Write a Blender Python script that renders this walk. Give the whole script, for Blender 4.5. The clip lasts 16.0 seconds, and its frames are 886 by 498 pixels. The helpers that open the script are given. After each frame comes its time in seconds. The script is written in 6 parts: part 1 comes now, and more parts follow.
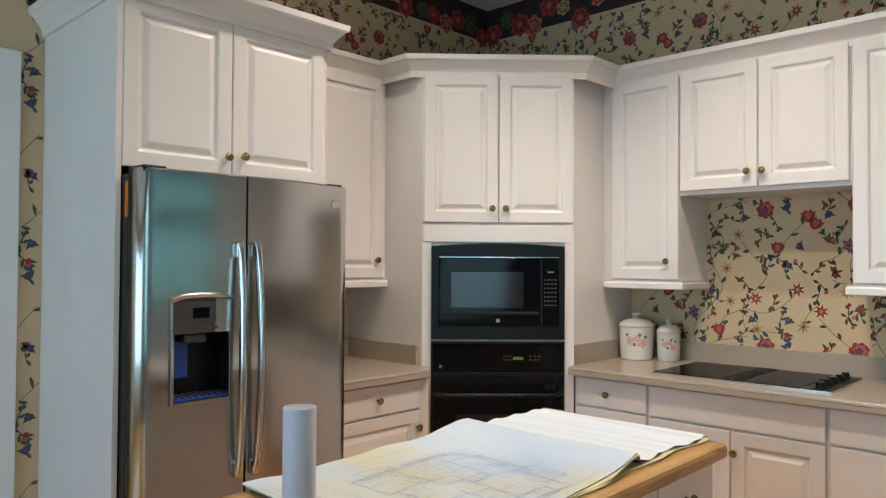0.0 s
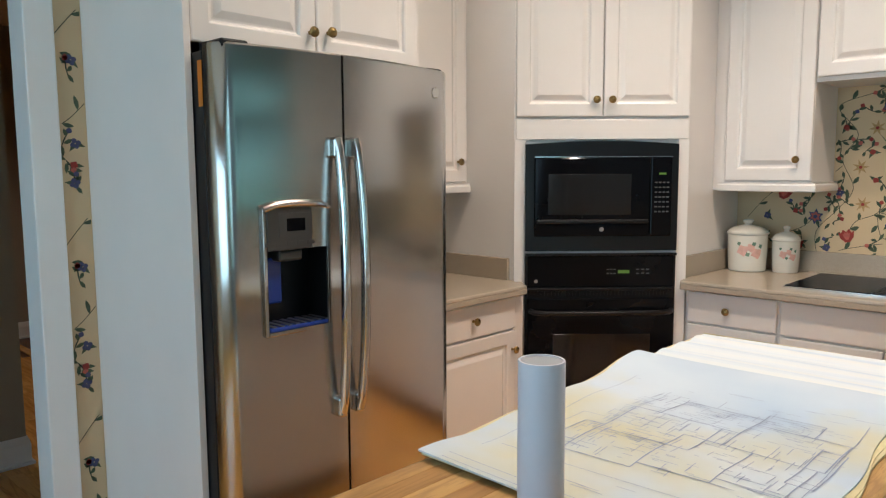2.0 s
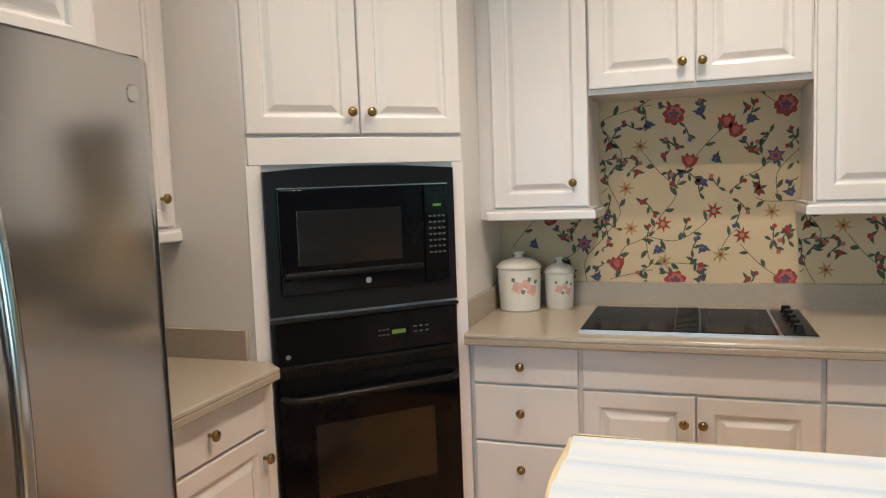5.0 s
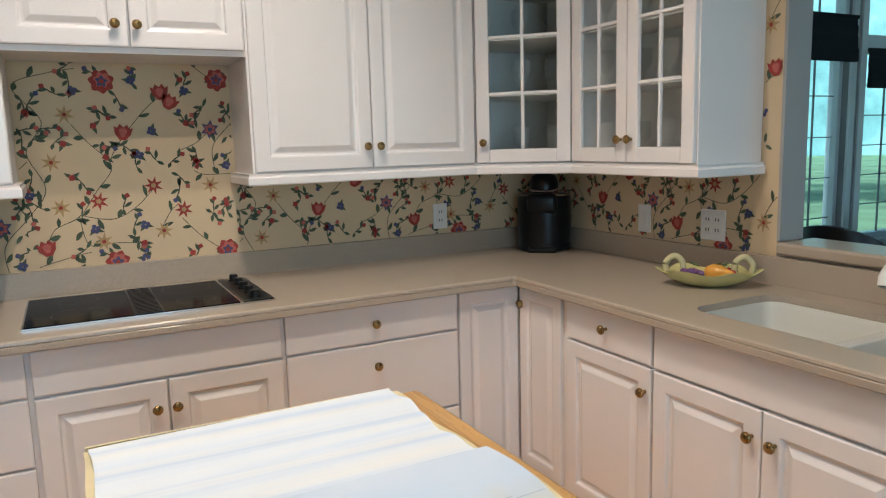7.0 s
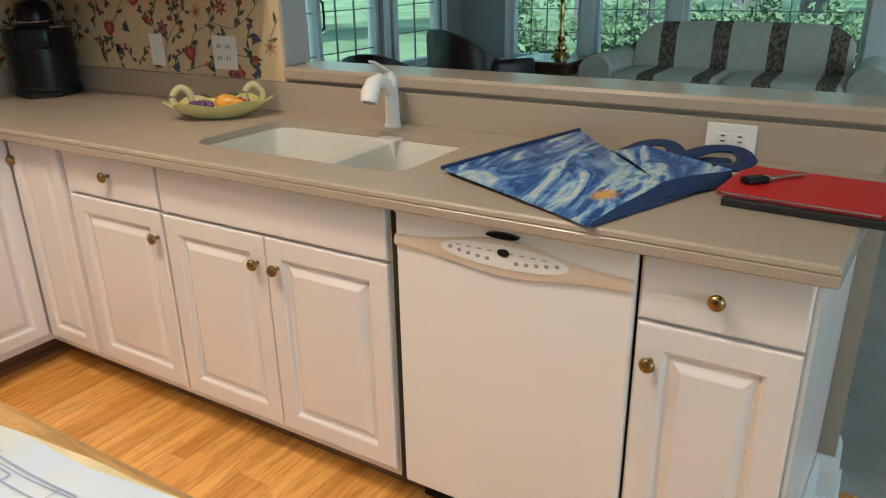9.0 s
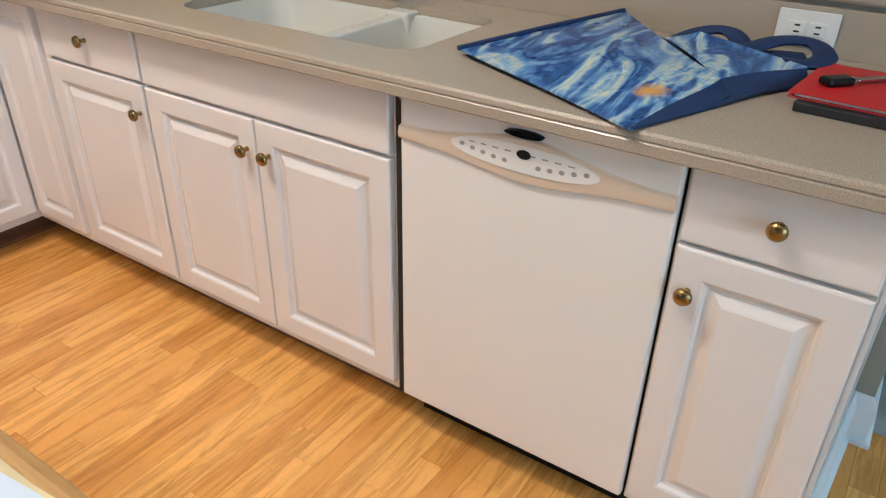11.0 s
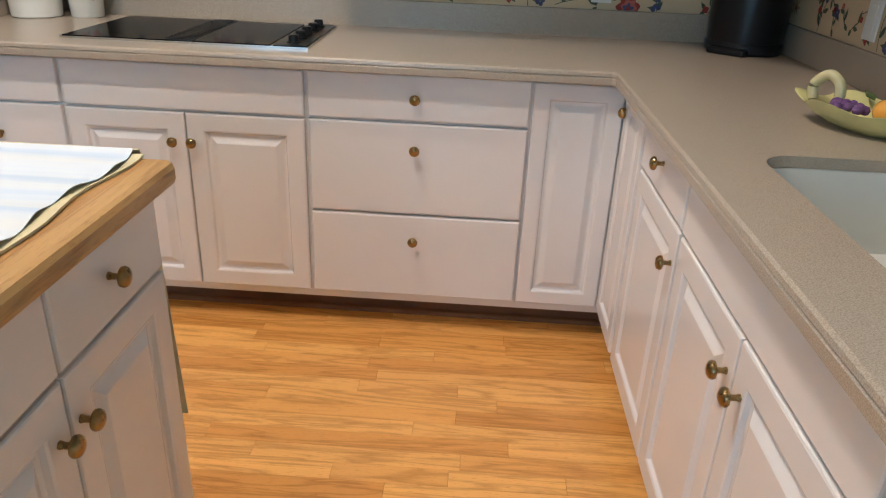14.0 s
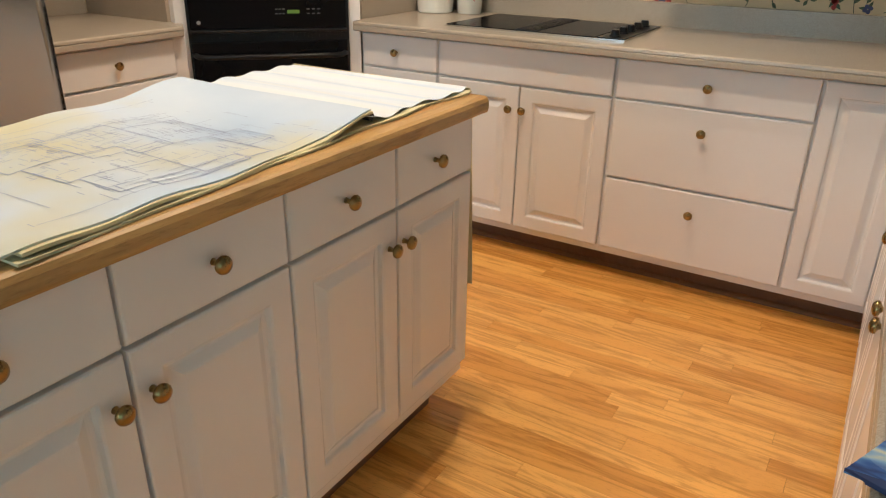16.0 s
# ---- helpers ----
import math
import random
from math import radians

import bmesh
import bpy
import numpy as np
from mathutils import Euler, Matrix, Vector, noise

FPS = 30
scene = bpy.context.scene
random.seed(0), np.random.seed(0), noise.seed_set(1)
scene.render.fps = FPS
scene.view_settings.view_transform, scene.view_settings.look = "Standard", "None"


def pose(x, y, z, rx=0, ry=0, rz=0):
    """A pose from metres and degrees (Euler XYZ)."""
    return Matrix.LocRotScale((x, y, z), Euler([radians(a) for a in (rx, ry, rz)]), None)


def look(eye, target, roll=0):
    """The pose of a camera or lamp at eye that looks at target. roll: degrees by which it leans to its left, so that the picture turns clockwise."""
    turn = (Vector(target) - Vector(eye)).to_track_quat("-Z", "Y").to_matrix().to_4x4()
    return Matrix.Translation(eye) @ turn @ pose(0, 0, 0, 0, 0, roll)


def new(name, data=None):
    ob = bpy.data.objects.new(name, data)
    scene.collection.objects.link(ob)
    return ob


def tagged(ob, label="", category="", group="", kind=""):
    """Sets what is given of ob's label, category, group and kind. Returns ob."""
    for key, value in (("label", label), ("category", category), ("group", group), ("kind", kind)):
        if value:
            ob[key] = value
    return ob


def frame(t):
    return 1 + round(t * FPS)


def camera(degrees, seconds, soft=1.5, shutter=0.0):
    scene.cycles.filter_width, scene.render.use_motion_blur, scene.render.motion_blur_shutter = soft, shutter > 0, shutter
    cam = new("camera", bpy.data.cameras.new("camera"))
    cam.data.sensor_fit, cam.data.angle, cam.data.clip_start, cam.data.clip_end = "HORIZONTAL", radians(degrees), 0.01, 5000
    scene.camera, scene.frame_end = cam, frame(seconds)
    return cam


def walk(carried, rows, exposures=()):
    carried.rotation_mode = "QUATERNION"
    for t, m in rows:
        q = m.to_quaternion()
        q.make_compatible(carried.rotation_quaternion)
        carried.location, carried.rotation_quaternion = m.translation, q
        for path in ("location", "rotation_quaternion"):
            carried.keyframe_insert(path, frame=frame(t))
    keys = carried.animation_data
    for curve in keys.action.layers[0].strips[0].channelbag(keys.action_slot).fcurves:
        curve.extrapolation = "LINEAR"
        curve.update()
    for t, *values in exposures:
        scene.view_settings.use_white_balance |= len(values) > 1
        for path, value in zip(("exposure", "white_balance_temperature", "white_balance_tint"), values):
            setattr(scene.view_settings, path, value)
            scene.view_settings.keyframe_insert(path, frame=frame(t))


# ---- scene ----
cam = camera(63.0, 16.0, soft=1.2)
PATH = [
    (0, (0.056, 0.151, 1.423), (-1.321, 1.601, 1.463), 0.3),
    (0.5, (-0.086, 0.212, 1.393), (-1.484, 1.638, 1.269), -0.2),
    (1, (-0.255, 0.21, 1.385), (-1.65, 1.634, 1.217), -0.4),
    (1.5, (-0.41, 0.171, 1.398), (-1.801, 1.595, 1.21), -0.3),
    (2, (-0.538, 0.203, 1.397), (-1.917, 1.636, 1.183), -0.3),
    (2.5, (-0.661, 0.321, 1.398), (-2.024, 1.771, 1.205), -0.5),
    (3, (-0.778, 0.417, 1.413), (-2.076, 1.932, 1.263), -0.1),
    (3.2, (-0.806, 0.436, 1.403), (-2.053, 1.993, 1.269), 0.0),
    (5.3, (-1.257, 0.81, 1.454), (-1.737, 2.743, 1.268), -2.0),
    (5.5, (-1.304, 0.84, 1.444), (-1.643, 2.802, 1.254), -1.8),
    (6, (-1.399, 0.867, 1.465), (-1.326, 2.853, 1.241), -1.7),
    (6.5, (-1.435, 0.868, 1.445), (-0.914, 2.782, 1.196), -1.5),
    (7, (-1.417, 0.85, 1.441), (-0.506, 2.606, 1.148), -1.6),
    (7.5, (-1.376, 0.823, 1.415), (-0.153, 2.37, 1.081), -1.5),
    (8, (-1.328, 0.8, 1.414), (0.121, 2.11, 0.988), -1.5),
    (8.5, (-1.238, 0.764, 1.399), (0.331, 1.871, 0.838), -1.3),
    (9, (-1.125, 0.741, 1.368), (0.465, 1.716, 0.645), -1.0),
    (9.2, (-1.091, 0.733, 1.352), (0.491, 1.67, 0.565), -0.7),
    (11.3, (-0.912, 0.856, 1.301), (0.501, 1.839, 0.282), 1.3),
    (11.5, (-0.891, 0.874, 1.295), (0.486, 1.91, 0.281), 1.4),
    (12, (-0.752, 0.919, 1.276), (0.373, 2.242, 0.283), 1.4),
    (12.5, (-0.604, 0.927, 1.288), (0.175, 2.495, 0.32), 0.9),
    (13, (-0.512, 1.01, 1.29), (-0.004, 2.711, 0.369), 1.2),
    (13.5, (-0.423, 1.108, 1.295), (-0.163, 2.893, 0.43), 2.2),
    (14, (-0.283, 1.087, 1.298), (-0.355, 2.903, 0.462), 2.5),
    (14.5, (-0.168, 1.021, 1.305), (-0.577, 2.805, 0.499), 1.7),
    (15, (-0.129, 0.91, 1.304), (-0.758, 2.641, 0.524), 0.5),
    (15.5, (-0.063, 0.746, 1.299), (-0.838, 2.412, 0.51), 0.1),
    (16, (0.047, 0.635, 1.296), (-0.898, 2.196, 0.478), 0.9),
]
EXPOSURES = [(0, -0.36, 6200, 10), (1.5, -0.30, 6250, 10), (3.2, -0.22, 6500, 10), (5.5, -0.36, 6350, 10), (7.5, -0.33, 6000, 10), (8.0, -0.28, 6350, 10), (8.5, -0.20, 6900, 10), (9.0, -0.12, 6700, 10),
             (11.5, 0.06, 5850, 10), (12.5, -0.18, 6000, 10), (14.5, -0.24, 5850, 10), (15.0, -0.26, 6550, 10), (16, -0.22, 6850, 10)]
walk(cam, [(t, look(eye, target, roll)) for t, eye, target, roll in PATH], EXPOSURES)

# ---- light ----
world = bpy.data.worlds.new("world")
scene.world = world
world.use_nodes = True
wn = world.node_tree.nodes
sky = wn.new("ShaderNodeTexSky")
sky.sky_type, sky.sun_disc = "NISHITA", False
sky.sun_elevation, sky.sun_rotation = radians(51), radians(270)
tint = wn.new("ShaderNodeMix")
tint.data_type, tint.blend_type = "RGBA", "MULTIPLY"
tint.inputs[0].default_value, tint.inputs[7].default_value = 1.0, (0.75, 1.0, 1.12, 1)
world.node_tree.links.new(sky.outputs[0], tint.inputs[6])
world.node_tree.links.new(tint.outputs[2], wn["Background"].inputs[0])
wn["Background"].inputs[1].default_value = 0.15

sun = new("sun", bpy.data.lights.new("sun", "SUN"))
sun.data.energy, sun.data.angle, sun.data.color = 5.0, radians(3), (0.72, 0.95, 1.0)
sun.matrix_world = look((0, 0, 10), (8, 0, 0))


def area_lamp(name, eye, target, w, h, watts, colour):
    ob = new(name, bpy.data.lights.new(name, "AREA"))
    ob.data.shape, ob.data.size, ob.data.size_y = "RECTANGLE", w, h
    ob.data.energy, ob.data.color = watts, colour
    ob.matrix_world = look(eye, target)
    return ob


DAY = (0.50, 0.78, 1.0)
WARM = (1.0, 0.845, 0.69)
area_lamp("daylight_south", (-1.6, -2.45, 1.5), (-1.6, 3, 1.2), 2.6, 1.8, 68, DAY)
# The living room lamp is a fill added to brighten the sofa.
area_lamp("living_fill", (3.9, -2.45, 1.5), (4.4, 3, 0.8), 1.8, 1.9, 32, DAY)
CEIL = 3.13
CANS = [(-1.02, 2.69, 82), (-0.86, 2.06, 80), (-1.95, 2.05, 56), (-1.42, 0.92, 24)]
# Unseen fill spot added to brighten the hall; it has no fixture.
HALL_FILL = (-5.7, 1.3, 40)
for cx, cy, watts in CANS + [HALL_FILL]:
    ob = new("downlight_and_fill", bpy.data.lights.new("downlight_and_fill", "SPOT"))
    ob.data.energy, ob.data.color = watts * 1.22, WARM
    ob.data.spot_size, ob.data.spot_blend, ob.data.shadow_soft_size = radians(128), 0.8, 0.022
    ob.matrix_world = look((cx, cy, (CEIL if cx > -4 else 2.6) - 0.02), (cx, cy + 0.001, 0))

# ---- materials ----


class Mat:
    """A small node material: base colour, gloss, grain at two scales and fine relief."""

    def __init__(self, name, colour, rough=0.5, metal=0.0, spec=0.5):
        self.m = bpy.data.materials.new(name)
        self.m.use_nodes = True
        self.n, self.l = self.m.node_tree.nodes, self.m.node_tree.links
        self.b = self.n["Principled BSDF"]
        self.b.inputs["Base Color"].default_value = (*colour, 1)
        self.b.inputs["Roughness"].default_value = rough
        self.b.inputs["Metallic"].default_value = metal
        self.b.inputs["Specular IOR Level"].default_value = spec
        self.colour = colour

    def coords(self, scale=(1, 1, 1), kind="Object"):
        tc, mp = self.n.new("ShaderNodeTexCoord"), self.n.new("ShaderNodeMapping")
        mp.inputs["Scale"].default_value = scale
        self.l.new(tc.outputs[kind], mp.inputs[0])
        return mp.outputs[0]

    def noise(self, scale, detail=3, stretch=(1, 1, 1), rough=0.5):
        t = self.n.new("ShaderNodeTexNoise")
        t.inputs["Scale"].default_value, t.inputs["Detail"].default_value = scale, detail
        t.inputs["Roughness"].default_value = rough
        self.l.new(self.coords(stretch), t.inputs["Vector"])
        return t.outputs["Fac"]

    def ramp(self, fac, stops):
        r = self.n.new("ShaderNodeValToRGB")
        while len(r.color_ramp.elements) < len(stops):
            r.color_ramp.elements.new(0.5)
        for e, (p, c) in zip(r.color_ramp.elements, stops):
            e.position, e.color = p, (*c, 1)
        self.l.new(fac, r.inputs[0])
        return r.outputs[0]

    def mix(self, fac, a, b, mode="MIX"):
        x = self.n.new("ShaderNodeMix")
        x.data_type, x.blend_type = "RGBA", mode
        for key, v in ((0, fac), (6, a), (7, b)):
            if isinstance(v, (int, float)):
                x.inputs[key].default_value = v
            elif isinstance(v, tuple):
                x.inputs[key].default_value = (*v, 1)
            else:
                self.l.new(v, x.inputs[key])
        return x.outputs[2]

    def math(self, op, a, b=0.0, c=0.0):
        x = self.n.new("ShaderNodeMath")
        x.operation = op
        for i, v in enumerate((a, b, c)):
            if isinstance(v, (int, float)):
                x.inputs[i].default_value = v
            else:
                self.l.new(v, x.inputs[i])
        return x.outputs[0]

    def base(self, out):
        self.l.new(out, self.b.inputs["Base Color"])
        return self

    def rough(self, fac, lo, hi):
        r = self.n.new("ShaderNodeMapRange")
        r.inputs[3].default_value, r.inputs[4].default_value = lo, hi
        self.l.new(fac, r.inputs[0])
        self.l.new(r.outputs[0], self.b.inputs["Roughness"])
        return self

    def bump(self, fac, strength=0.2, distance=0.002):
        b = self.n.new("ShaderNodeBump")
        b.inputs["Strength"].default_value, b.inputs["Distance"].default_value = strength, distance
        self.l.new(fac, b.inputs["Height"])
        self.l.new(b.outputs[0], self.b.inputs["Normal"])
        return self

    def random(self):
        return self.n.new("ShaderNodeObjectInfo").outputs["Random"]

    def island(self):
        return self.n.new("ShaderNodeNewGeometry").outputs["Random Per Island"]


def plain(name, colour, rough=0.5, metal=0.0, vary=0.08, scale=6.0, fine=90.0, bump=0.05, spec=0.5):
    """Colour with stains at a large scale, grain at a fine one, and a light relief."""
    m = Mat(name, colour, rough, metal, spec)
    c1 = tuple(v * (1 - vary) for v in colour)
    c2 = tuple(min(1, v * (1 + vary * 0.6)) for v in colour)
    big, small = m.noise(scale), m.noise(fine, 2)
    m.base(m.mix(m.math("MULTIPLY", small, 0.3), m.ramp(big, [(0.3, c1), (0.7, c2)]), c1))
    m.rough(big, max(0.02, rough * 0.85), min(1, rough * 1.15))
    if bump:
        m.bump(small, bump, 0.001)
    return m


def wood(name, dark, light, rough, along="x", random_kind="random", scale=1.0):
    m = Mat(name, light, rough)
    st = {"x": (1.4, 15, 15), "y": (15, 1.4, 15)}[along]
    st = tuple(v * scale for v in st)
    fig, pore = m.noise(1.6, 3, st), m.noise(26, 2, st)
    rings = m.n.new("ShaderNodeTexNoise")
    rings.inputs["Scale"].default_value, rings.inputs["Detail"].default_value, rings.inputs["Distortion"].default_value = 1.3, 3, 1.3
    shift = m.n.new("ShaderNodeVectorMath")
    shift.operation = "ADD"
    rv = m.random() if random_kind == "random" else m.island()
    m.l.new(m.coords(st), shift.inputs[0])
    m.l.new(m.math("MULTIPLY", rv, 60.0), shift.inputs[1])
    m.l.new(shift.outputs[0], rings.inputs["Vector"])
    grain = m.math("FRACT", m.math("MULTIPLY", rings.outputs["Fac"], 1.9))
    grain = m.math("ADD", m.math("MULTIPLY", m.math("PINGPONG", grain, 0.5), 1.0), m.math("MULTIPLY", m.noise(6, 5, st, 0.65), 0.40))
    col = m.ramp(grain, [(0.16, dark), (0.36, light), (0.75, tuple(min(1, v * 1.12) for v in light))])
    rnd = m.random() if random_kind == "random" else m.island()
    tint = m.ramp(rnd, [(0.0, (0.78, 0.66, 0.52)), (0.3, (0.95, 0.88, 0.80)), (0.6, (1.0, 1.0, 1.0)), (1.0, (1.12, 1.14, 1.16))])
    col = m.mix(0.42, col, light)
    col = m.mix(0.85, col, tint, "MULTIPLY")
    col = m.mix(m.math("MULTIPLY", m.math("GREATER_THAN", pore, 0.62), 0.30), col, dark)
    col = m.mix(m.math("MULTIPLY", m.math("GREATER_THAN", fig, 0.68), 0.1), col, dark)
    m.base(col).rough(grain, rough * 1.2, rough * 0.8).bump(grain, 0.06, 0.001)
    return m


WHITE = plain("white_cabinet_finish", (0.77, 0.735, 0.715), 0.23, vary=0.03, scale=3, fine=60, bump=0.03)
CEILING = plain("ceiling_paint", (0.78, 0.75, 0.70), 0.9, vary=0.04, bump=0.2)
PAPERED = plain("cream_wallpaper", (0.62, 0.475, 0.30), 0.75, vary=0.05, scale=2, fine=220, bump=0.1)
TAUPE = plain("taupe_wall_paint", (0.33, 0.29, 0.235), 0.8, vary=0.04, bump=0.15)
GREYWALL = plain("grey_beige_wall_paint", (0.36, 0.355, 0.345), 0.8, vary=0.04, bump=0.15)
TRIM = plain("white_trim_paint", (0.78, 0.78, 0.78), 0.4, vary=0.03)
BRASS = plain("antique_brass", (0.36, 0.24, 0.10), 0.28, 1.0, vary=0.35, scale=60, bump=0)
CHROME = plain("polished_steel", (0.62, 0.60, 0.58), 0.18, 1.0, vary=0.05, bump=0)
BLACKGLASS = plain("black_glass", (0.004, 0.004, 0.005), 0.06, vary=0.1, bump=0, spec=0.35)
BLACKGLASS.b.inputs["IOR"].default_value = 1.3
COOKGLASS = plain("black_ceramic_glass", (0.004, 0.004, 0.005), 0.12, vary=0.1, bump=0, spec=0.12)
BLACKPLASTIC = plain("black_plastic", (0.006, 0.006, 0.007), 0.32, vary=0.15, bump=0.04, spec=0.3)
DARKWINDOW = plain("smoked_oven_window", (0.012, 0.010, 0.009), 0.1, vary=0.1, bump=0)
COOKGLASS.b.inputs["IOR"].default_value = 1.18
KEYPRINT = plain("dim_grey_key_print", (0.085, 0.085, 0.088), 0.5, bump=0)
GREYPRINT = plain("grey_print", (0.30, 0.30, 0.30), 0.5, bump=0)
CERAMIC = plain("cream_ceramic", (0.74, 0.70, 0.62), 0.16, vary=0.04, bump=0)
SINKWHITE = plain("white_composite_sink", (0.60, 0.60, 0.55), 0.22, vary=0.04, bump=0)
BISQUE = plain("bisque_plastic", (0.66, 0.54, 0.42), 0.4, vary=0.04, bump=0.02)
WHITEPLASTIC = plain("white_plastic", (0.76, 0.75, 0.72), 0.35, vary=0.03, bump=0)
CARPET = plain("grey_carpet", (0.36, 0.35, 0.33), 0.95, vary=0.2, scale=4, fine=350, bump=0.8)
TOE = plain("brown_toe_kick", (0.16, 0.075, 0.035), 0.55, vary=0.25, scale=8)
# Near-black paint imitating the shade in gaps, slots and hollows.
GAPSHADE = plain("gap_shade_black", (0.02, 0.018, 0.016), 0.8, bump=0)

COUNTER = Mat("speckled_taupe_countertop", (0.42, 0.35, 0.28), 0.3)
_s, _b = COUNTER.noise(480, 2), COUNTER.noise(3)
COUNTER.base(COUNTER.mix(COUNTER.math("GREATER_THAN", COUNTER.noise(640, 1), 0.71),
    COUNTER.ramp(_s, [(0.36, (0.33, 0.27, 0.21)), (0.5, (0.40, 0.335, 0.265)), (0.64, (0.46, 0.39, 0.31))]), (0.28, 0.225, 0.175)))
COUNTER.rough(_b, 0.20, 0.29)

STEEL = Mat("brushed_stainless_steel", (0.50, 0.48, 0.455), 0.26, 1.0)
_s = STEEL.noise(90, 2, (30, 30, 0.6))
STEEL.base(STEEL.ramp(_s, [(0.3, (0.47, 0.45, 0.43)), (0.7, (0.53, 0.51, 0.49))]))
STEEL.rough(STEEL.noise(4, 2), 0.15, 0.22).bump(STEEL.noise(1.8, 1, (1, 1, 3.0)), 0.10, 0.02)
STEEL.b.inputs["Anisotropic"].default_value = 0.6

OAK = wood("oak_floor_strip", (0.42, 0.172, 0.038), (0.83, 0.428, 0.118), 0.19, "x")
OAKREST = wood("oak_floor_strip_far", (0.42, 0.172, 0.038), (0.83, 0.428, 0.118), 0.19, "x", "island")
BLOCK = wood("maple_butcher_block", (0.24, 0.12, 0.040), (0.46, 0.268, 0.096), 0.36, "y")

# ---- mesh helpers ----


def link(name, bm, mat, parent=None, m=None, label="", smooth=False, kind=""):
    me = bpy.data.meshes.new(name)
    bm.normal_update()
    bm.to_mesh(me)
    bm.free()
    me.materials.append(mat.m if isinstance(mat, Mat) else mat)
    if smooth:
        me.shade_smooth()
        me.set_sharp_from_angle(angle=radians(40))
    ob = new(name, me)
    if parent is not None:
        ob.parent = parent
    if m is not None:
        ob.matrix_basis = m
    return tagged(ob, label, kind=kind)


def part(name, bm, mat, parent, label="", m=None, smooth=False):
    return link(name, bm, mat, parent, m, label, smooth)


def share(name, mesh, parent, m, label=""):
    ob = new(name, mesh)
    ob.parent = parent
    ob.matrix_basis = m
    return tagged(ob, label)


def thing(name, m, label, category, group="", kind=""):
    ob = new(name)
    ob.empty_display_size = 0.1
    ob.matrix_basis = m
    return tagged(ob, label, category, group, kind)


def add_box(bm, x0, x1, y0, y1, z0, z1, bevel=0.0, segments=2):
    v = [bm.verts.new(p) for p in ((x0, y0, z0), (x1, y0, z0), (x1, y1, z0), (x0, y1, z0), (x0, y0, z1), (x1, y0, z1), (x1, y1, z1), (x0, y1, z1))]
    f = [bm.faces.new([v[i] for i in q]) for q in ((3, 2, 1, 0), (4, 5, 6, 7), (0, 1, 5, 4), (1, 2, 6, 5), (2, 3, 7, 6), (3, 0, 4, 7))]
    if bevel:
        edges = list({e for q in f for e in q.edges})
        bmesh.ops.bevel(bm, geom=edges, offset=bevel, segments=segments, affect="EDGES", profile=0.5)
    return bm


def box(x0, x1, y0, y1, z0, z1, bevel=0.0, segments=2):
    return add_box(bmesh.new(), min(x0, x1), max(x0, x1), min(y0, y1), max(y0, y1), min(z0, z1), max(z0, z1), bevel, segments)


def lathe(profile, segments=24, bm=None):
    """Turned body: profile of (radius, height) from the bottom to the top."""
    bm = bm or bmesh.new()
    rings = []
    for r, z in profile:
        rings.append([bm.verts.new((max(r, 1e-5) * math.cos(a), max(r, 1e-5) * math.sin(a), z)) for a in (2 * math.pi * k / segments for k in range(segments))])
    for lo, hi in zip(rings, rings[1:]):
        for k in range(segments):
            j = (k + 1) % segments
            bm.faces.new((lo[k], lo[j], hi[j], hi[k]))
    if profile[0][0] > 1e-4:
        bm.faces.new(list(reversed(rings[0])))
    if profile[-1][0] > 1e-4:
        bm.faces.new(rings[-1])
    return bm


def tube(points, radius, segments=10, bm=None, flat=1.0, closed_ends=True):
    """Round bar along points; radius a number or one for each point."""
    bm = bm or bmesh.new()
    pts = [Vector(p) for p in points]
    rad = radius if isinstance(radius, (list, tuple)) else [radius] * len(pts)
    rings, up = [], Vector((0, 0, 1))
    for i, p in enumerate(pts):
        d = (pts[min(i + 1, len(pts) - 1)] - pts[max(i - 1, 0)]).normalized()
        a = d.cross(up if abs(d.dot(up)) < 0.95 else Vector((1, 0, 0))).normalized()
        b = a.cross(d).normalized()
        rings.append([bm.verts.new(p + rad[i] * (math.cos(t) * a + flat * math.sin(t) * b)) for t in (2 * math.pi * k / segments for k in range(segments))])
    for lo, hi in zip(rings, rings[1:]):
        for k in range(segments):
            j = (k + 1) % segments
            bm.faces.new((lo[k], hi[k], hi[j], lo[j]))
    if closed_ends:
        bm.faces.new(rings[0])
        bm.faces.new(list(reversed(rings[-1])))
    return bm


def curve3(points, n=6):
    """A smooth line through points in space."""
    pts = [Vector(p) for p in points]
    out = []
    for i in range(len(pts) - 1):
        p0, p1, p2, p3 = pts[max(i - 1, 0)], pts[i], pts[i + 1], pts[min(i + 2, len(pts) - 1)]
        for k in range(n):
            t = k / n
            out.append(0.5 * ((2 * p1) + (p2 - p0) * t + (2 * p0 - 5 * p1 + 4 * p2 - p3) * t * t + (3 * p1 - p0 - 3 * p2 + p3) * t ** 3))
    return out + [pts[-1]]


def prism(outline, z0, z1, bm=None):
    """Upright prism over a plan outline, counter-clockwise."""
    bm = bm or bmesh.new()
    lo = [bm.verts.new((x, y, z0)) for x, y in outline]
    hi = [bm.verts.new((x, y, z1)) for x, y in outline]
    n = len(outline)
    bm.faces.new(list(reversed(lo)))
    bm.faces.new(hi)
    for k in range(n):
        j = (k + 1) % n
        bm.faces.new((lo[k], lo[j], hi[j], hi[k]))
    return bm


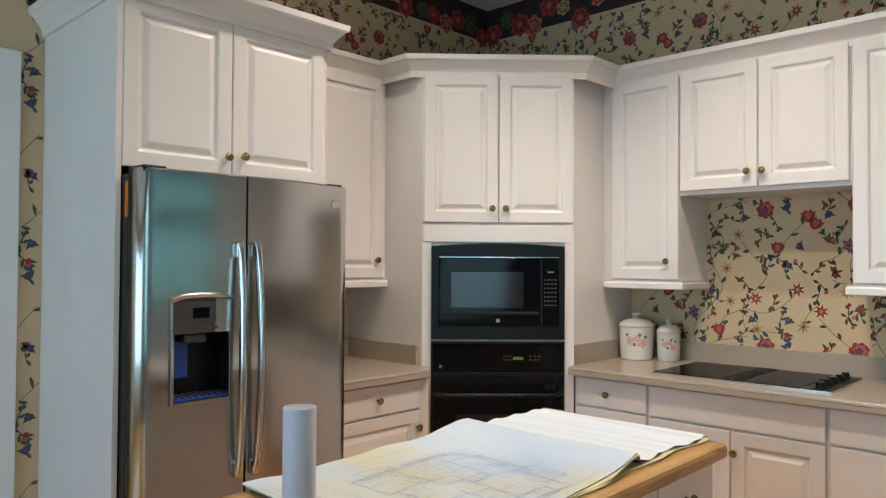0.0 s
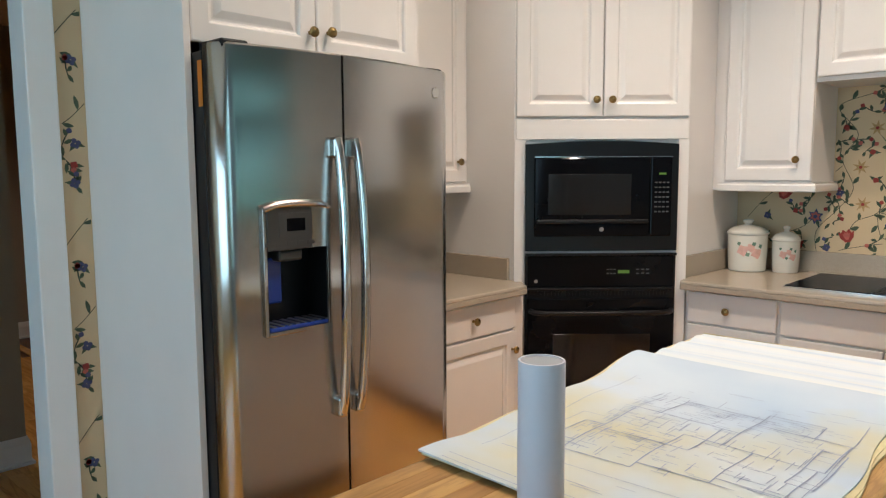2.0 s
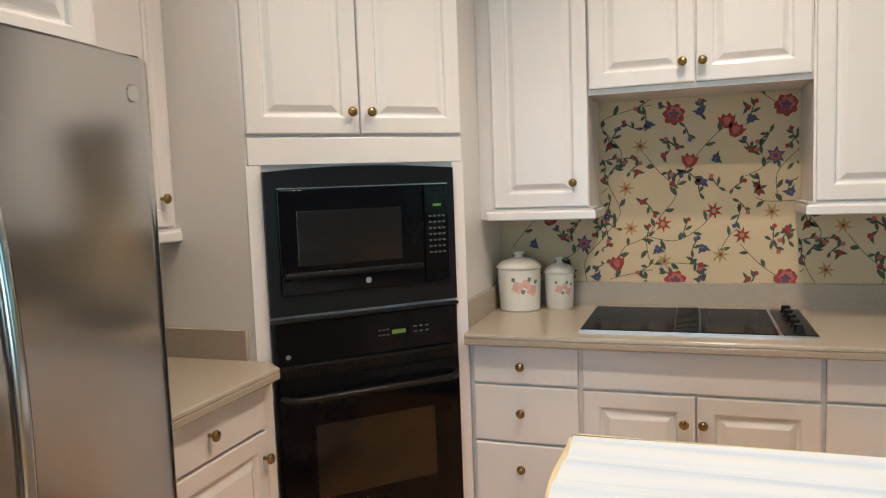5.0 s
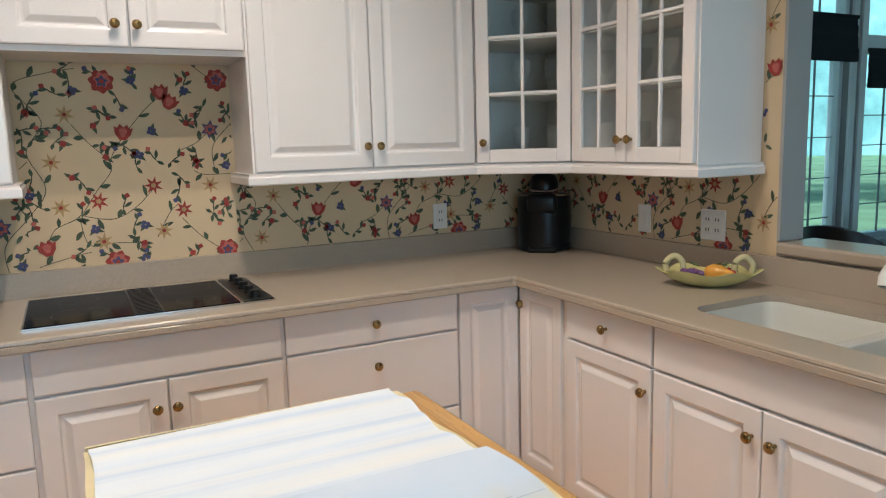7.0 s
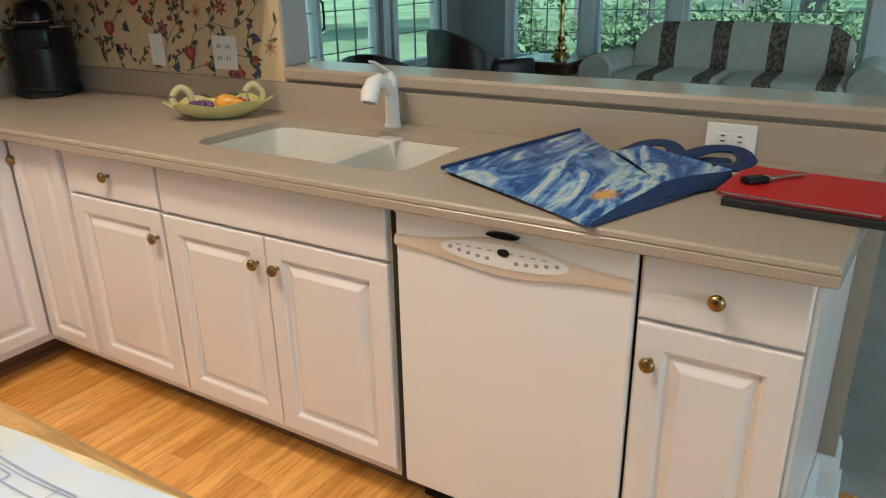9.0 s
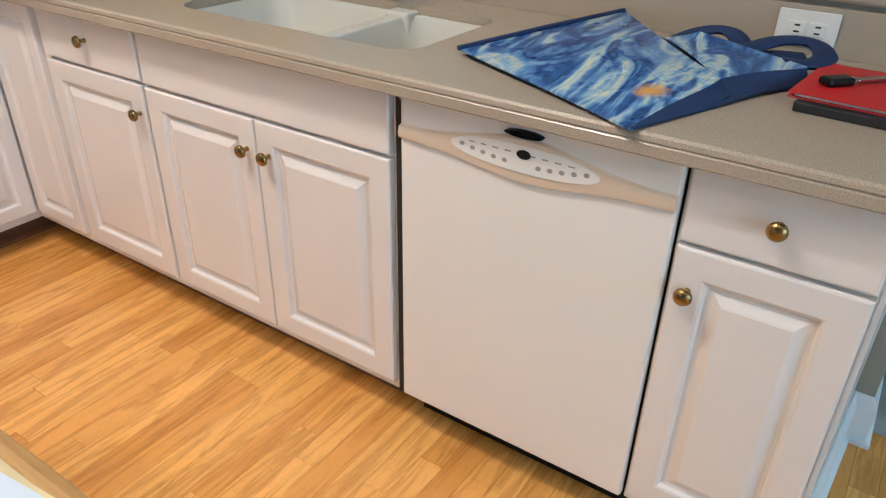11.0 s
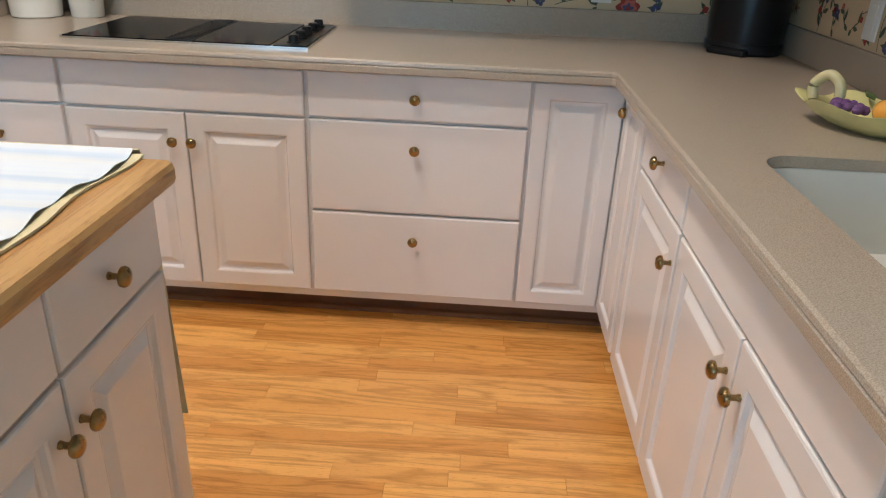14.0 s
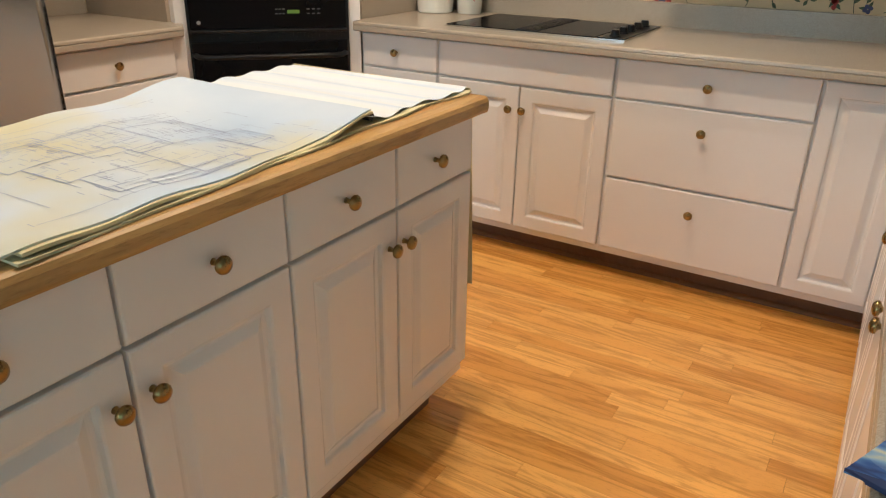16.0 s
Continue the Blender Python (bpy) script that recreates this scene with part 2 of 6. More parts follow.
def sweep(path, profile, closed=False, bm=None):
    """Moulding: profile of (outward, height) carried along a plan path, mitred; outward is to the right of the path."""
    bm = bm or bmesh.new()
    pts = [Vector((x, y)) for x, y in path]
    rows = []
    for i, p in enumerate(pts):
        d0 = (p - pts[i - 1]).normalized() if i or closed else (pts[1] - p).normalized()
        d1 = (pts[(i + 1) % len(pts)] - p).normalized() if i < len(pts) - 1 or closed else d0
        n0, n1 = Vector((d0.y, -d0.x)), Vector((d1.y, -d1.x))
        n = (n0 + n1).normalized()
        n = n / max(0.3, n.dot(n0))
        rows.append([bm.verts.new((p.x + n.x * o, p.y + n.y * o, z)) for o, z in profile])
    last = len(rows) if closed else len(rows) - 1
    for i in range(last):
        a, b = rows[i], rows[(i + 1) % len(rows)]
        for k in range(len(profile) - 1):
            bm.faces.new((a[k], b[k], b[k + 1], a[k + 1]))
    if not closed:
        for r, flip in ((rows[0], False), (rows[-1], True)):
            if len(r) > 2:
                bm.faces.new(r if not flip else list(reversed(r)))
    bmesh.ops.recalc_face_normals(bm, faces=bm.faces)
    return bm


# ---- setting ----
XW, YN, XE, YS = -3.08, 3.875, 0.77, -2.6
LX, LY = 5.62, 4.62          # far walls of the living room
wall_kind = dict(kind="structure")


def slab(name, x0, x1, y0, y1, z0, z1, mat, label="", category="wall"):
    ob = link(name, box(x0, x1, y0, y1, z0, z1), mat)
    return tagged(ob, label, category, kind="structure")


slab("wall_north", XW - 0.14, XE + 0.115, YN, YN + 0.14, 0, CEIL, PAPERED, "cream floral wallpapered wall behind the cooktop")
slab("wall_west", XW - 0.14, XW, 1.05, YN, 0, CEIL, PAPERED, "cream floral wallpapered wall beside the fridge")
slab("wall_west_south", XW - 0.14, XW, YS, -0.1, 0, CEIL, PAPERED, "cream wallpapered wall beyond the hall opening")
slab("wall_west_header", XW - 0.14, XW, -0.1, 1.05, 2.15, CEIL, PAPERED, "cream wallpapered wall over the hall opening")
slab("wall_east", XE, XE + 0.115, 2.53, YN, 0, CEIL, PAPERED, "cream floral wallpapered wall beside the pass-through")
slab("pass_through_jamb", XE - 0.003, XE + 0.119, 2.517, 2.53, 1.067, 2.45, GREYWALL, "grey painted jamb of the pass-through")
slab("wall_east_header", XE, XE + 0.115, YS, 2.53, 2.45, CEIL, GREYWALL, "painted header over the pass-through")
slab("half_wall", XE, XE + 0.115, 0.69, 2.53, 0, 1.022, TAUPE, "taupe painted half wall under the bar ledge")
slab("wall_living_north_a", XE, 2.6, LY, LY + 0.14, 0, CEIL, GREYWALL, "grey painted living room wall")
slab("wall_living_south_a", XE, 1.75, YS - 0.14, YS, 0, CEIL, GREYWALL, "grey painted living room wall")
slab("wall_living_south_b", 4.85, LX, YS - 0.14, YS, 0, CEIL, GREYWALL, "grey painted living room wall")
slab("wall_living_south_c", 1.75, 4.85, YS - 0.14, YS, 0, 0.5, GREYWALL, "grey painted wall under the added south window")
slab("wall_living_south_d", 1.75, 4.85, YS - 0.14, YS, 2.5, CEIL, GREYWALL, "grey painted living room wall")
slab("wall_living_link", XE, XE + 0.115, YN + 0.14, LY, 0, CEIL, GREYWALL, "grey painted wall return in the living room")
slab("wall_hall", -4.45, -4.33, -0.6, 1.235, 0, 2.6, TAUPE, "taupe painted hall wall with white baseboard")
slab("wall_hall_far", -7.45, -7.33, -1.5, 5.0, 0, 2.6, TAUPE, "taupe wall at the far end of the hall")
slab("wall_hall_north", -7.33, XW - 0.14, 3.6, 3.72, 0, 2.6, TAUPE, "taupe side wall of the hall")
slab("wall_hall_south", -7.33, XW - 0.14, -1.62, -1.5, 0, 2.6, TAUPE, "taupe side wall of the hall")
slab("ceiling_hall", -7.45, XW - 0.14, -1.62, 3.72, 2.6, 2.7, CEILING, "white hall ceiling", "ceiling")
slab("ceiling", XW - 0.14, LX + 0.14, YS - 0.14, LY + 0.14, CEIL, CEIL + 0.12, CEILING, "off-white painted kitchen ceiling", "ceiling")
slab("floor_living", XE + 0.05, LX, YS, LY, -0.06, 0.006, CARPET, "grey cut-pile carpet in the living room", "carpet")
# south wall with its window
slab("wall_south_a", XW - 0.14, -3.0, YS - 0.14, YS, 0, CEIL, PAPERED, "cream wallpapered wall behind the walker")
slab("wall_south_b", -0.2, XE, YS - 0.14, YS, 0, CEIL, PAPERED, "cream wallpapered wall behind the walker")
slab("wall_south_sill", -3.0, -0.2, YS - 0.14, YS, 0, 0.55, PAPERED, "cream wallpapered wall under the window")
slab("wall_south_head", -3.0, -0.2, YS - 0.14, YS, 2.45, CEIL, PAPERED, "cream wallpapered wall over the window")
# east window wall: strip below and above, piers between
slab("wall_living_east_sill", LX, LX + 0.14, YS, LY, 0, 0.50, GREYWALL, "grey wall under the east windows")
slab("wall_living_east_head", LX, LX + 0.14, YS, LY, 2.62, CEIL, GREYWALL, "grey wall over the east windows")
slab("wall_living_east_pier_a", LX, LX + 0.14, 4.10, LY, 0.50, 2.62, GREYWALL, "grey wall pier beside the east windows")
slab("wall_living_east_pier_b", LX, LX + 0.14, YS, -0.1, 0.50, 2.62, GREYWALL, "grey wall pier beside the east windows")
slab("wall_living_north_head", 2.6, LX, LY, LY + 0.14, 2.62, CEIL, GREYWALL, "grey wall over the patio door")
slab("wall_living_north_sill", 4.27, LX, LY, LY + 0.14, 0, 0.50, GREYWALL, "grey wall under the north window")
slab("wall_living_north_post", 4.27, 4.47, LY, LY + 0.14, 0.50, 2.62, GREYWALL, "grey wall post beside the patio door")
slab("wall_living_north_pier", 5.25, LX, LY, LY + 0.14, 0.50, 2.62, GREYWALL, "grey wall pier at the corner")

# ---- cabinets ----
KNOB = lathe([(0.0065, 0.0), (0.0065, 0.002), (0.005, 0.006), (0.0052, 0.014), (0.009, 0.017), (0.0155, 0.020), (0.0165, 0.024), (0.0145, 0.029), (0.008, 0.0325), (0.0, 0.0335)], 16)
KNOB_MESH = bpy.data.meshes.new("knob")
KNOB.to_mesh(KNOB_MESH)
KNOB.free()
KNOB_MESH.materials.append(BRASS.m)
KNOB_MESH.shade_smooth()
KNOB_MESH.set_sharp_from_angle(angle=radians(50))


def add_knob(parent, x, z, y=-0.02):
    return share("knob", KNOB_MESH, parent, pose(x, y, z, 90, 0, 0), "round antique brass knob")


def ring_face(w, h, rings, back=0.0, r_in=None):
    """A front of w by h with its relief: rings of (inset, depth), depth towards the viewer (-y); closed behind."""
    bm = bmesh.new()
    loops = []
    for inset, d in [(0, back)] + rings:
        loops.append([bm.verts.new(p) for p in ((inset, -d, inset), (w - inset, -d, inset), (w - inset, -d, h - inset), (inset, -d, h - inset))])
    for a, b in zip(loops, loops[1:]):
        for k in range(4):
            j = (k + 1) % 4
            bm.faces.new((a[k], a[j], b[j], b[k]))
    bm.faces.new(loops[-1])
    bm.faces.new(list(reversed(loops[0])))
    return bm


def raised(w, h, rail=0.058):
    r = min(rail, w * 0.27)
    return ring_face(w, h, [(0, 0.0155), (0.0015, 0.0185), (0.005, 0.020), (r - 0.006, 0.020), (r - 0.001, 0.018), (r + 0.003, 0.010), (r + 0.009, 0.0085), (r + 0.014, 0.0095), (r + 0.030, 0.0178), (r + 0.034, 0.0195)])


def flat_front(w, h):
    return ring_face(w, h, [(0, 0.0155), (0.0015, 0.0185), (0.005, 0.020)])


def add_door(parent, x, z, w, h, knob=None, name="door", rail=0.058):
    d = part(name, raised(w, h, rail), WHITE, parent, m=pose(x, 0, z))
    if knob:
        add_knob(d, knob[0] - x, knob[1] - z)
    return d


def add_drawer(parent, x, z, w, h, knob=None):
    d = part("drawer_front", flat_front(w, h), WHITE, parent, m=pose(x, 0, z))
    if knob:
        add_knob(d, knob[0] - x, knob[1] - z)
    return d


def base_cabinet(m, w, depth, label, group="base cabinets", toe=0.10, top=0.872):
    c = thing("base_cabinet", m, label, "cabinet", group)
    part("body", box(0, w, 0.0, depth, 0.10, top), WHITE, c)
    if top < 0.872:
        part("face_frame", box(0, w, 0.0, 0.02, top, 0.872), WHITE, c)
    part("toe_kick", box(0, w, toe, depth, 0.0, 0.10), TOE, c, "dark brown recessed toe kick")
    return c


FN, FE, FW = 3.25, 0.17, -2.45       # carcass fronts: north, east, west
N = lambda x: pose(x, FN, 0)
E_ = lambda y: pose(FE, y, 0, 0, 0, -90)
W_ = lambda y: pose(FW, y, 0, 0, 0, 90)
G = 0.004

# north run
c = base_cabinet(N(-1.968), 0.405, 0.625, "white drawer base cabinet with three flat drawer fronts")
add_drawer(c, 0.02, 0.729, 0.378, 0.136, (0.197, 0.796))
add_drawer(c, 0.02, 0.515, 0.378, 0.206, (0.195, 0.627))
add_drawer(c, 0.02, 0.13, 0.378, 0.377, (0.192, 0.42))
c = base_cabinet(N(-1.563), 0.761, 0.625, "white cooktop base cabinet with false front and two raised-panel doors")
add_drawer(c, 0.008, 0.727, 0.745, 0.138)
add_door(c, 0.008, 0.13, 0.37, 0.588, (0.342, 0.629))
add_door(c, 0.383, 0.13, 0.37, 0.588, (0.402, 0.629))
c = base_cabinet(N(-0.802), 0.678, 0.625, "white wide drawer base cabinet with three drawers")
add_drawer(c, 0.006, 0.729, 0.668, 0.138, (0.332, 0.799))
add_drawer(c, 0.006, 0.427, 0.668, 0.294, (0.334, 0.642))
add_drawer(c, 0.006, 0.132, 0.668, 0.287, (0.335, 0.337))
# corner unit, with a door on each arm
c = thing("corner_cabinet", pose(0, 0, 0), "white inside-corner base cabinet with two narrow raised-panel doors", "cabinet", "base cabinets")
part("body", prism([(-0.124, FN), (FE, FN), (FE, 2.93), (XE - 0.002, 2.93), (XE - 0.002, YN - 0.002), (-0.124, YN - 0.002)], 0.10, 0.872), WHITE, c)
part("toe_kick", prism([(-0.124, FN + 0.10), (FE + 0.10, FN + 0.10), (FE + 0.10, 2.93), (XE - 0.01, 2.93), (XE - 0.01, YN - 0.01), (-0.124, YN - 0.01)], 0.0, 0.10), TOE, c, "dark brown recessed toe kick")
d = part("door", raised(0.268, 0.735, 0.05), WHITE, c, m=pose(-0.118, FN, 0.13))
add_knob(d, 0.262, 0.665)
d = part("door", raised(0.268, 0.735, 0.05), WHITE, c, m=pose(FE, FN - 0.028, 0.13, 0, 0, -90))

# east run
c = base_cabinet(E_(2.93), 0.448, 0.595, "white base cabinet with one drawer over a raised-panel door")
add_drawer(c, 0.012, 0.729, 0.43, 0.138, (0.232, 0.804))
add_door(c, 0.012, 0.13, 0.43, 0.59, (0.42, 0.642))
c = base_cabinet(E_(2.482), 0.808, 0.595, "white sink base cabinet with false front and two raised-panel doors", top=0.66)
add_drawer(c, 0.006, 0.727, 0.796, 0.14)
add_door(c, 0.006, 0.13, 0.396, 0.588, (0.375, 0.640))
add_door(c, 0.406, 0.13, 0.396, 0.588, (0.447, 0.638))
c = base_cabinet(E_(1.086), 0.306, 0.595, "white end base cabinet with one drawer over a raised-panel door")
add_drawer(c, 0.006, 0.729, 0.296, 0.138, (0.15, 0.801))
add_door(c, 0.006, 0.13, 0.296, 0.59, (0.038, 0.641))
part("end_panel", prism([(0.306, -0.002), (0.314, -0.002), (0.352, 0.597), (0.306, 0.597)], 0.0, 0.872), WHITE, c, "white finished end panel")

# west run, beside the fridge
c = base_cabinet(W_(2.035), 0.655, 0.62, "white base cabinet with one drawer over a raised-panel door")
add_drawer(c, 0.01, 0.727, 0.572, 0.136, (0.307, 0.797))
add_door(c, 0.01, 0.13, 0.572, 0.588, (0.558, 0.638))


# wall cabinets
def wall_cabinet(name, m, w, depth, z0, z1, label):
    c = thing(name, m, label, "cabinet", "wall cabinets")
    part("body", box(0, w, 0, depth, z0, z1), WHITE, c)
    return c


UN, UE, UW = 3.565, 0.46, -2.785
RAIL = [(0.0, 1.298), (0.020, 1.298), (0.024, 1.302), (0.024, 1.326), (0.018, 1.334), (0.020, 1.342), (0.0, 1.342)]
c = wall_cabinet("wall_cabinet", pose(-1.966, UN, 0), 0.403, 0.308, 1.30, 2.385, "white tall wall cabinet with one raised-panel door")
part("filler", box(-0.033, 0.0, 0.002, 0.308, 1.302, 2.383), WHITE, c)
add_door(c, 0.03, 1.347, 0.372, 1.03, (0.346, 1.439))
part("light_rail", sweep([(0, 0), (0.403, 0), (0.403, 0.30)], RAIL), WHITE, c)
c = wall_cabinet("wall_cabinet", pose(-1.561, UN, 0), 0.766, 0.308, 1.765, 2.385, "short white wall cabinet over the cooktop with two doors")
add_door(c, 0.006, 1.785, 0.374, 0.592, (0.339, 1.857))
add_door(c, 0.386, 1.785, 0.374, 0.592, (0.407, 1.856))
c = wall_cabinet("wall_cabinet", pose(-0.793, UN, 0), 0.953, 0.308, 1.30, 2.385, "wide white wall cabinet with two raised-panel doors")
add_door(c, 0.008, 1.347, 0.465, 1.03, (0.446, 1.432))
add_door(c, 0.477, 1.347, 0.465, 1.03, (0.500, 1.432))
part("light_rail", sweep([(0, 0.30), (0, 0), (0.953, 0)], RAIL), WHITE, c)
c = wall_cabinet("wall_cabinet", pose(UW, 2.035, 0, 0, 0, 90), 0.663, 0.293, 1.30, 2.385, "white tall wall cabinet with one raised-panel door")
add_door(c, 0.01, 1.347, 0.625, 1.03, (0.582, 1.438))
part("light_rail", sweep([(0, 0), (0.663, 0)], RAIL), WHITE, c)

GLASS = Mat("clear_glass", (0.9, 0.95, 0.95), 0.03)
GLASS.b.inputs["Transmission Weight"].default_value = 1.0
GLASS.b.inputs["IOR"].default_value = 1.12
INSIDE = plain("cabinet_interior", (0.66, 0.63, 0.58), 0.6, vary=0.05)
TUMBLER = Mat("stemware_glass", (0.85, 0.88, 0.88), 0.05)
TUMBLER.b.inputs["Alpha"].default_value = 0.06


def glass_door(parent, x, z, w, h, cols, rows, m=None, knob=None):
    """Framed door with glazing bars and a pane in each light."""
    s, base = 0.056, (m or Matrix())
    d = part("door", ring_face(w, h, [(0, 0.0155), (0.0015, 0.0185), (0.005, 0.020)]), WHITE, parent, m=base @ pose(x, 0, z))
    bm = bmesh.new()
    bm.from_mesh(d.data)
    bm.clear()
    for a in ((0, s, 0, h), (w - s, w, 0, h), (s, w - s, 0, s), (s, w - s, h - s, h)):
        add_box(bm, a[0], a[1], -0.020, 0.0, a[2], a[3], 0.003, 1)
    bm.to_mesh(d.data)
    bm.free()
    iw, ih, b = w - 2 * s, h - 2 * s, 0.014
    for k in range(1, cols):
        part("glazing_bar", box(s + iw * k / cols - b / 2, s + iw * k / cols + b / 2, -0.018, -0.004, s, h - s, 0.003, 1), WHITE, d)
    for k in range(1, rows):
        part("glazing_bar", box(s, w - s, -0.0175, -0.0045, s + ih * k / rows - b / 2, s + ih * k / rows + b / 2, 0.003, 1), WHITE, d)
    for i in range(cols):
        for k in range(rows):
            p = part("pane", box(s + iw * i / cols + 0.002, s + iw * (i + 1) / cols - 0.002, -0.0095, -0.0065, s + ih * k / rows + 0.002, s + ih * (k + 1) / rows - 0.002), GLASS, d, "clear glass pane")
            p.visible_shadow = False
    if knob:
        add_knob(d, knob[0] - x, knob[1] - z)
    return d


CW = 0.02
c = thing("glass_corner_cabinet", pose(0, 0, 0), "white diagonal corner wall cabinet with a glazed door and glassware inside", "cabinet", "wall cabinets")
out = [(0.162, UN), (0.46, 3.267), (XE - 0.002, 3.267), (XE - 0.002, YN - 0.002), (0.162, YN - 0.002)]
inn = [(0.19, UN), (0.46, 3.295), (XE - 0.02, 3.295), (XE - 0.02, YN - 0.02), (0.19, YN - 0.02)]
part("bottom", prism(out, 1.30, 1.345), WHITE, c)
part("top", prism(out, 2.365, 2.385), WHITE, c)
part("side", prism([(0.162, UN), (0.18, UN), (0.18, YN - 0.002), (0.162, YN - 0.002)], 1.345, 2.365), WHITE, c)
part("back", prism([(0.18, YN - 0.018), (XE - 0.002, YN - 0.018), (XE - 0.002, YN - 0.002), (0.18, YN - 0.002)], 1.345, 2.365), INSIDE, c)
part("back", prism([(XE - 0.018, 3.285), (XE - 0.002, 3.285), (XE - 0.002, YN - 0.018), (XE - 0.018, YN - 0.018)], 1.345, 2.365), INSIDE, c)
part("side", prism([(0.46, 3.267), (XE - 0.002, 3.267), (XE - 0.002, 3.285), (0.46, 3.285)], 1.345, 2.365), WHITE, c)
for z in (1.63, 1.86, 2.1):
    part("shelf", prism(inn, z - 0.006, z), INSIDE, c)
glass_door(c, 0.012, 1.347, 0.397, 1.03, 2, 4, pose(0.162, UN, 0, 0, 0, -45), (0.045, 1.432))
part("light_rail", sweep([(0.162, UN), (0.46, 3.267)], RAIL), WHITE, c)
c = thing("glass_wall_cabinet", pose(UE, 3.265, 0, 0, 0, -90), "white wall cabinet with two glazed doors and glassware inside", "cabinet", "wall cabinets")
for a in ((0, 0.018, 0, 0.306, 1.30, 2.385), (0.642, 0.66, 0, 0.306, 1.30, 2.385)):
    part("side", box(*a), WHITE, c)
part("bottom", box(0.018, 0.642, 0, 0.306, 1.30, 1.345), WHITE, c)
part("top", box(0.018, 0.642, 0, 0.306, 2.365, 2.385), WHITE, c)
part("back", box(0.018, 0.642, 0.29, 0.306, 1.345, 2.365), INSIDE, c)
for z in (1.63, 1.86, 2.1):
    part("shelf", box(0.018, 0.642, 0.03, 0.29, z - 0.006, z), INSIDE, c)
glass_door(c, 0.006, 1.347, 0.322, 1.03, 2, 4, None, (0.302, 1.432))
glass_door(c, 0.332, 1.347, 0.322, 1.03, 2, 4, None, (0.358, 1.432))
part("light_rail", sweep([(0, 0), (0.66, 0), (0.66, 0.30)], RAIL), WHITE, c)

# tall oven cabinet across the corner
R2 = math.sqrt(0.5)
c = thing("oven_cabinet", pose(0, 0, 0), "tall white diagonal corner cabinet housing the microwave and oven", "cabinet", "wall cabinets")
OV = pose(-2.51, 2.70, 0, 0, 0, 45)          # face: 0.764 wide
part("body", prism([(XW + 0.002, 2.70), (-2.51, 2.70), (-1.97, 3.24), (-2.0, 3.262), (-2.0, YN - 0.002), (XW + 0.002, YN - 0.002)], 0.10, 2.385), WHITE, c)
part("toe_kick", prism([(XW + 0.01, 2.72), (-2.54, 2.77), (-2.03, 3.28), (-2.005, YN - 0.01), (XW + 0.01, YN - 0.01)], 0.0, 0.10), TOE, c, "dark brown recessed toe kick")
for x, k in ((0.008, 0.349), (0.385, 0.416)):
    d = part("door", raised(0.371, 0.745), WHITE, c, m=OV @ pose(x, 0, 1.628))
    add_knob(d, k - x, 0.07)
part("frame_rail", box(0.008, 0.756, -0.012, 0.0, 1.53, 1.618, 0.003), WHITE, c, m=OV)
part("frame_stile", box(0.0, 0.048, -0.010, 0.0, 0.12, 1.53, 0.002), WHITE, c, m=OV)
part("frame_stile", box(0.716, 0.764, -0.010, 0.0, 0.12, 1.53, 0.002), WHITE, c, m=OV)
part("drawer_front", flat_front(0.745, 0.165), WHITE, c, m=OV @ pose(0.01, 0, 0.125))

# fridge surround
c = thing("fridge_cabinet", pose(-2.40, 1.118, 0, 0, 0, 90), "white cabinet above the fridge with full-height side panels", "cabinet", "wall cabinets")
part("side_panel", box(0.018, 0.038, -0.02, 0.678, 0, 2.345, 0.0015), WHITE, c)
part("side_panel", box(0.872, 0.892, -0.01, 0.678, 0, 2.345, 0.0015), WHITE, c)
part("body", box(0.038, 0.872, 0, 0.678, 1.77, 2.345), WHITE, c)
add_door(c, 0.040, 1.745, 0.406, 0.588, (0.424, 1.815))
add_door(c, 0.450, 1.745, 0.424, 0.588, (0.492, 1.822))
CROWN = lambda z: [(0.0, z - 0.03), (0.012, z - 0.03), (0.014, z), (0.022, z + 0.012), (0.050, z + 0.045), (0.062, z + 0.052), (0.066, z + 0.075), (0.0, z + 0.075)]
part("crown_moulding", sweep([(0.018, 0.678), (0.018, -0.02), (0.892, -0.02), (0.892, 0.678)], CROWN(2.345)), WHITE, c)
cm = link("crown_moulding", sweep([(UW, 2.04), (UW, 2.66), (-2.55, 2.66), (-1.93, 3.28), (-1.93, UN), (0.162, UN), (0.46, 3.267), (0.46, 2.605), (XE - 0.004, 2.605)], CROWN(2.385)), WHITE)
tagged(cm, "white crown moulding along the top of the wall cabinets", "moulding", kind="structure")

# countertops
EDGE = [(0.0, 0.875), (0.030, 0.875), (0.034, 0.879), (0.034, 0.896), (0.031, 0.899), (0.034, 0.902), (0.033, 0.910), (0.028, 0.9145), (0.0, 0.915)]


def countertop(name, outline, front, label, hole=None):
    t = thing(name, pose(0, 0, 0), label, "countertop")
    for o in (outline if hole else [outline]):
        part("slab", prism(o, 0.875, 0.915), COUNTER, t)
    part("edge", sweep(front, EDGE), COUNTER, t)
    return t


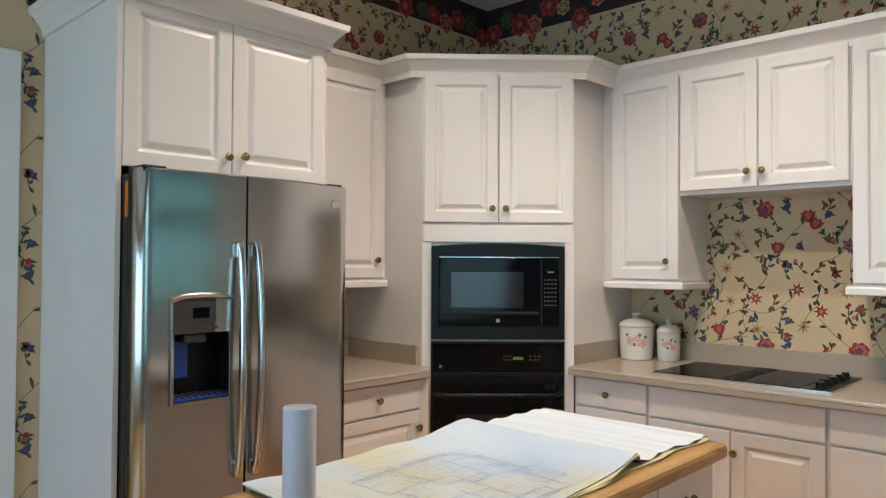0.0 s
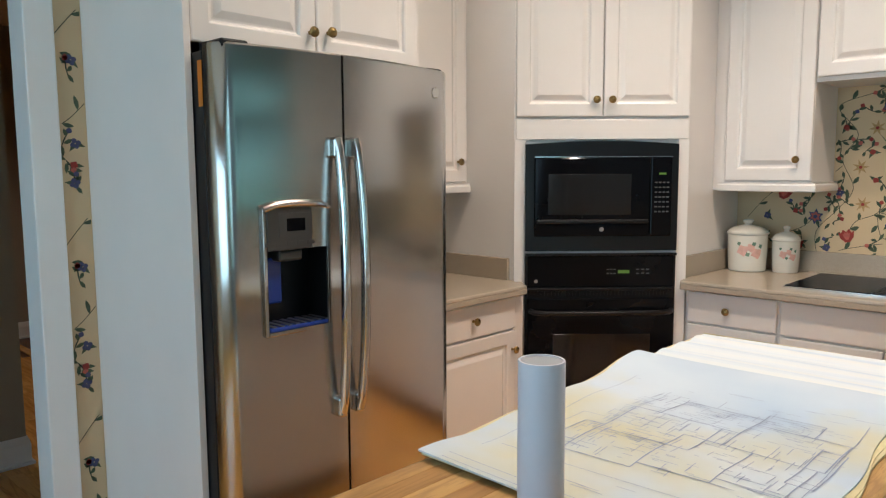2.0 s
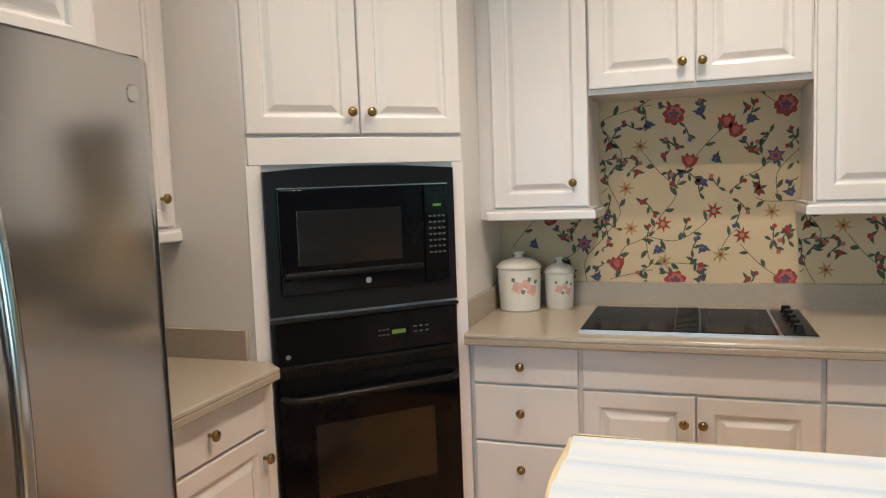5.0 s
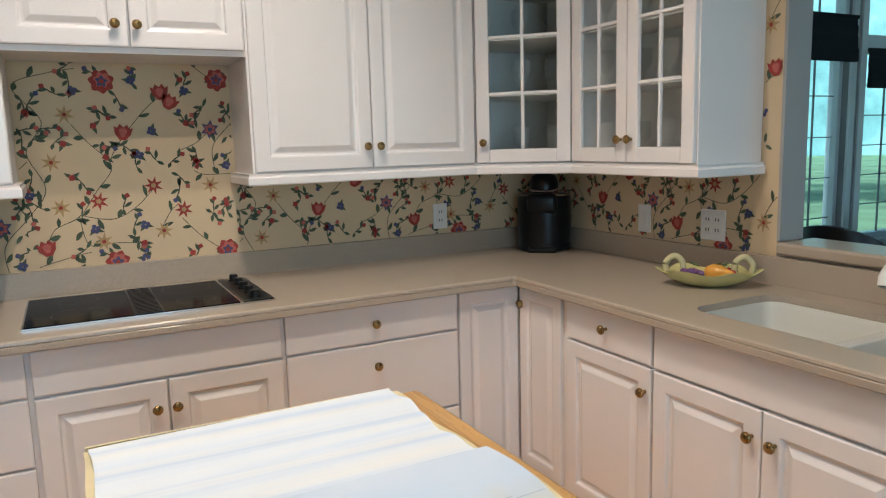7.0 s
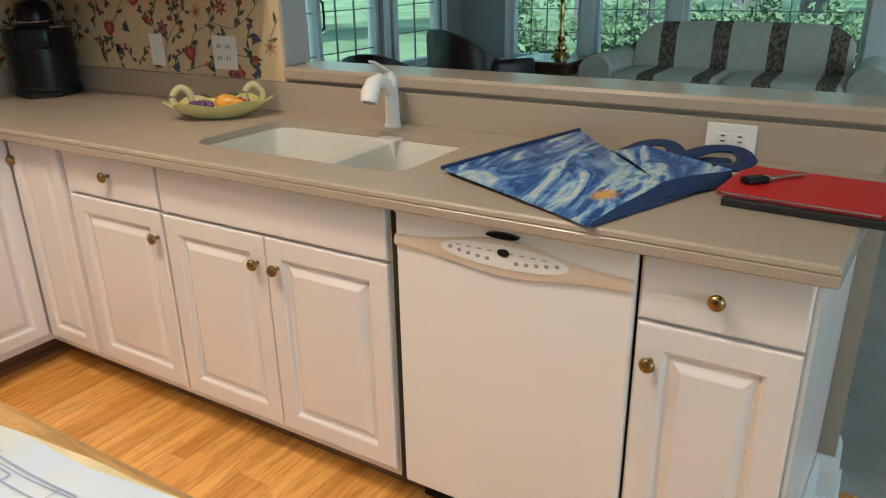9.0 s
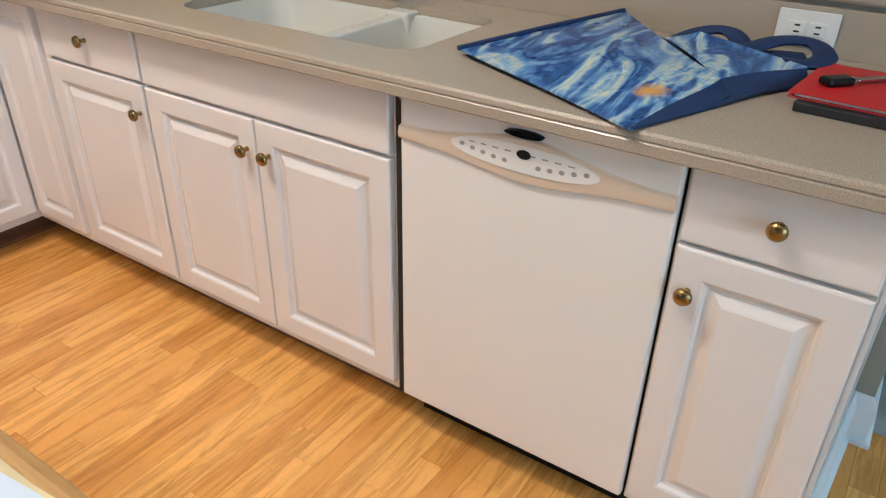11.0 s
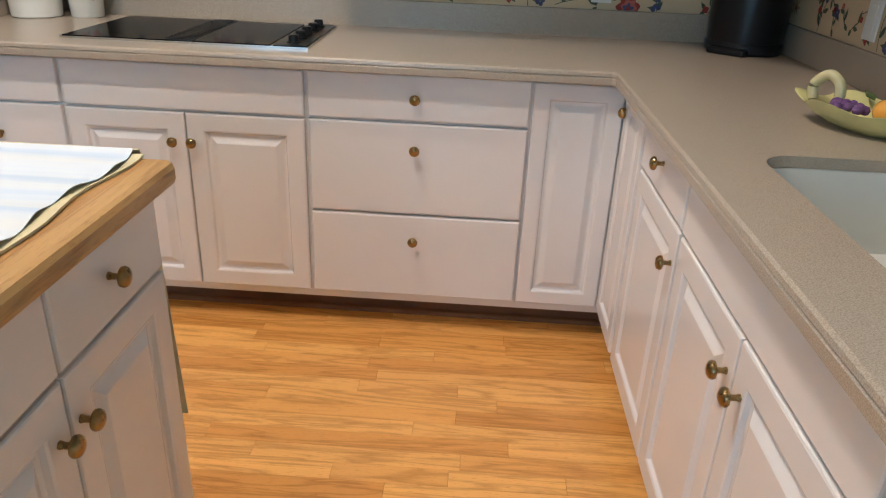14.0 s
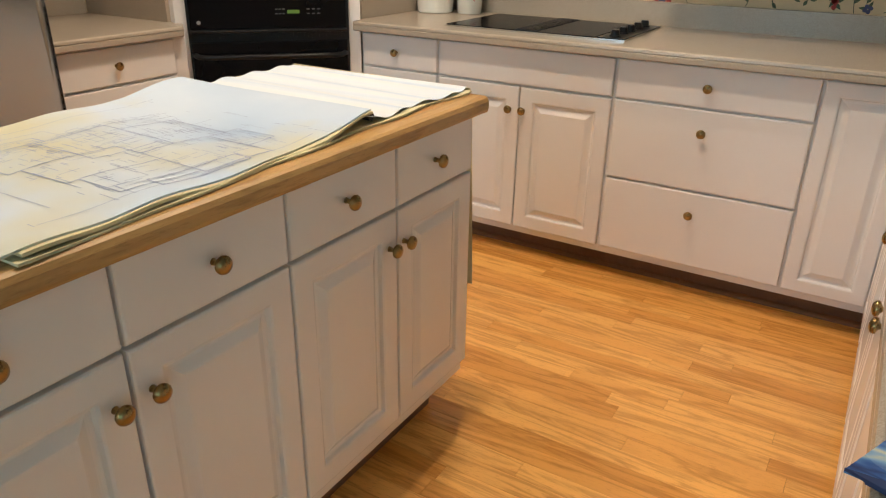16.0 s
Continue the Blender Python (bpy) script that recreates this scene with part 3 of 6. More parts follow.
CN, CE = FN - 0.032, FE - 0.032      # slab fronts, the edge moulding stands proud of them
SK = (0.243, 0.640, 1.695, 2.438)     # sink opening: x0 x1 y0 y1
ch = 0.03
ct = countertop("countertop", [
    [(-1.998, 3.275), (-1.966, CN), (CE - ch, CN), (CE, CN - ch), (CE, SK[3]), (XE - 0.001, SK[3]), (XE - 0.001, YN - 0.001), (-1.998, YN - 0.001)],
    [(CE, SK[2]), (SK[0], SK[2]), (SK[0], SK[3]), (CE, SK[3])],
    [(SK[1], SK[2]), (XE - 0.001, SK[2]), (XE - 0.001, SK[3]), (SK[1], SK[3])],
    [(CE, 0.782), (XE - 0.001, 0.738), (XE - 0.001, SK[2]), (CE, SK[2])]],
    [(-1.966, CN), (CE - ch, CN), (CE, CN - ch), (CE, 0.782), (XE - 0.001, 0.738)],
    "speckled taupe solid-surface countertop along two walls", SK)
part("backsplash", box(-1.998, XE - 0.02, YN - 0.02, YN - 0.0005, 0.9145, 1.012, 0.002), COUNTER, ct)
part("backsplash", box(XE - 0.02, XE - 0.0005, 0.715, YN - 0.02, 0.9145, 1.012, 0.002), COUNTER, ct)
part("side_splash", box(-1.999, -1.981, 3.27, YN - 0.021, 0.9145, 1.012, 0.002), COUNTER, ct)
cw = countertop("countertop", [(XW + 0.002, 2.035), (FW + 0.032, 2.035), (FW + 0.032, 2.62), (FW - 0.03, 2.672), (-2.52, 2.698), (XW + 0.002, 2.698)],
    [(FW + 0.032, 2.035), (FW + 0.032, 2.62), (FW - 0.03, 2.672)], "speckled taupe solid-surface countertop between fridge and oven cabinet")
part("backsplash", box(XW + 0.0005, XW + 0.02, 2.035, 2.678, 0.9145, 1.012, 0.002), COUNTER, cw)
part("side_splash", box(XW + 0.02, -2.53, 2.68, 2.6985, 0.9145, 1.012, 0.002), COUNTER, cw)
lg = link("bar_ledge", sweep([(0.93, 2.515), (0.93, 0.675), (XE, 0.675), (XE, 2.515)][::-1], [(-0.05, 1.023), (0.016, 1.023), (0.022, 1.029), (0.022, 1.054), (0.015, 1.064), (-0.05, 1.064)]), COUNTER)
part("ledge_top", box(XE + 0.03, 0.90, 0.705, 2.515, 1.0232, 1.0637), COUNTER, lg)
tagged(lg, "speckled taupe raised bar ledge on the half wall", "counter")

# ---- fridge ----
FR = pose(-2.33, 1.142, 0, 0, 0, 90)       # local x along the front, -y towards the room
f = thing("refrigerator", FR, "stainless steel side-by-side refrigerator with ice and water dispenser", "refrigerator")
part("body", box(0.017, 0.872, 0.0, 0.66, 0.03, 1.715, 0.004), BLACKPLASTIC, f)


def fridge_door(x0, x1, z0, z1, round_left, hole=None):
    """Bowed steel door: plan section carried up, with softened ends."""
    bm = bmesh.new()
    xs = sorted([x0 + (x1 - x0) * k / 22 for k in range(23)] + ([hole[0], hole[1]] if hole else []))
    n = len(xs) - 1
    sec = []
    for x in xs:
        g = (x - 0.44) / 0.44
        bow = 0.118 - 0.052 * g * g
        if round_left:
            d = (x - x0) / 0.045
            if d < 1:
                bow = 0.035 + (bow - 0.035) * math.sqrt(max(0, 1 - (1 - d) ** 2))
        else:
            d = (x1 - x) / 0.02
            if d < 1:
                bow = 0.055 + (bow - 0.055) * math.sqrt(max(0, 1 - (1 - d) ** 2))
        sec.append((x, -bow))
    rows = []
    zs = [(z0, 0.006), (z0 + 0.006, 0)] + ([(hole[2], 0), (hole[3], 0)] if hole else []) + [(z1 - 0.006, 0), (z1, 0.006)]
    for z, inset in zs:
        rows.append([bm.verts.new((x, y + inset, z)) for x, y in sec] + [bm.verts.new((x1, -0.004, z)), bm.verts.new((x0, -0.004, z))])
    for (za, _), (zb, _), a, b in zip(zs, zs[1:], rows, rows[1:]):
        for k in range(len(a)):
            j = (k + 1) % len(a)
            if hole and k < n and abs(za - hole[2]) < 1e-6 and sec[k][0] > hole[0] - 1e-4 and sec[k + 1][0] < hole[1] + 1e-4:
                continue
            bm.faces.new((a[k], a[j], b[j], b[k]))
    bm.faces.new(list(reversed(rows[0])))
    bm.faces.new(rows[-1])
    return bm


def bow(x):
    return -(0.118 - 0.052 * ((x - 0.44) / 0.44) ** 2)


DX0, DX1, DZ0, DZ1 = 0.128, 0.330, 0.958, 1.288       # dispenser opening
SEAM = 0.388
ld = part("door", fridge_door(0.017, SEAM - 0.004, 0.09, 1.732, True, (DX0, DX1, DZ0, 1.185)), STEEL, f, "brushed stainless steel door", smooth=True)
rd = part("door", fridge_door(SEAM + 0.004, 0.882, 0.09, 1.732, False), STEEL, f, "brushed stainless steel door", smooth=True)
part("kick_grille", box(0.01, 0.86, -0.03, 0.0, 0.0, 0.085, 0.003), BLACKPLASTIC, f, "black plastic kick grille")
part("hinge_cover", box(0.035, 0.115, -0.07, 0.05, 1.716, 1.742, 0.006), BLACKPLASTIC, f)
part("hinge_cover", box(0.80, 0.87, -0.05, 0.05, 1.716, 1.742, 0.006), BLACKPLASTIC, f)
part("badge", lathe([(0.0, 0.0), (0.018, 0.0), (0.018, 0.002), (0.015, 0.003), (0.0, 0.003)], 20), CHROME, rd, "round steel badge", m=pose(0.80, bow(0.80) - 0.001, 1.655, 90, 0, 0))
for door, hx, s in ((ld, SEAM - 0.036, -1), (rd, SEAM + 0.030, 1)):
    pts = []
    for k in range(25):
        u = k / 24
        z = 0.69 + 0.80 * u
        out = 0.034 * math.sin(math.pi * u) ** 0.6 if 0 < u < 1 else 0.0
        pts.append((hx + 0.004 * s * math.sin(math.pi * u), -0.117 - 0.016 - out, z))
    h = part("handle", tube(pts, 0.0165, 14, flat=0.8), CHROME, door, "bowed polished steel handle", smooth=True)
    for z in (0.705, 1.465):
        part("handle_mount", box(hx - 0.015, hx + 0.015, -0.145, -0.112, z - 0.03, z + 0.03, 0.008), STEEL, h)
# dispenser
GREYPANEL = plain("dark_grey_dispenser_panel", (0.05, 0.048, 0.046), 0.35, vary=0.1, bump=0)
# Saturated blue for the paddle and the drip tray.
DISPENSERBLUE = plain("blue_dispenser_tray", (0.02, 0.05, 0.28), 0.25, vary=0.2, bump=0)
YB = bow(0.2)
bm = bmesh.new()
for a in ((DX0 - 0.010, DX0 + 0.001, DZ0 - 0.012, DZ1 + 0.012), (DX1 - 0.001, DX1 + 0.010, DZ0 - 0.012, DZ1 + 0.012), (DX0 + 0.001, DX1 - 0.001, DZ0 - 0.012, DZ0 + 0.001)):
    add_box(bm, a[0], a[1], YB - 0.006, YB + 0.02, a[2], a[3], 0.003, 2)
dp = part("dispenser_frame", bm, STEEL, f, "polished steel dispenser frame")
part("top_visor", tube([(DX0 - 0.008, YB - 0.002, DZ1 + 0.008), (DX0 + 0.03, YB - 0.006, DZ1 + 0.020), (0.215, YB - 0.008, DZ1 + 0.024), (DX1 - 0.03, YB - 0.006, DZ1 + 0.020), (DX1 + 0.008, YB - 0.002, DZ1 + 0.008)], 0.011, 10), CHROME, dp, smooth=True)
part("control_panel", box(DX0, DX1, YB - 0.008, YB + 0.01, 1.183, DZ1 + 0.012, 0.003), GREYPANEL, dp, "dark grey dispenser control panel")
part("display", box(0.19, 0.25, YB - 0.0105, YB - 0.006, 1.235, 1.27), BLACKGLASS, dp, "small black display")
part("display_surround", box(0.165, 0.275, YB - 0.0095, YB - 0.006, 1.22, 1.285, 0.0005), GREYPANEL, dp)
for k in range(6):
    part("button", box(0.122 + k * 0.034, 0.146 + k * 0.034, YB - 0.009, YB - 0.007, 1.196, 1.206), GREYPANEL, dp)
bm = bmesh.new()
for a in ((DX0 - 0.002, DX0 + 0.003, YB, -0.006, DZ0, 1.185), (DX1 - 0.003, DX1 + 0.002, YB, -0.006, DZ0, 1.185), (DX0, DX1, -0.012, -0.006, DZ0, 1.185), (DX0, DX1, YB, -0.006, DZ0 - 0.004, DZ0 + 0.002)):
    add_box(bm, *a)
part("recess", bm, BLACKPLASTIC, dp, "dark dispenser recess")
part("nozzle", box(0.17, 0.25, YB + 0.004, -0.02, 1.150, 1.184, 0.008), GREYPANEL, dp)
part("paddle", box(0.135, 0.20, -0.045, -0.035, 1.03, 1.16, 0.006), DISPENSERBLUE, dp, "blue ice paddle", m=Matrix.Translation((0, -0.02, 0)))
part("drip_tray", box(DX0 + 0.004, DX1 - 0.004, YB - 0.006, -0.012, DZ0 + 0.001, DZ0 + 0.012, 0.003), DISPENSERBLUE, dp, "blue slotted drip tray")
for k in range(8):
    part("tray_slat", box(DX0 + 0.014 + k * 0.025, DX0 + 0.026 + k * 0.025, YB - 0.003, -0.02, DZ0 + 0.0115, DZ0 + 0.015), GREYPANEL, dp)
ORANGE = plain("orange_sticker", (0.55, 0.16, 0.015), 0.5)
part("sticker", box(0.0155, 0.0165, -0.0, 0.022, 1.57, 1.69), ORANGE, f, "orange energy sticker on the fridge side")

# ---- island ----
IX0, IX1, IY0, IY1 = -1.385, -0.778, 0.735, 2.205
isl = thing("kitchen_island", pose(0, 0, 0), "white kitchen island with drawers, raised-panel doors and a butcher-block top", "island")
part("body", box(IX0 + 0.03, -0.83, IY0 + 0.03, 2.19, 0.115, 0.868), WHITE, isl)
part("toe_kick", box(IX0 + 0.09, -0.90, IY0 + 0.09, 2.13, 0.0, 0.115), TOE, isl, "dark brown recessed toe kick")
IM = pose(-0.83, 0.0, 0, 0, 0, 90)
for y0, y1, ky, dk in ((1.858, 2.185, 2.008, 1.877), (1.516, 1.852, 1.679, 1.821), (1.166, 1.510, 1.340, 1.195), (0.79, 1.160, 0.98, 1.13)):
    d = part("drawer_front", flat_front(y1 - y0, 0.138), WHITE, isl, m=IM @ pose(y0, 0, 0.728))
    add_knob(d, ky - y0, 0.07)
    d = part("door", raised(y1 - y0, 0.56), WHITE, isl, m=IM @ pose(y0, 0, 0.16))
    add_knob(d, dk - y0, 0.48)
n = 14
for k in range(n):
    w = (IX1 - IX0) / n
    x0 = IX0 + k * w
    bm = box(x0 + 0.0002, x0 + w - 0.0002, IY0, IY1, 0.872, 0.9145, 0.0006, 1)
    if k in (0, n - 1):
        bm.free()
        bm = bmesh.new()
        rr = 0.012
        s = -1 if k == 0 else 1
        xe = IX0 if k == 0 else IX1
        xi = xe - s * w
        sec = [(xi, 0.872), (xe - s * rr, 0.872), (xe - s * 0.003, 0.876), (xe, 0.884), (xe, 0.902), (xe - s * 0.004, 0.911), (xe - s * rr, 0.9145), (xi, 0.9145)]
        rows = [[bm.verts.new((x, y, z)) for x, z in sec] for y in (IY0, IY1)]
        for a in range(len(sec)):
            b = (a + 1) % len(sec)
            bm.faces.new((rows[0][a], rows[0][b], rows[1][b], rows[1][a]))
        bm.faces.new(rows[0])
        bm.faces.new(list(reversed(rows[1])))
        bmesh.ops.recalc_face_normals(bm, faces=bm.faces)
    part("stave", bm, BLOCK, isl)
fl = slab("floor", -7.4, XE + 0.05, YS, YN, -0.08, -0.012, TOE, "oak strip floor of the kitchen", "floor")


# ---- appliances ----
def ellipse(rx, rz, y0, y1, cx=0, cz=0, n=32, bm=None):
    """Flat oval plate in the xz plane."""
    bm = bm or bmesh.new()
    a = [bm.verts.new((cx + rx * math.cos(t), y0, cz + rz * math.sin(t))) for t in (2 * math.pi * k / n for k in range(n))]
    b = [bm.verts.new((v.co.x, y1, v.co.z)) for v in a]
    bm.faces.new(a)
    bm.faces.new(list(reversed(b)))
    for k in range(n):
        bm.faces.new((a[k], b[k], b[(k + 1) % n], a[(k + 1) % n]))
    bmesh.ops.recalc_face_normals(bm, faces=bm.faces)
    return bm


GREENLED = plain("green_display_digits", (0.05, 0.12, 0.02), 0.4, bump=0)
GREENLED.b.inputs["Emission Color"].default_value = (0.35, 0.6, 0.1, 1)
GREENLED.b.inputs["Emission Strength"].default_value = 0.18
FACE = -0.012
mw = thing("microwave_oven", OV, "black built-in microwave with arched trim and keypad", "microwave")
bm = bmesh.new()
top = [(0.048 + 0.664 * k / 16, 1.510 + 0.014 * math.sin(math.pi * k / 16)) for k in range(17)]
ol = [(0.048, 1.047), (0.712, 1.047)] + list(reversed(top))
fr = [bm.verts.new((x, -0.030, z)) for x, z in ol]
bk = [bm.verts.new((x, FACE, z)) for x, z in ol]
bm.faces.new(fr)
for k in range(len(ol)):
    bm.faces.new((fr[k], bk[k], bk[(k + 1) % len(ol)], fr[(k + 1) % len(ol)]))
bmesh.ops.recalc_face_normals(bm, faces=bm.faces)
part("trim", bm, BLACKPLASTIC, mw, "glossy black arched trim frame")
d = part("door", box(0.085, 0.588, -0.040, -0.029, 1.112, 1.452, 0.004), BLACKGLASS, mw, "black glass microwave door")
part("window", box(0.145, 0.505, -0.0415, -0.0395, 1.205, 1.382, 0.001), DARKWINDOW, d, "smoked window")
part("handle_bar", box(0.095, 0.580, -0.052, -0.040, 1.168, 1.186, 0.005), BLACKPLASTIC, d)
part("badge", lathe([(0.0, 0.0), (0.010, 0.0), (0.010, 0.002), (0.0, 0.002)], 18), GREYPRINT, d, "round grey badge", m=pose(0.378, -0.040, 1.142, 90, 0, 0))
k0 = part("keypad", box(0.591, 0.682, -0.040, -0.029, 1.112, 1.452, 0.004), BLACKGLASS, mw, "black keypad panel")
part("display_digits", box(0.625, 0.655, -0.0408, -0.0395, 1.378, 1.386), GREENLED, k0)
for r in range(7):
    for q in range(4):
        part("key", box(0.607 + q * 0.017, 0.618 + q * 0.017, -0.0408, -0.0395, 1.215 + r * 0.021, 1.221 + r * 0.021), KEYPRINT, k0)
part("top_line", box(0.085, 0.682, -0.0405, -0.029, 1.4535, 1.457), CHROME, mw, "thin bright line above the door")

ov = thing("wall_oven", OV, "black built-in wall oven with glass door and bar handle", "oven")
part("body", box(0.048, 0.712, -0.026, FACE, 0.30, 1.036, 0.003), BLACKPLASTIC, ov)
cp = part("control_panel", box(0.060, 0.700, -0.036, -0.025, 0.888, 1.026, 0.004), BLACKGLASS, ov, "black glass control panel")
part("display", box(0.455, 0.505, -0.037, -0.0355, 0.948, 0.962), GREENLED, cp)
for q in range(3):
    for r in range(2):
        part("key", box(0.405 + q * 0.015, 0.415 + q * 0.015, -0.037, -0.0355, 0.945 + r * 0.018, 0.950 + r * 0.018), KEYPRINT, cp)
        part("key", box(0.535 + q * 0.022, 0.548 + q * 0.022, -0.037, -0.0355, 0.945 + r * 0.018, 0.950 + r * 0.018), KEYPRINT, cp)
part("badge", lathe([(0.0, 0.0), (0.008, 0.0), (0.008, 0.0015), (0.0, 0.0015)], 16), GREYPRINT, cp, m=pose(0.095, -0.036, 0.915, 90, 0, 0))
part("top_trim", box(0.048, 0.712, -0.042, -0.025, 1.0265, 1.0375, 0.003), BLACKPLASTIC, ov)
vt = part("vent", box(0.060, 0.700, -0.029, -0.025, 0.846, 0.884), BLACKPLASTIC, ov, "slotted black vent")
for q in range(40):
    part("vent_slat", box(0.072 + q * 0.0155, 0.0795 + q * 0.0155, -0.032, -0.0285, 0.850, 0.870), BLACKPLASTIC, vt)
part("lip", box(0.060, 0.700, -0.046, -0.026, 0.873, 0.886, 0.004), BLACKPLASTIC, ov)
dd = part("door", box(0.056, 0.704, -0.046, -0.026, 0.31, 0.838, 0.005), BLACKGLASS, ov, "black glass oven door")
part("window", box(0.17, 0.60, -0.0475, -0.0455, 0.43, 0.68, 0.001), DARKWINDOW, dd, "smoked brown window")
hp = [(0.07, -0.046, 0.785), (0.085, -0.075, 0.783), (0.12, -0.088, 0.782), (0.38, -0.092, 0.782), (0.64, -0.088, 0.782), (0.675, -0.075, 0.783), (0.69, -0.046, 0.785)]
part("handle", tube(hp, 0.012, 10, flat=0.9), BLACKPLASTIC, dd, "black bar handle", smooth=True)

ck = thing("cooktop", pose(0, 0, 0.9155), "black glass electric cooktop with downdraft strip and side knobs", "cooktop")
part("rim", prism([(-1.572, 3.295), (-0.806, 3.295), (-0.806, 3.772), (-1.572, 3.772)], 0, 0.006), CHROME, ck, "thin steel rim")
part("glass", prism([(-1.566, 3.301), (-1.255, 3.301), (-1.255, 3.766), (-1.566, 3.766)], 0.0055, 0.0085), COOKGLASS, ck, "black ceramic glass")
part("glass", prism([(-1.165, 3.301), (-0.925, 3.301), (-0.925, 3.766), (-1.165, 3.766)], 0.0055, 0.0085), COOKGLASS, ck, "black ceramic glass")
dg = part("downdraft", prism([(-1.254, 3.301), (-1.166, 3.301), (-1.166, 3.766), (-1.254, 3.766)], 0.0055, 0.010), BLACKPLASTIC, ck, "black downdraft grille")
for q in range(20):
    part("grille_bar", box(-1.248, -1.172, 3.312 + q * 0.0228, 3.322 + q * 0.0228, 0.0095, 0.0125), BLACKPLASTIC, dg)
cs = part("control_strip", prism([(-0.912, 3.301), (-0.812, 3.301), (-0.812, 3.766), (-0.912, 3.766)], 0.0055, 0.0095), BLACKPLASTIC, ck, "black control strip")
for q in range(5):
    part("dial", lathe([(0.022, 0), (0.021, 0.004), (0.017, 0.006), (0.016, 0.022), (0.013, 0.025), (0.0, 0.025)], 16), BLACKPLASTIC, cs, "round black dial", m=pose(-0.862, 3.355 + q * 0.09, 0.0095), smooth=True)
for bx, by, br in ((-1.41, 3.42, 0.085), (-1.41, 3.65, 0.065), (-1.05, 3.42, 0.065), (-1.05, 3.65, 0.085)):
    bm = bmesh.new()
    o = [bm.verts.new((bx + br * math.cos(a), by + br * math.sin(a), 0.0089)) for a in (2 * math.pi * k / 32 for k in range(32))]
    i = [bm.verts.new((bx + (br - 0.002) * math.cos(a), by + (br - 0.002) * math.sin(a), 0.0089)) for a in (2 * math.pi * k / 32 for k in range(32))]
    for k in range(32):
        bm.faces.new((o[k], o[(k + 1) % 32], i[(k + 1) % 32], i[k]))
    part("burner_ring", bm, DARKWINDOW, ck)

# dishwasher
dw = thing("dishwasher", pose(FE, 1.650, 0, 0, 0, -90), "white dishwasher with bisque control band and oval button panel", "dishwasher")
part("body", box(0.0, 0.556, 0.0, 0.58, 0.10, 0.868), GAPSHADE, dw)
# Solid dark strip that stands for the shade in the gap.
part("side_gap_shade", box(-0.022, 0.002, -0.005, 0.3, 0.10, 0.868), GAPSHADE, dw, "near-black strip painted as the shaded gap beside the dishwasher")
part("toe_plate", box(0.0, 0.556, 0.07, 0.10, 0.0, 0.10), BLACKPLASTIC, dw)
DWWHITE = plain("white_appliance_enamel", (0.80, 0.775, 0.745), 0.30, vary=0.01, scale=0.7, bump=0)
ddo = part("door", box(0.003, 0.561, -0.024, 0.0, 0.115, 0.866, 0.006), DWWHITE, dw, "smooth white door")


def swoop(n=28):
    """Bisque band whose lower edge dips in the middle."""
    bm = bmesh.new()
    rows = []
    for k in range(n + 1):
        u = k / n
        x = 0.004 + 0.555 * u
        g = math.exp(-((u - 0.5) / 0.26) ** 2)
        t = 0.806 + 0.036 * g
        b = 0.778 - 0.024 * g
        rows.append([bm.verts.new(p) for p in ((x, -0.0235, b), (x, -0.031, b + 0.004), (x, -0.033, (t + b) / 2), (x, -0.030, t - 0.004), (x, -0.0235, t))])
    for a, c in zip(rows, rows[1:]):
        for k in range(4):
            bm.faces.new((a[k], c[k], c[k + 1], a[k + 1]))
    bmesh.ops.recalc_face_normals(bm, faces=bm.faces)
    return bm


part("control_band", swoop(), BISQUE, ddo, "bisque plastic control band", smooth=True)
op = part("button_panel", ellipse(0.150, 0.026, -0.0335, -0.030, 0.279, 0.803), WHITEPLASTIC, ddo, "white oval button panel")
for k in range(12):
    u = -0.125 + k * 0.0227
    zz = 0.803 - 0.010 + 0.012 * abs(u / 0.125) ** 2
    if abs(u) > 0.02:
        part("button", ellipse(0.0052, 0.0042, -0.0345, -0.0332, 0.279 + u, zz), GREYPRINT, op)
for k in range(9):
    part("print_bar", box(0.279 - 0.11 + k * 0.025, 0.279 - 0.098 + k * 0.025, -0.0343, -0.0334, 0.812, 0.8145), GREYPRINT, op)
part("main_button", ellipse(0.014, 0.0085, -0.0355, -0.0333, 0.283, 0.813), BLACKPLASTIC, op, "black oval button")
part("handle_pocket", ellipse(0.038, 0.0062, -0.0350, -0.0240, 0.279, 0.849), BLACKGLASS, ddo, "black handle recess")
part("top_ridge", box(0.003, 0.556, -0.0275, -0.0236, 0.857, 0.866, 0.002), DWWHITE, ddo)

# ---- sink and tap ----


def rounded(x0, x1, y0, y1, r, n=6):
    pts = []
    for cx, cy, a0 in ((x1 - r, y1 - r, 0), (x0 + r, y1 - r, 90), (x0 + r, y0 + r, 180), (x1 - r, y0 + r, 270)):
        pts += [(cx + r * math.cos(radians(a0 + 90 * k / n)), cy + r * math.sin(radians(a0 + 90 * k / n))) for k in range(n + 1)]
    return pts


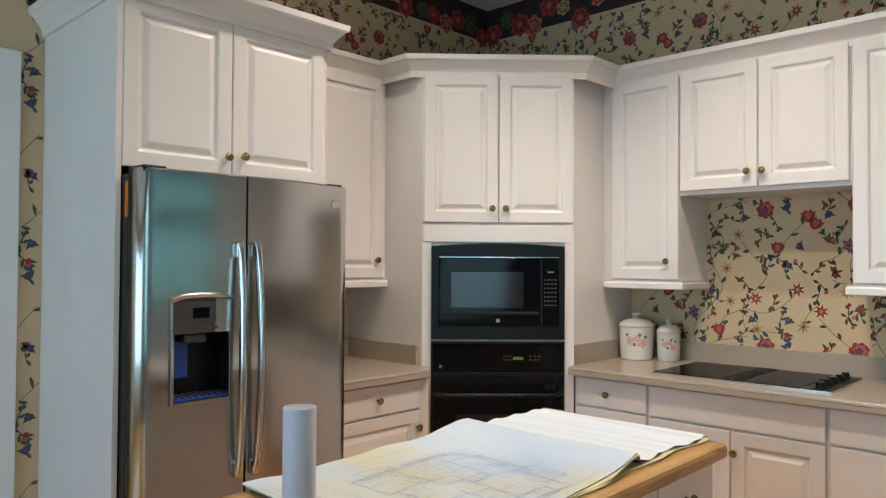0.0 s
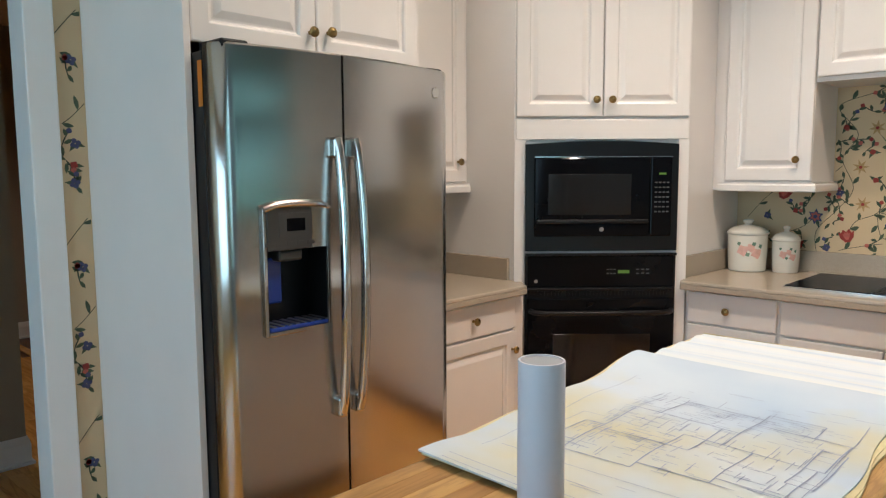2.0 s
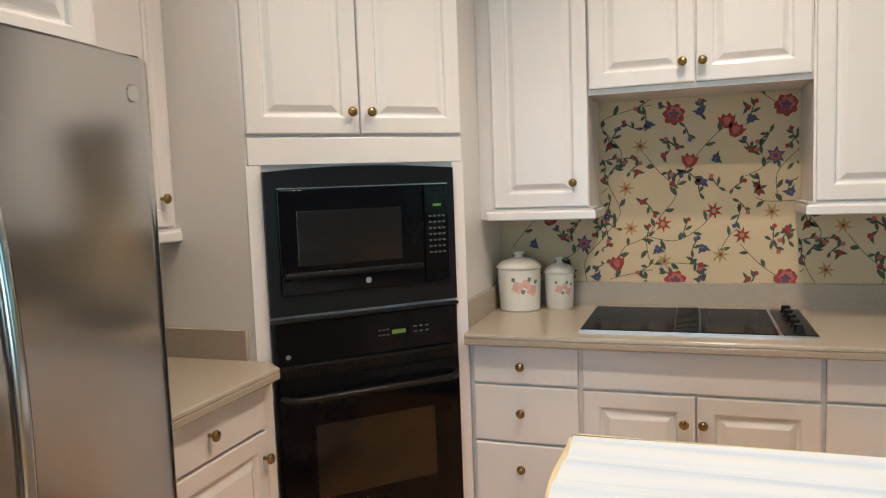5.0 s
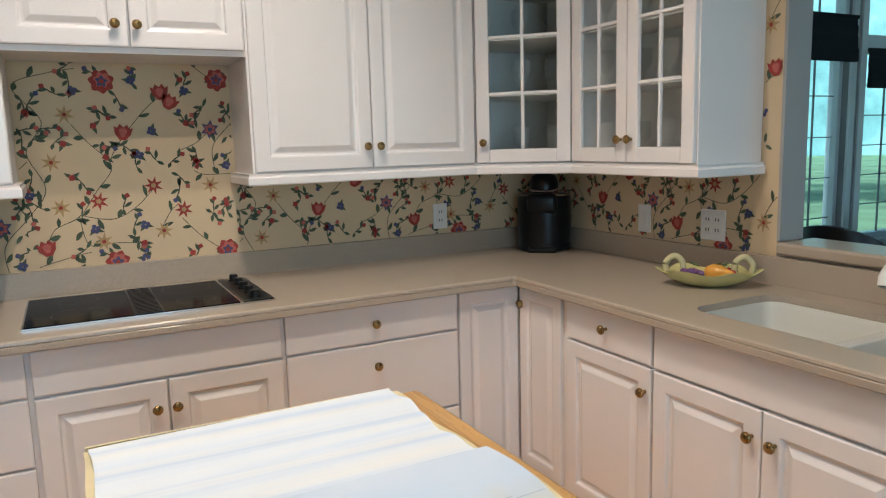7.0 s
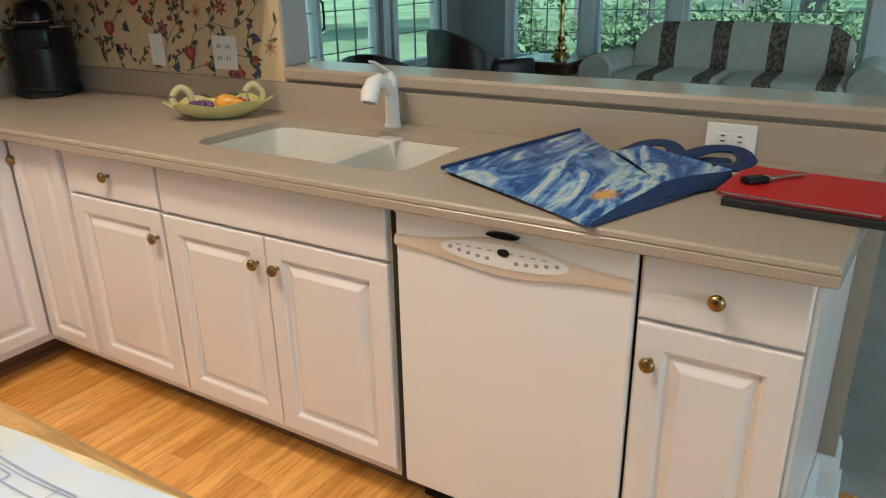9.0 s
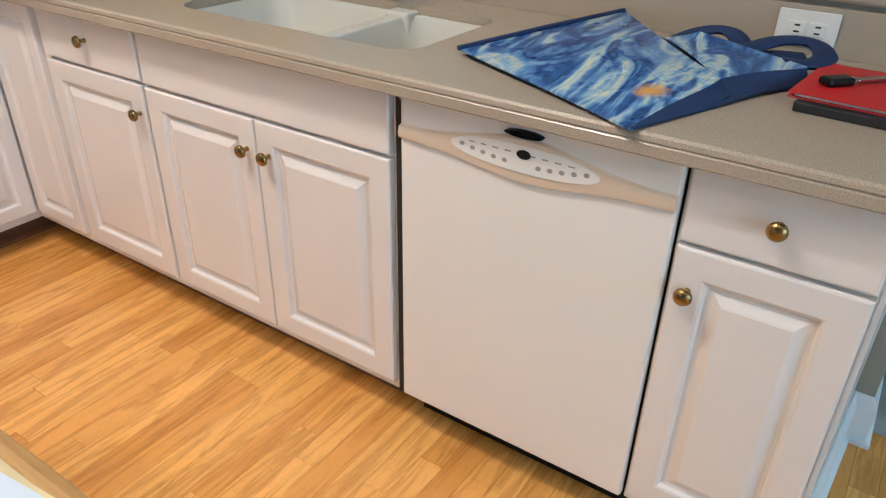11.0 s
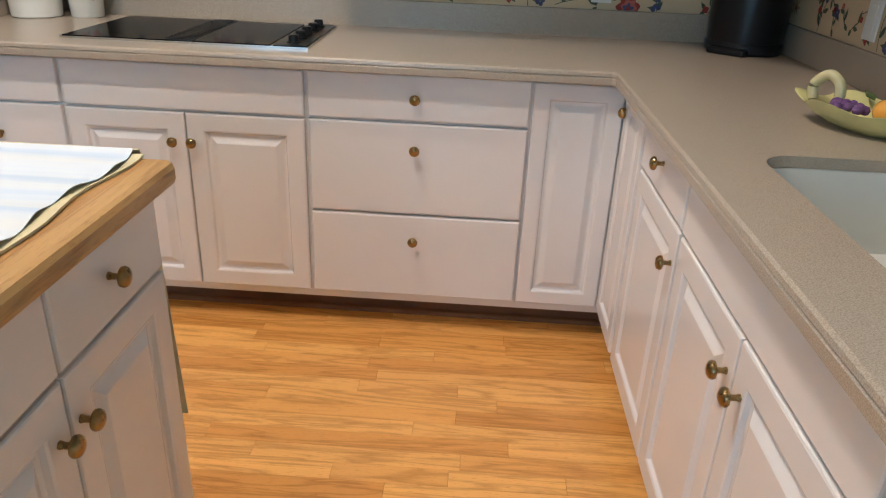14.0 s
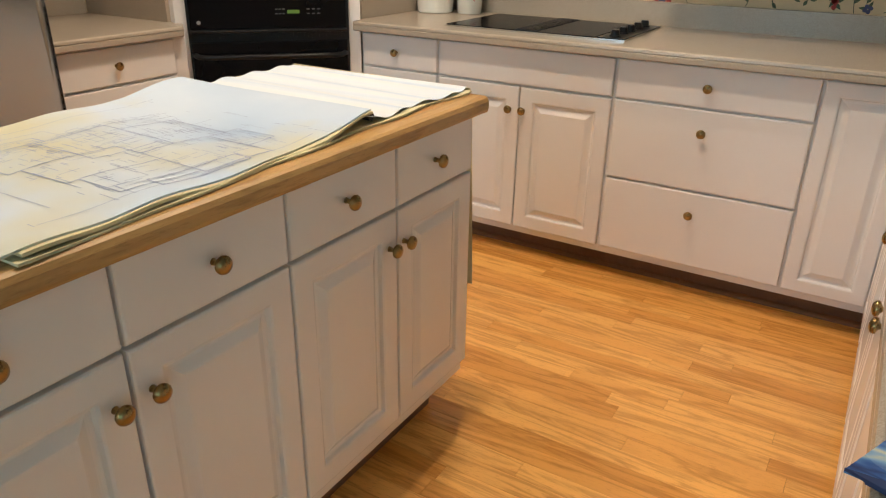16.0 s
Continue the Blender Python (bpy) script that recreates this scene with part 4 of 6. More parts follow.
def basin(x0, x1, y0, y1, r, depth, z=0.9125):
    bm = bmesh.new()
    rows = []
    for inset, dz in ((-0.002, 0.0), (0.004, -0.003), (0.010, -0.02), (0.022, -depth + 0.05), (0.035, -depth + 0.015), (0.06, -depth)):
        rows.append([bm.verts.new((x, y, z + dz)) for x, y in rounded(x0 + inset, x1 - inset, y0 + inset, y1 - inset, max(0.02, r - inset * 0.3))])
    for a, b in zip(rows, rows[1:]):
        for k in range(len(a)):
            j = (k + 1) % len(a)
            bm.faces.new((a[k], b[k], b[j], a[j]))
    bm.faces.new(rows[-1])
    bmesh.ops.recalc_face_normals(bm, faces=bm.faces)
    bmesh.ops.reverse_faces(bm, faces=bm.faces)
    return bm


def deck(x0, x1, y0, y1, hole, z, bm):
    """Flat ring between a rectangle and a rounded basin mouth."""
    mouth = rounded(*hole)
    n = len(mouth)
    cx, cy = (x0 + x1) / 2, (y0 + y1) / 2
    out = []
    for x, y in mouth:
        dx, dy = x - (hole[0] + hole[1]) / 2, y - (hole[2] + hole[3]) / 2
        hx, hy = (hole[1] - hole[0]) / 2, (hole[3] - hole[2]) / 2
        s = 1 / max(abs(dx) / hx, abs(dy) / hy)
        px, py = dx * s / hx, dy * s / hy
        out.append((x1 if px > 0.999 else x0 if px < -0.999 else cx + px * (x1 - x0) / 2, y1 if py > 0.999 else y0 if py < -0.999 else cy + py * (y1 - y0) / 2))
    a = [bm.verts.new((x, y, z)) for x, y in mouth]
    b = [bm.verts.new((x, y, z)) for x, y in out]
    for k in range(n):
        bm.faces.new((a[k], b[k], b[(k + 1) % n], a[(k + 1) % n]))
    return bm


sk = thing("kitchen_sink", pose(0, 0, 0), "white double-bowl composite sink set into the counter", "sink")
MOUTH = (0.246, 0.628, 1.702, 2.431, 0.065)
BIG, SMALL = (0.244, 0.630, 1.998, 2.433, 0.065), (0.244, 0.630, 1.700, 1.966, 0.065)
part("basin", basin(*BIG, 0.19, 0.893), SINKWHITE, sk, smooth=True)
part("basin", basin(*SMALL, 0.14, 0.893), SINKWHITE, sk, smooth=True)
part("divider", box(0.262, 0.612, 1.961, 2.003, 0.77, 0.8945, 0.008, 3), SINKWHITE, sk)
for x0, x1 in ((0.244, 0.300), (0.575, 0.630)):
    part("divider_end", box(x0, x1, 1.945, 2.020, 0.78, 0.9035, 0.008, 3), SINKWHITE, sk)
bm = bmesh.new()
lip = [[bm.verts.new((x, y, z)) for x, y in rounded(*MOUTH)] for z in (0.9146, 0.892)]
for k in range(len(lip[0])):
    j = (k + 1) % len(lip[0])
    bm.faces.new((lip[0][k], lip[0][j], lip[1][j], lip[1][k]))
part("cut_edge", bm, COUNTER, ct, "polished edge of the sink cut-out")
for x, y, z in ((0.44, 2.21, 0.7045), (0.44, 1.83, 0.7545)):
    part("drain", lathe([(0.042, 0), (0.042, 0.003), (0.030, 0.003), (0.026, 0.0), (0.0, 0.0)], 20), CHROME, sk, "steel drain", m=pose(x, y, z))
bm = bmesh.new()
deck(SK[0], SK[1], SK[2], SK[3], MOUTH, 0.9147, bm)
bmesh.ops.recalc_face_normals(bm, faces=bm.faces)
for cx, cy in ((SK[0], SK[2]), (SK[1] - 0.017, SK[2]), (SK[0], SK[3] - 0.017), (SK[1] - 0.017, SK[3] - 0.017)):
    add_box(bm, cx, cx + 0.017, cy, cy + 0.017, 0.900, 0.9142)
part("surround", bm, COUNTER, ct, "taupe counter cut-out round the basins")

fa = thing("faucet", pose(0.700, 2.034, 0.915, 0, 0, 8) @ Matrix.Scale(0.90, 4), "white single-lever pull-out kitchen faucet", "faucet")
part("base", lathe([(0.030, 0), (0.030, 0.006), (0.026, 0.010), (0.025, 0.02)], 20), WHITEPLASTIC, fa, smooth=True)
part("body", tube([(0, 0, 0.01), (0, 0, 0.08), (-0.004, 0, 0.13), (-0.010, 0, 0.165), (-0.012, 0, 0.185)], [0.025, 0.023, 0.024, 0.024, 0.012], 16), WHITEPLASTIC, fa, smooth=True)
part("spout", tube([(-0.005, 0, 0.11), (-0.04, 0, 0.150), (-0.085, 0, 0.168), (-0.125, 0, 0.160), (-0.150, 0, 0.135), (-0.160, 0, 0.108)], [0.019, 0.020, 0.022, 0.027, 0.031, 0.028], 14), WHITEPLASTIC, fa, smooth=True)
part("spray_ring", tube([(-0.160, 0, 0.109), (-0.1620, 0, 0.104)], [0.022, 0.020], 14), GREYPRINT, fa)
part("lever", tube([(-0.006, 0, 0.180), (-0.03, 0.01, 0.198), (-0.075, 0.02, 0.222), (-0.10, 0.024, 0.228)], [0.012, 0.009, 0.008, 0.006], 10, flat=0.6), WHITEPLASTIC, fa, smooth=True)


# ---- sockets and switches ----
def wall_plate(name, m, w, h, slots, label):
    p = thing(name, m, label, "outlet", "wall plates")
    pl = part("plate", box(-w / 2, w / 2, -0.006, 0, -h / 2, h / 2, 0.002), WHITEPLASTIC, p)
    for cx, cz, sw, sh in slots:
        o = part("insert", box(cx - sw / 2, cx + sw / 2, -0.0085, -0.005, cz - sh / 2, cz + sh / 2, 0.0015), WHITEPLASTIC, pl)
        if name == "outlet":
            for s in (-1, 1):
                part("slot", box(cx + s * 0.0065 - 0.0018, cx + s * 0.0065 + 0.0018, -0.0092, -0.008, cz - 0.004, cz + 0.007), GAPSHADE, o)
    return p


wall_plate("outlet", pose(0.14, YN - 0.0005, 1.095), 0.072, 0.118, [(0, 0.02, 0.034, 0.028), (0, -0.02, 0.034, 0.028)], "white duplex outlet on floral wallpaper")
wall_plate("light_switch", pose(XE - 0.0005, 3.18, 1.095, 0, 0, -90), 0.072, 0.118, [(0, 0, 0.034, 0.068)], "white single switch on floral wallpaper")
wall_plate("outlet", pose(XE - 0.0005, 2.81, 1.098, 0, 0, -90), 0.118, 0.118, [(-0.023, 0.02, 0.034, 0.028), (-0.023, -0.02, 0.034, 0.028), (0.023, 0.02, 0.034, 0.028), (0.023, -0.02, 0.034, 0.028)], "white double outlet on floral wallpaper")
wall_plate("outlet", pose(XE - 0.0205, 1.05, 0.966, 0, 0, -90) @ pose(0, 0, 0, 0, 90, 0), 0.072, 0.118, [(0, 0.02, 0.028, 0.034), (0, -0.02, 0.028, 0.034)], "white duplex outlet lying sideways on the backsplash")
wall_plate("outlet", pose(XW + 0.0005, 2.50, 1.15, 0, 0, 90), 0.072, 0.118, [(0, 0.02, 0.034, 0.028), (0, -0.02, 0.034, 0.028)], "white duplex outlet beside the oven cabinet")

# ---- things on the counters ----
PINK = plain("pink_flower_glaze", (0.74, 0.43, 0.36), 0.25, vary=0.15, scale=40, bump=0)
LEAFGLAZE = plain("green_leaf_glaze", (0.16, 0.26, 0.19), 0.25, vary=0.15, bump=0)


def canister(x, y, r, h, label):
    c = thing("canister", pose(x, y, 0.9155), label, "canister", "canisters")
    part("jar", lathe([(r * 0.90, 0), (r * 0.95, 0.004), (r, h * 0.5), (r * 1.01, h * 0.93), (r * 1.08, h * 0.96), (r * 1.08, h), (r * 0.98, h)], 32), CERAMIC, c, smooth=True)
    ld_ = part("lid", lathe([(r * 1.02, h), (r * 1.0, h + 0.006), (r * 0.8, h + 0.020), (r * 0.4, h + 0.030), (r * 0.2, h + 0.034), (r * 0.18, h + 0.040), (r * 0.28, h + 0.050), (r * 0.24, h + 0.058), (0, h + 0.062)], 32), CERAMIC, c, "domed ceramic lid with a round knob", smooth=True)
    rnd = random.Random(round(r * 1000))
    for k, (a, zz, s, mt) in enumerate(((-0.35, 0.55, 0.17, PINK), (0.05, 0.62, 0.13, PINK), (0.35, 0.48, 0.16, PINK), (-0.1, 0.45, 0.12, LEAFGLAZE), (0.2, 0.72, 0.12, LEAFGLAZE), (-0.55, 0.72, 0.11, LEAFGLAZE), (0.55, 0.66, 0.12, LEAFGLAZE))):
        bm = bmesh.new()
        ang0, n = radians(-62) + a, 9
        ring = []
        for q in range(n):
            t = 2 * math.pi * q / n
            rr = 1.75 * s * r * (0.8 + 0.35 * (q % 2)) * (0.55 if mt is LEAFGLAZE else 1)
            ang = ang0 + rr * math.cos(t) / r
            ring.append(bm.verts.new((r * 1.012 * math.cos(ang), r * 1.012 * math.sin(ang), h * zz + rr * math.sin(t))))
        ctr = bm.verts.new((r * 1.014 * math.cos(ang0), r * 1.014 * math.sin(ang0), h * zz))
        for q in range(n):
            bm.faces.new((ctr, ring[q], ring[(q + 1) % n]))
        part("painted_flower" if mt is PINK else "painted_leaf", bm, mt, c)
    return c


canister(-1.882, 3.715, 0.089, 0.186, "large cream ceramic canister painted with pink roses")
canister(-1.722, 3.765, 0.060, 0.158, "small cream ceramic canister painted with pink roses")

kg = thing("coffee_maker", pose(0.615, 3.70, 0.9155, 0, 0, -40) @ Matrix.Scale(1.06, 4), "black single-serve coffee maker with silver trim in the counter corner", "coffee maker")
part("base", lathe([(0.112, 0.0), (0.120, 0.006), (0.121, 0.030), (0.117, 0.036)], 32), BLACKPLASTIC, kg, smooth=True)
part("body", lathe([(0.116, 0.034), (0.120, 0.10), (0.121, 0.20), (0.119, 0.246), (0.112, 0.252), (0.06, 0.256)], 32), BLACKPLASTIC, kg, smooth=True)
part("shoulder_trim", lathe([(0.1185, 0.2465), (0.1200, 0.2490), (0.1150, 0.2540), (0.1120, 0.2530)], 32), CHROME, kg, "thin silver rim", smooth=True)
part("brew_head", box(-0.066, 0.066, -0.128, 0.06, 0.170, 0.262, 0.024, 3), BLACKPLASTIC, kg, smooth=True)
part("lid", lathe([(0.064, 0.256), (0.066, 0.275), (0.064, 0.305), (0.052, 0.332), (0.028, 0.345), (0.0, 0.347)], 28), BLACKPLASTIC, kg, "domed black lid", smooth=True)
part("lid_handle", tube(curve3([(-0.060, -0.030, 0.272), (-0.045, -0.072, 0.268), (0.0, -0.084, 0.266), (0.045, -0.072, 0.268), (0.060, -0.030, 0.272)]), 0.007, 8), CHROME, kg, "silver lid handle", smooth=True)
part("drip_tray", box(-0.062, 0.062, -0.138, -0.04, 0.0, 0.022, 0.008, 3), BLACKPLASTIC, kg)
part("tray_grate", box(-0.052, 0.052, -0.130, -0.05, 0.0215, 0.0245, 0.001), DARKWINDOW, kg)

DISH = plain("yellow_green_glaze", (0.62, 0.58, 0.26), 0.18, vary=0.18, scale=12, bump=0)
DISHPALE = plain("pale_yellow_glaze", (0.54, 0.48, 0.27), 0.2, vary=0.12, scale=20, bump=0)
PURPLE = plain("purple_grape_glaze", (0.16, 0.07, 0.20), 0.2, vary=0.2, scale=50, bump=0)
PEAR = plain("orange_pear_glaze", (0.75, 0.36, 0.06), 0.2, vary=0.2, scale=20, bump=0)
BERRY = plain("red_berry_glaze", (0.45, 0.05, 0.05), 0.2, vary=0.2, bump=0)
LEAFGREEN = plain("dark_leaf_glaze", (0.10, 0.15, 0.05), 0.25, vary=0.2, bump=0)
bo = thing("serving_bowl", pose(0.560, 2.640, 0.9155, 0, 0, -45) @ Matrix.Scale(0.92, 4), "yellow-green ceramic bowl with loop handles and moulded fruit", "bowl")
bm = bmesh.new()
rows, nn = [], 48
for r, z in ((0.0, 0.014), (0.05, 0.012), (0.09, 0.022), (0.13, 0.040), (0.160, 0.060), (0.166, 0.060), (0.135, 0.033), (0.095, 0.012), (0.06, 0.0), (0.0, 0.0)):
    ring = []
    for k in range(nn):
        a = 2 * math.pi * k / nn
        wv = 1 + 0.06 * (r / 0.16) ** 2 * math.cos(6 * a)
        ring.append(bm.verts.new((max(r, 1e-4) * 1.12 * wv * math.cos(a), max(r, 1e-4) * 0.66 * wv * math.sin(a), z + 0.008 * (r / 0.16) ** 3 * math.cos(6 * a))))
    rows.append(ring)
for a, b in zip(rows, rows[1:]):
    for k in range(nn):
        bm.faces.new((a[k], a[(k + 1) % nn], b[(k + 1) % nn], b[k]))
part("dish", bm, DISH, bo, smooth=True)
for s in (-1, 1):
    pts = [(s * 0.152, 0, 0.052), (s * 0.156, 0, 0.085), (s * 0.126, 0, 0.112), (s * 0.096, 0, 0.090), (s * 0.092, 0, 0.040)]
    part("handle", tube(curve3(pts), 0.0125, 10), DISHPALE, bo, "cream loop handle", smooth=True)
for k in range(16):
    rnd = random.Random(k)
    part("grape", lathe([(0, -0.012), (0.008, -0.009), (0.012, 0), (0.008, 0.009), (0, 0.012)], 10), PURPLE, bo, m=pose(-0.06 + rnd.uniform(-0.04, 0.035), -0.03 + rnd.uniform(-0.03, 0.03), 0.045 + rnd.uniform(0, 0.014)), smooth=True)
part("pear", lathe([(0, -0.055), (0.022, -0.045), (0.034, -0.02), (0.030, 0.01), (0.017, 0.04), (0.010, 0.058), (0, 0.064)], 16), PEAR, bo, m=pose(0.035, -0.005, 0.05, 90, 0, 60), smooth=True)
for x, y in ((0.085, -0.02), (0.095, 0.015), (0.075, 0.03)):
    part("berry", lathe([(0, -0.014), (0.010, -0.010), (0.014, 0), (0.010, 0.010), (0, 0.014)], 10), BERRY, bo, m=pose(x, y, 0.052), smooth=True)
for k, (x, y, a) in enumerate(((0.0, 0.045, 20), (-0.03, 0.05, 140), (0.05, 0.05, 60))):
    bm = bmesh.new()
    vs = [bm.verts.new(p) for p in ((0, 0, 0), (0.02, 0.012, 0.006), (0.05, 0.0, 0.012), (0.02, -0.012, 0.006))]
    bm.faces.new(vs)
    e = bmesh.ops.extrude_face_region(bm, geom=bm.faces[:])
    bmesh.ops.translate(bm, verts=[g for g in e["geom"] if isinstance(g, bmesh.types.BMVert)], vec=(0, 0, 0.003))
    part("leaf", bm, LEAFGREEN, bo, m=pose(x, y, 0.062, 0, 0, a))

# tote bag
BAG = Mat("swirled_blue_print", (0.1, 0.2, 0.45), 0.28)
_warp = BAG.n.new("ShaderNodeTexNoise")
_warp.inputs["Scale"].default_value, _warp.inputs["Detail"].default_value, _warp.inputs["Distortion"].default_value = 3.4, 2, 2.5
_turn = BAG.n.new("ShaderNodeMapping")
_turn.inputs["Rotation"].default_value, _turn.inputs["Scale"].default_value = (0, 0, 0.5), (1.0, 2.6, 1.0)
BAG.l.new(BAG.coords(), _turn.inputs[0])
BAG.l.new(_turn.outputs[0], _warp.inputs["Vector"])
_brush = BAG.math("ADD", BAG.math("MULTIPLY", BAG.math("PINGPONG", BAG.math("MULTIPLY", _warp.outputs["Fac"], 5.0), 1.0), 0.62), BAG.math("MULTIPLY", BAG.noise(55, 3, (1.0, 2.2, 1)), 0.42))
_c = BAG.ramp(_brush, [(0.16, (0.012, 0.030, 0.13)), (0.34, (0.035, 0.11, 0.34)), (0.52, (0.12, 0.27, 0.52)), (0.70, (0.30, 0.46, 0.60)), (0.86, (0.58, 0.60, 0.48))])
_spot = BAG.n.new("ShaderNodeVectorMath")
_spot.operation = "DISTANCE"
_spot.inputs[1].default_value = (-0.185, -0.105, 0.02)
BAG.l.new(BAG.coords(), _spot.inputs[0])
_sun = BAG.ramp(BAG.math("ADD", _spot.outputs["Value"], BAG.math("MULTIPLY", BAG.noise(24, 2), 0.05)), [(0.032, (1, 1, 1)), (0.058, (0, 0, 0))])
BAG.base(BAG.mix(_sun, _c, (0.66, 0.34, 0.07))).rough(BAG.noise(8), 0.18, 0.4)
NAVY = plain("navy_fabric", (0.012, 0.03, 0.10), 0.7, vary=0.2, fine=300, bump=0.3)


def cloth(corners, n, height, solid=0.004):
    """A sheet between four corners with soft folds, given some thickness."""
    bm = bmesh.new()
    a, b, c, d = (Vector(p) for p in corners)
    grid = []
    for i in range(n + 1):
        u = i / n
        row = []
        for j in range(n + 1):
            v = j / n
            p = (a * (1 - u) + b * u) * (1 - v) + (d * (1 - u) + c * u) * v
            row.append(bm.verts.new((p.x, p.y, p.z + height(u, v))))
        grid.append(row)
    for i in range(n):
        for j in range(n):
            bm.faces.new((grid[i][j], grid[i + 1][j], grid[i + 1][j + 1], grid[i][j + 1]))
    bmesh.ops.recalc_face_normals(bm, faces=bm.faces)
    if bm.faces[0].normal.z < 0:
        bmesh.ops.reverse_faces(bm, faces=bm.faces)
    ret = bmesh.ops.extrude_face_region(bm, geom=bm.faces[:])
    bmesh.ops.translate(bm, verts=[g for g in ret["geom"] if isinstance(g, bmesh.types.BMVert)], vec=(0, 0, -solid))
    bmesh.ops.recalc_face_normals(bm, faces=bm.faces)
    return bm


bg = thing("tote_bag", pose(0.42, 1.30, 0.9155), "blue swirl-printed tote bag lying folded with navy straps", "bag")
O = Vector((0.42, 1.30, 0))
at = lambda pts: [Vector(p) - O for p in pts]
LEFT, FAR_, TIP, FOLDED = (0.288, 1.602, 0.010), (0.742, 1.440, 0.030), (0.085, 1.168, 0.004), (0.350, 1.112, 0.026)
part("printed_panel", cloth(at((LEFT, FAR_, FOLDED, TIP)), 24, lambda u, v: 0.004 + 0.010 * math.sin(math.pi * u) * math.sin(math.pi * v) + 0.0025 * math.sin(9 * u + 4 * v) * v, 0.003), BAG, bg, "glossy blue and cream swirl print", smooth=True)
part("printed_flap", cloth(at(((0.566, 1.283, 0.030), (0.585, 1.222, 0.047), (0.515, 1.002, 0.030), FOLDED)), 14, lambda u, v: 0.003 + 0.006 * math.sin(math.pi * v) * (1 - u) - 0.010 * u * (1 - u), 0.003), BAG, bg, "folded half of the swirl print", smooth=True)
part("back_panel", cloth(at(((0.296, 1.592, 0.0), (0.730, 1.432, 0.0), (0.500, 1.006, 0.0), (0.100, 1.166, 0.0))), 12, lambda u, v: 0.004 + 0.006 * u * v, 0.0035), NAVY, bg, "navy fabric back", smooth=True)
part("gusset", cloth(at((TIP, FOLDED, (0.372, 1.082, 0.010), (0.285, 1.092, 0.0))), 8, lambda u, v: 0.004 + 0.003 * math.sin(5 * u), 0.003), NAVY, bg, "navy side gusset", smooth=True)
part("gusset", cloth(at((FOLDED, (0.515, 1.002, 0.028), (0.500, 0.990, 0.0), (0.330, 1.085, 0.0))), 8, lambda u, v: 0.004 + 0.003 * math.sin(4 * u), 0.003), NAVY, bg, "navy side gusset", smooth=True)
part("binding", tube(at(((0.286, 1.605, 0.016), (0.51, 1.528, 0.027), (0.744, 1.443, 0.036))), 0.0055, 8), NAVY, bg, smooth=True)
for pts in ([(0.590, 1.275, 0.020), (0.632, 1.232, 0.040), (0.645, 1.185, 0.046), (0.618, 1.150, 0.038), (0.575, 1.140, 0.026)],
            [(0.500, 1.140, 0.026), (0.575, 1.115, 0.036), (0.640, 1.075, 0.044), (0.662, 1.020, 0.042), (0.620, 0.988, 0.030), (0.560, 1.005, 0.026), (0.530, 1.050, 0.030)],
            [(0.560, 1.120, 0.016), (0.610, 1.080, 0.020), (0.640, 1.030, 0.018)]):
    part("strap", tube(curve3(at(pts)), 0.023, 10, flat=0.36), NAVY, bg, "navy fabric strap", smooth=True)
RED = plain("red_folder_card", (0.50, 0.012, 0.012), 0.45, vary=0.06)
PADBLACK = plain("black_notebook_cover", (0.015, 0.015, 0.017), 0.5)
nb = tagged(link("notebook", box(-0.12, 0.12, -0.155, 0.155, 0, 0.016, 0.002), PADBLACK, m=pose(0.455, 0.825, 0.9155, 0, 0, -4)), "black covered notebook under a red folder", "notebook")
fo = thing("folder", pose(0.468, 0.842, 0.932, 0, 0, -5), "red glossy paper folder lying on a notebook", "folder")
part("cover", box(-0.118, 0.118, -0.152, 0.152, 0.008, 0.0095, 0.0005), RED, fo)
part("back_cover", box(-0.116, 0.118, -0.152, 0.152, 0.0, 0.0015, 0.0005), RED, fo)
part("papers", box(-0.108, 0.108, -0.142, 0.142, 0.0016, 0.0079), WHITEPLASTIC, fo, "white paper sheets")
ky = thing("car_key", pose(0.472, 0.925, 0.942, 0, 0, -42), "black key fob with a metal key on a red folder", "key")
part("fob", box(-0.055, 0.0, -0.016, 0.016, 0.0, 0.014, 0.006, 3), BLACKPLASTIC, ky)
part("blade", box(0.01, 0.095, -0.006, 0.006, 0.003, 0.008, 0.001), CHROME, ky)
part("ring", tube([(0.003 + 0.012 * math.cos(a), 0.012 * math.sin(a), 0.008) for a in (2 * math.pi * k / 14 for k in range(15))], 0.0015, 6), CHROME, ky)

# ---- drawings on the island ----
# Blue of the daylight is mixed into the paper; the yellowing is its own.
PAPER = Mat("aged_blueprint_paper", (0.62, 0.68, 0.70), 0.75)
_b, _y = PAPER.noise(2.2, 4), PAPER.noise(2.6, 4)
PAPER.base(PAPER.mix(PAPER.ramp(_y, [(0.46, (0, 0, 0)), (0.68, (0.85, 0.85, 0.85))]), PAPER.ramp(_b, [(0.3, (0.42, 0.54, 0.70)), (0.6, (0.55, 0.64, 0.75))]), (0.60, 0.55, 0.34))).bump(PAPER.noise(14), 0.15, 0.004)
# Bluish daylight and ripple shading are put into the colour stripes.
WHITEPAPER = Mat("white_paper_daylight_tint", (0.76, 0.78, 0.79), 0.7)
WHITEPAPER.base(WHITEPAPER.ramp(WHITEPAPER.noise(3, 4, (0.22, 8, 1)), [(0.34, (0.53, 0.64, 0.78)), (0.50, (0.65, 0.72, 0.80)), (0.66, (0.70, 0.735, 0.76))])).bump(WHITEPAPER.noise(9, 3, (0.2, 3, 1)), 0.2, 0.004)
OLDPAPER = plain("yellowed_paper", (0.66, 0.58, 0.36), 0.8, vary=0.2, scale=10)
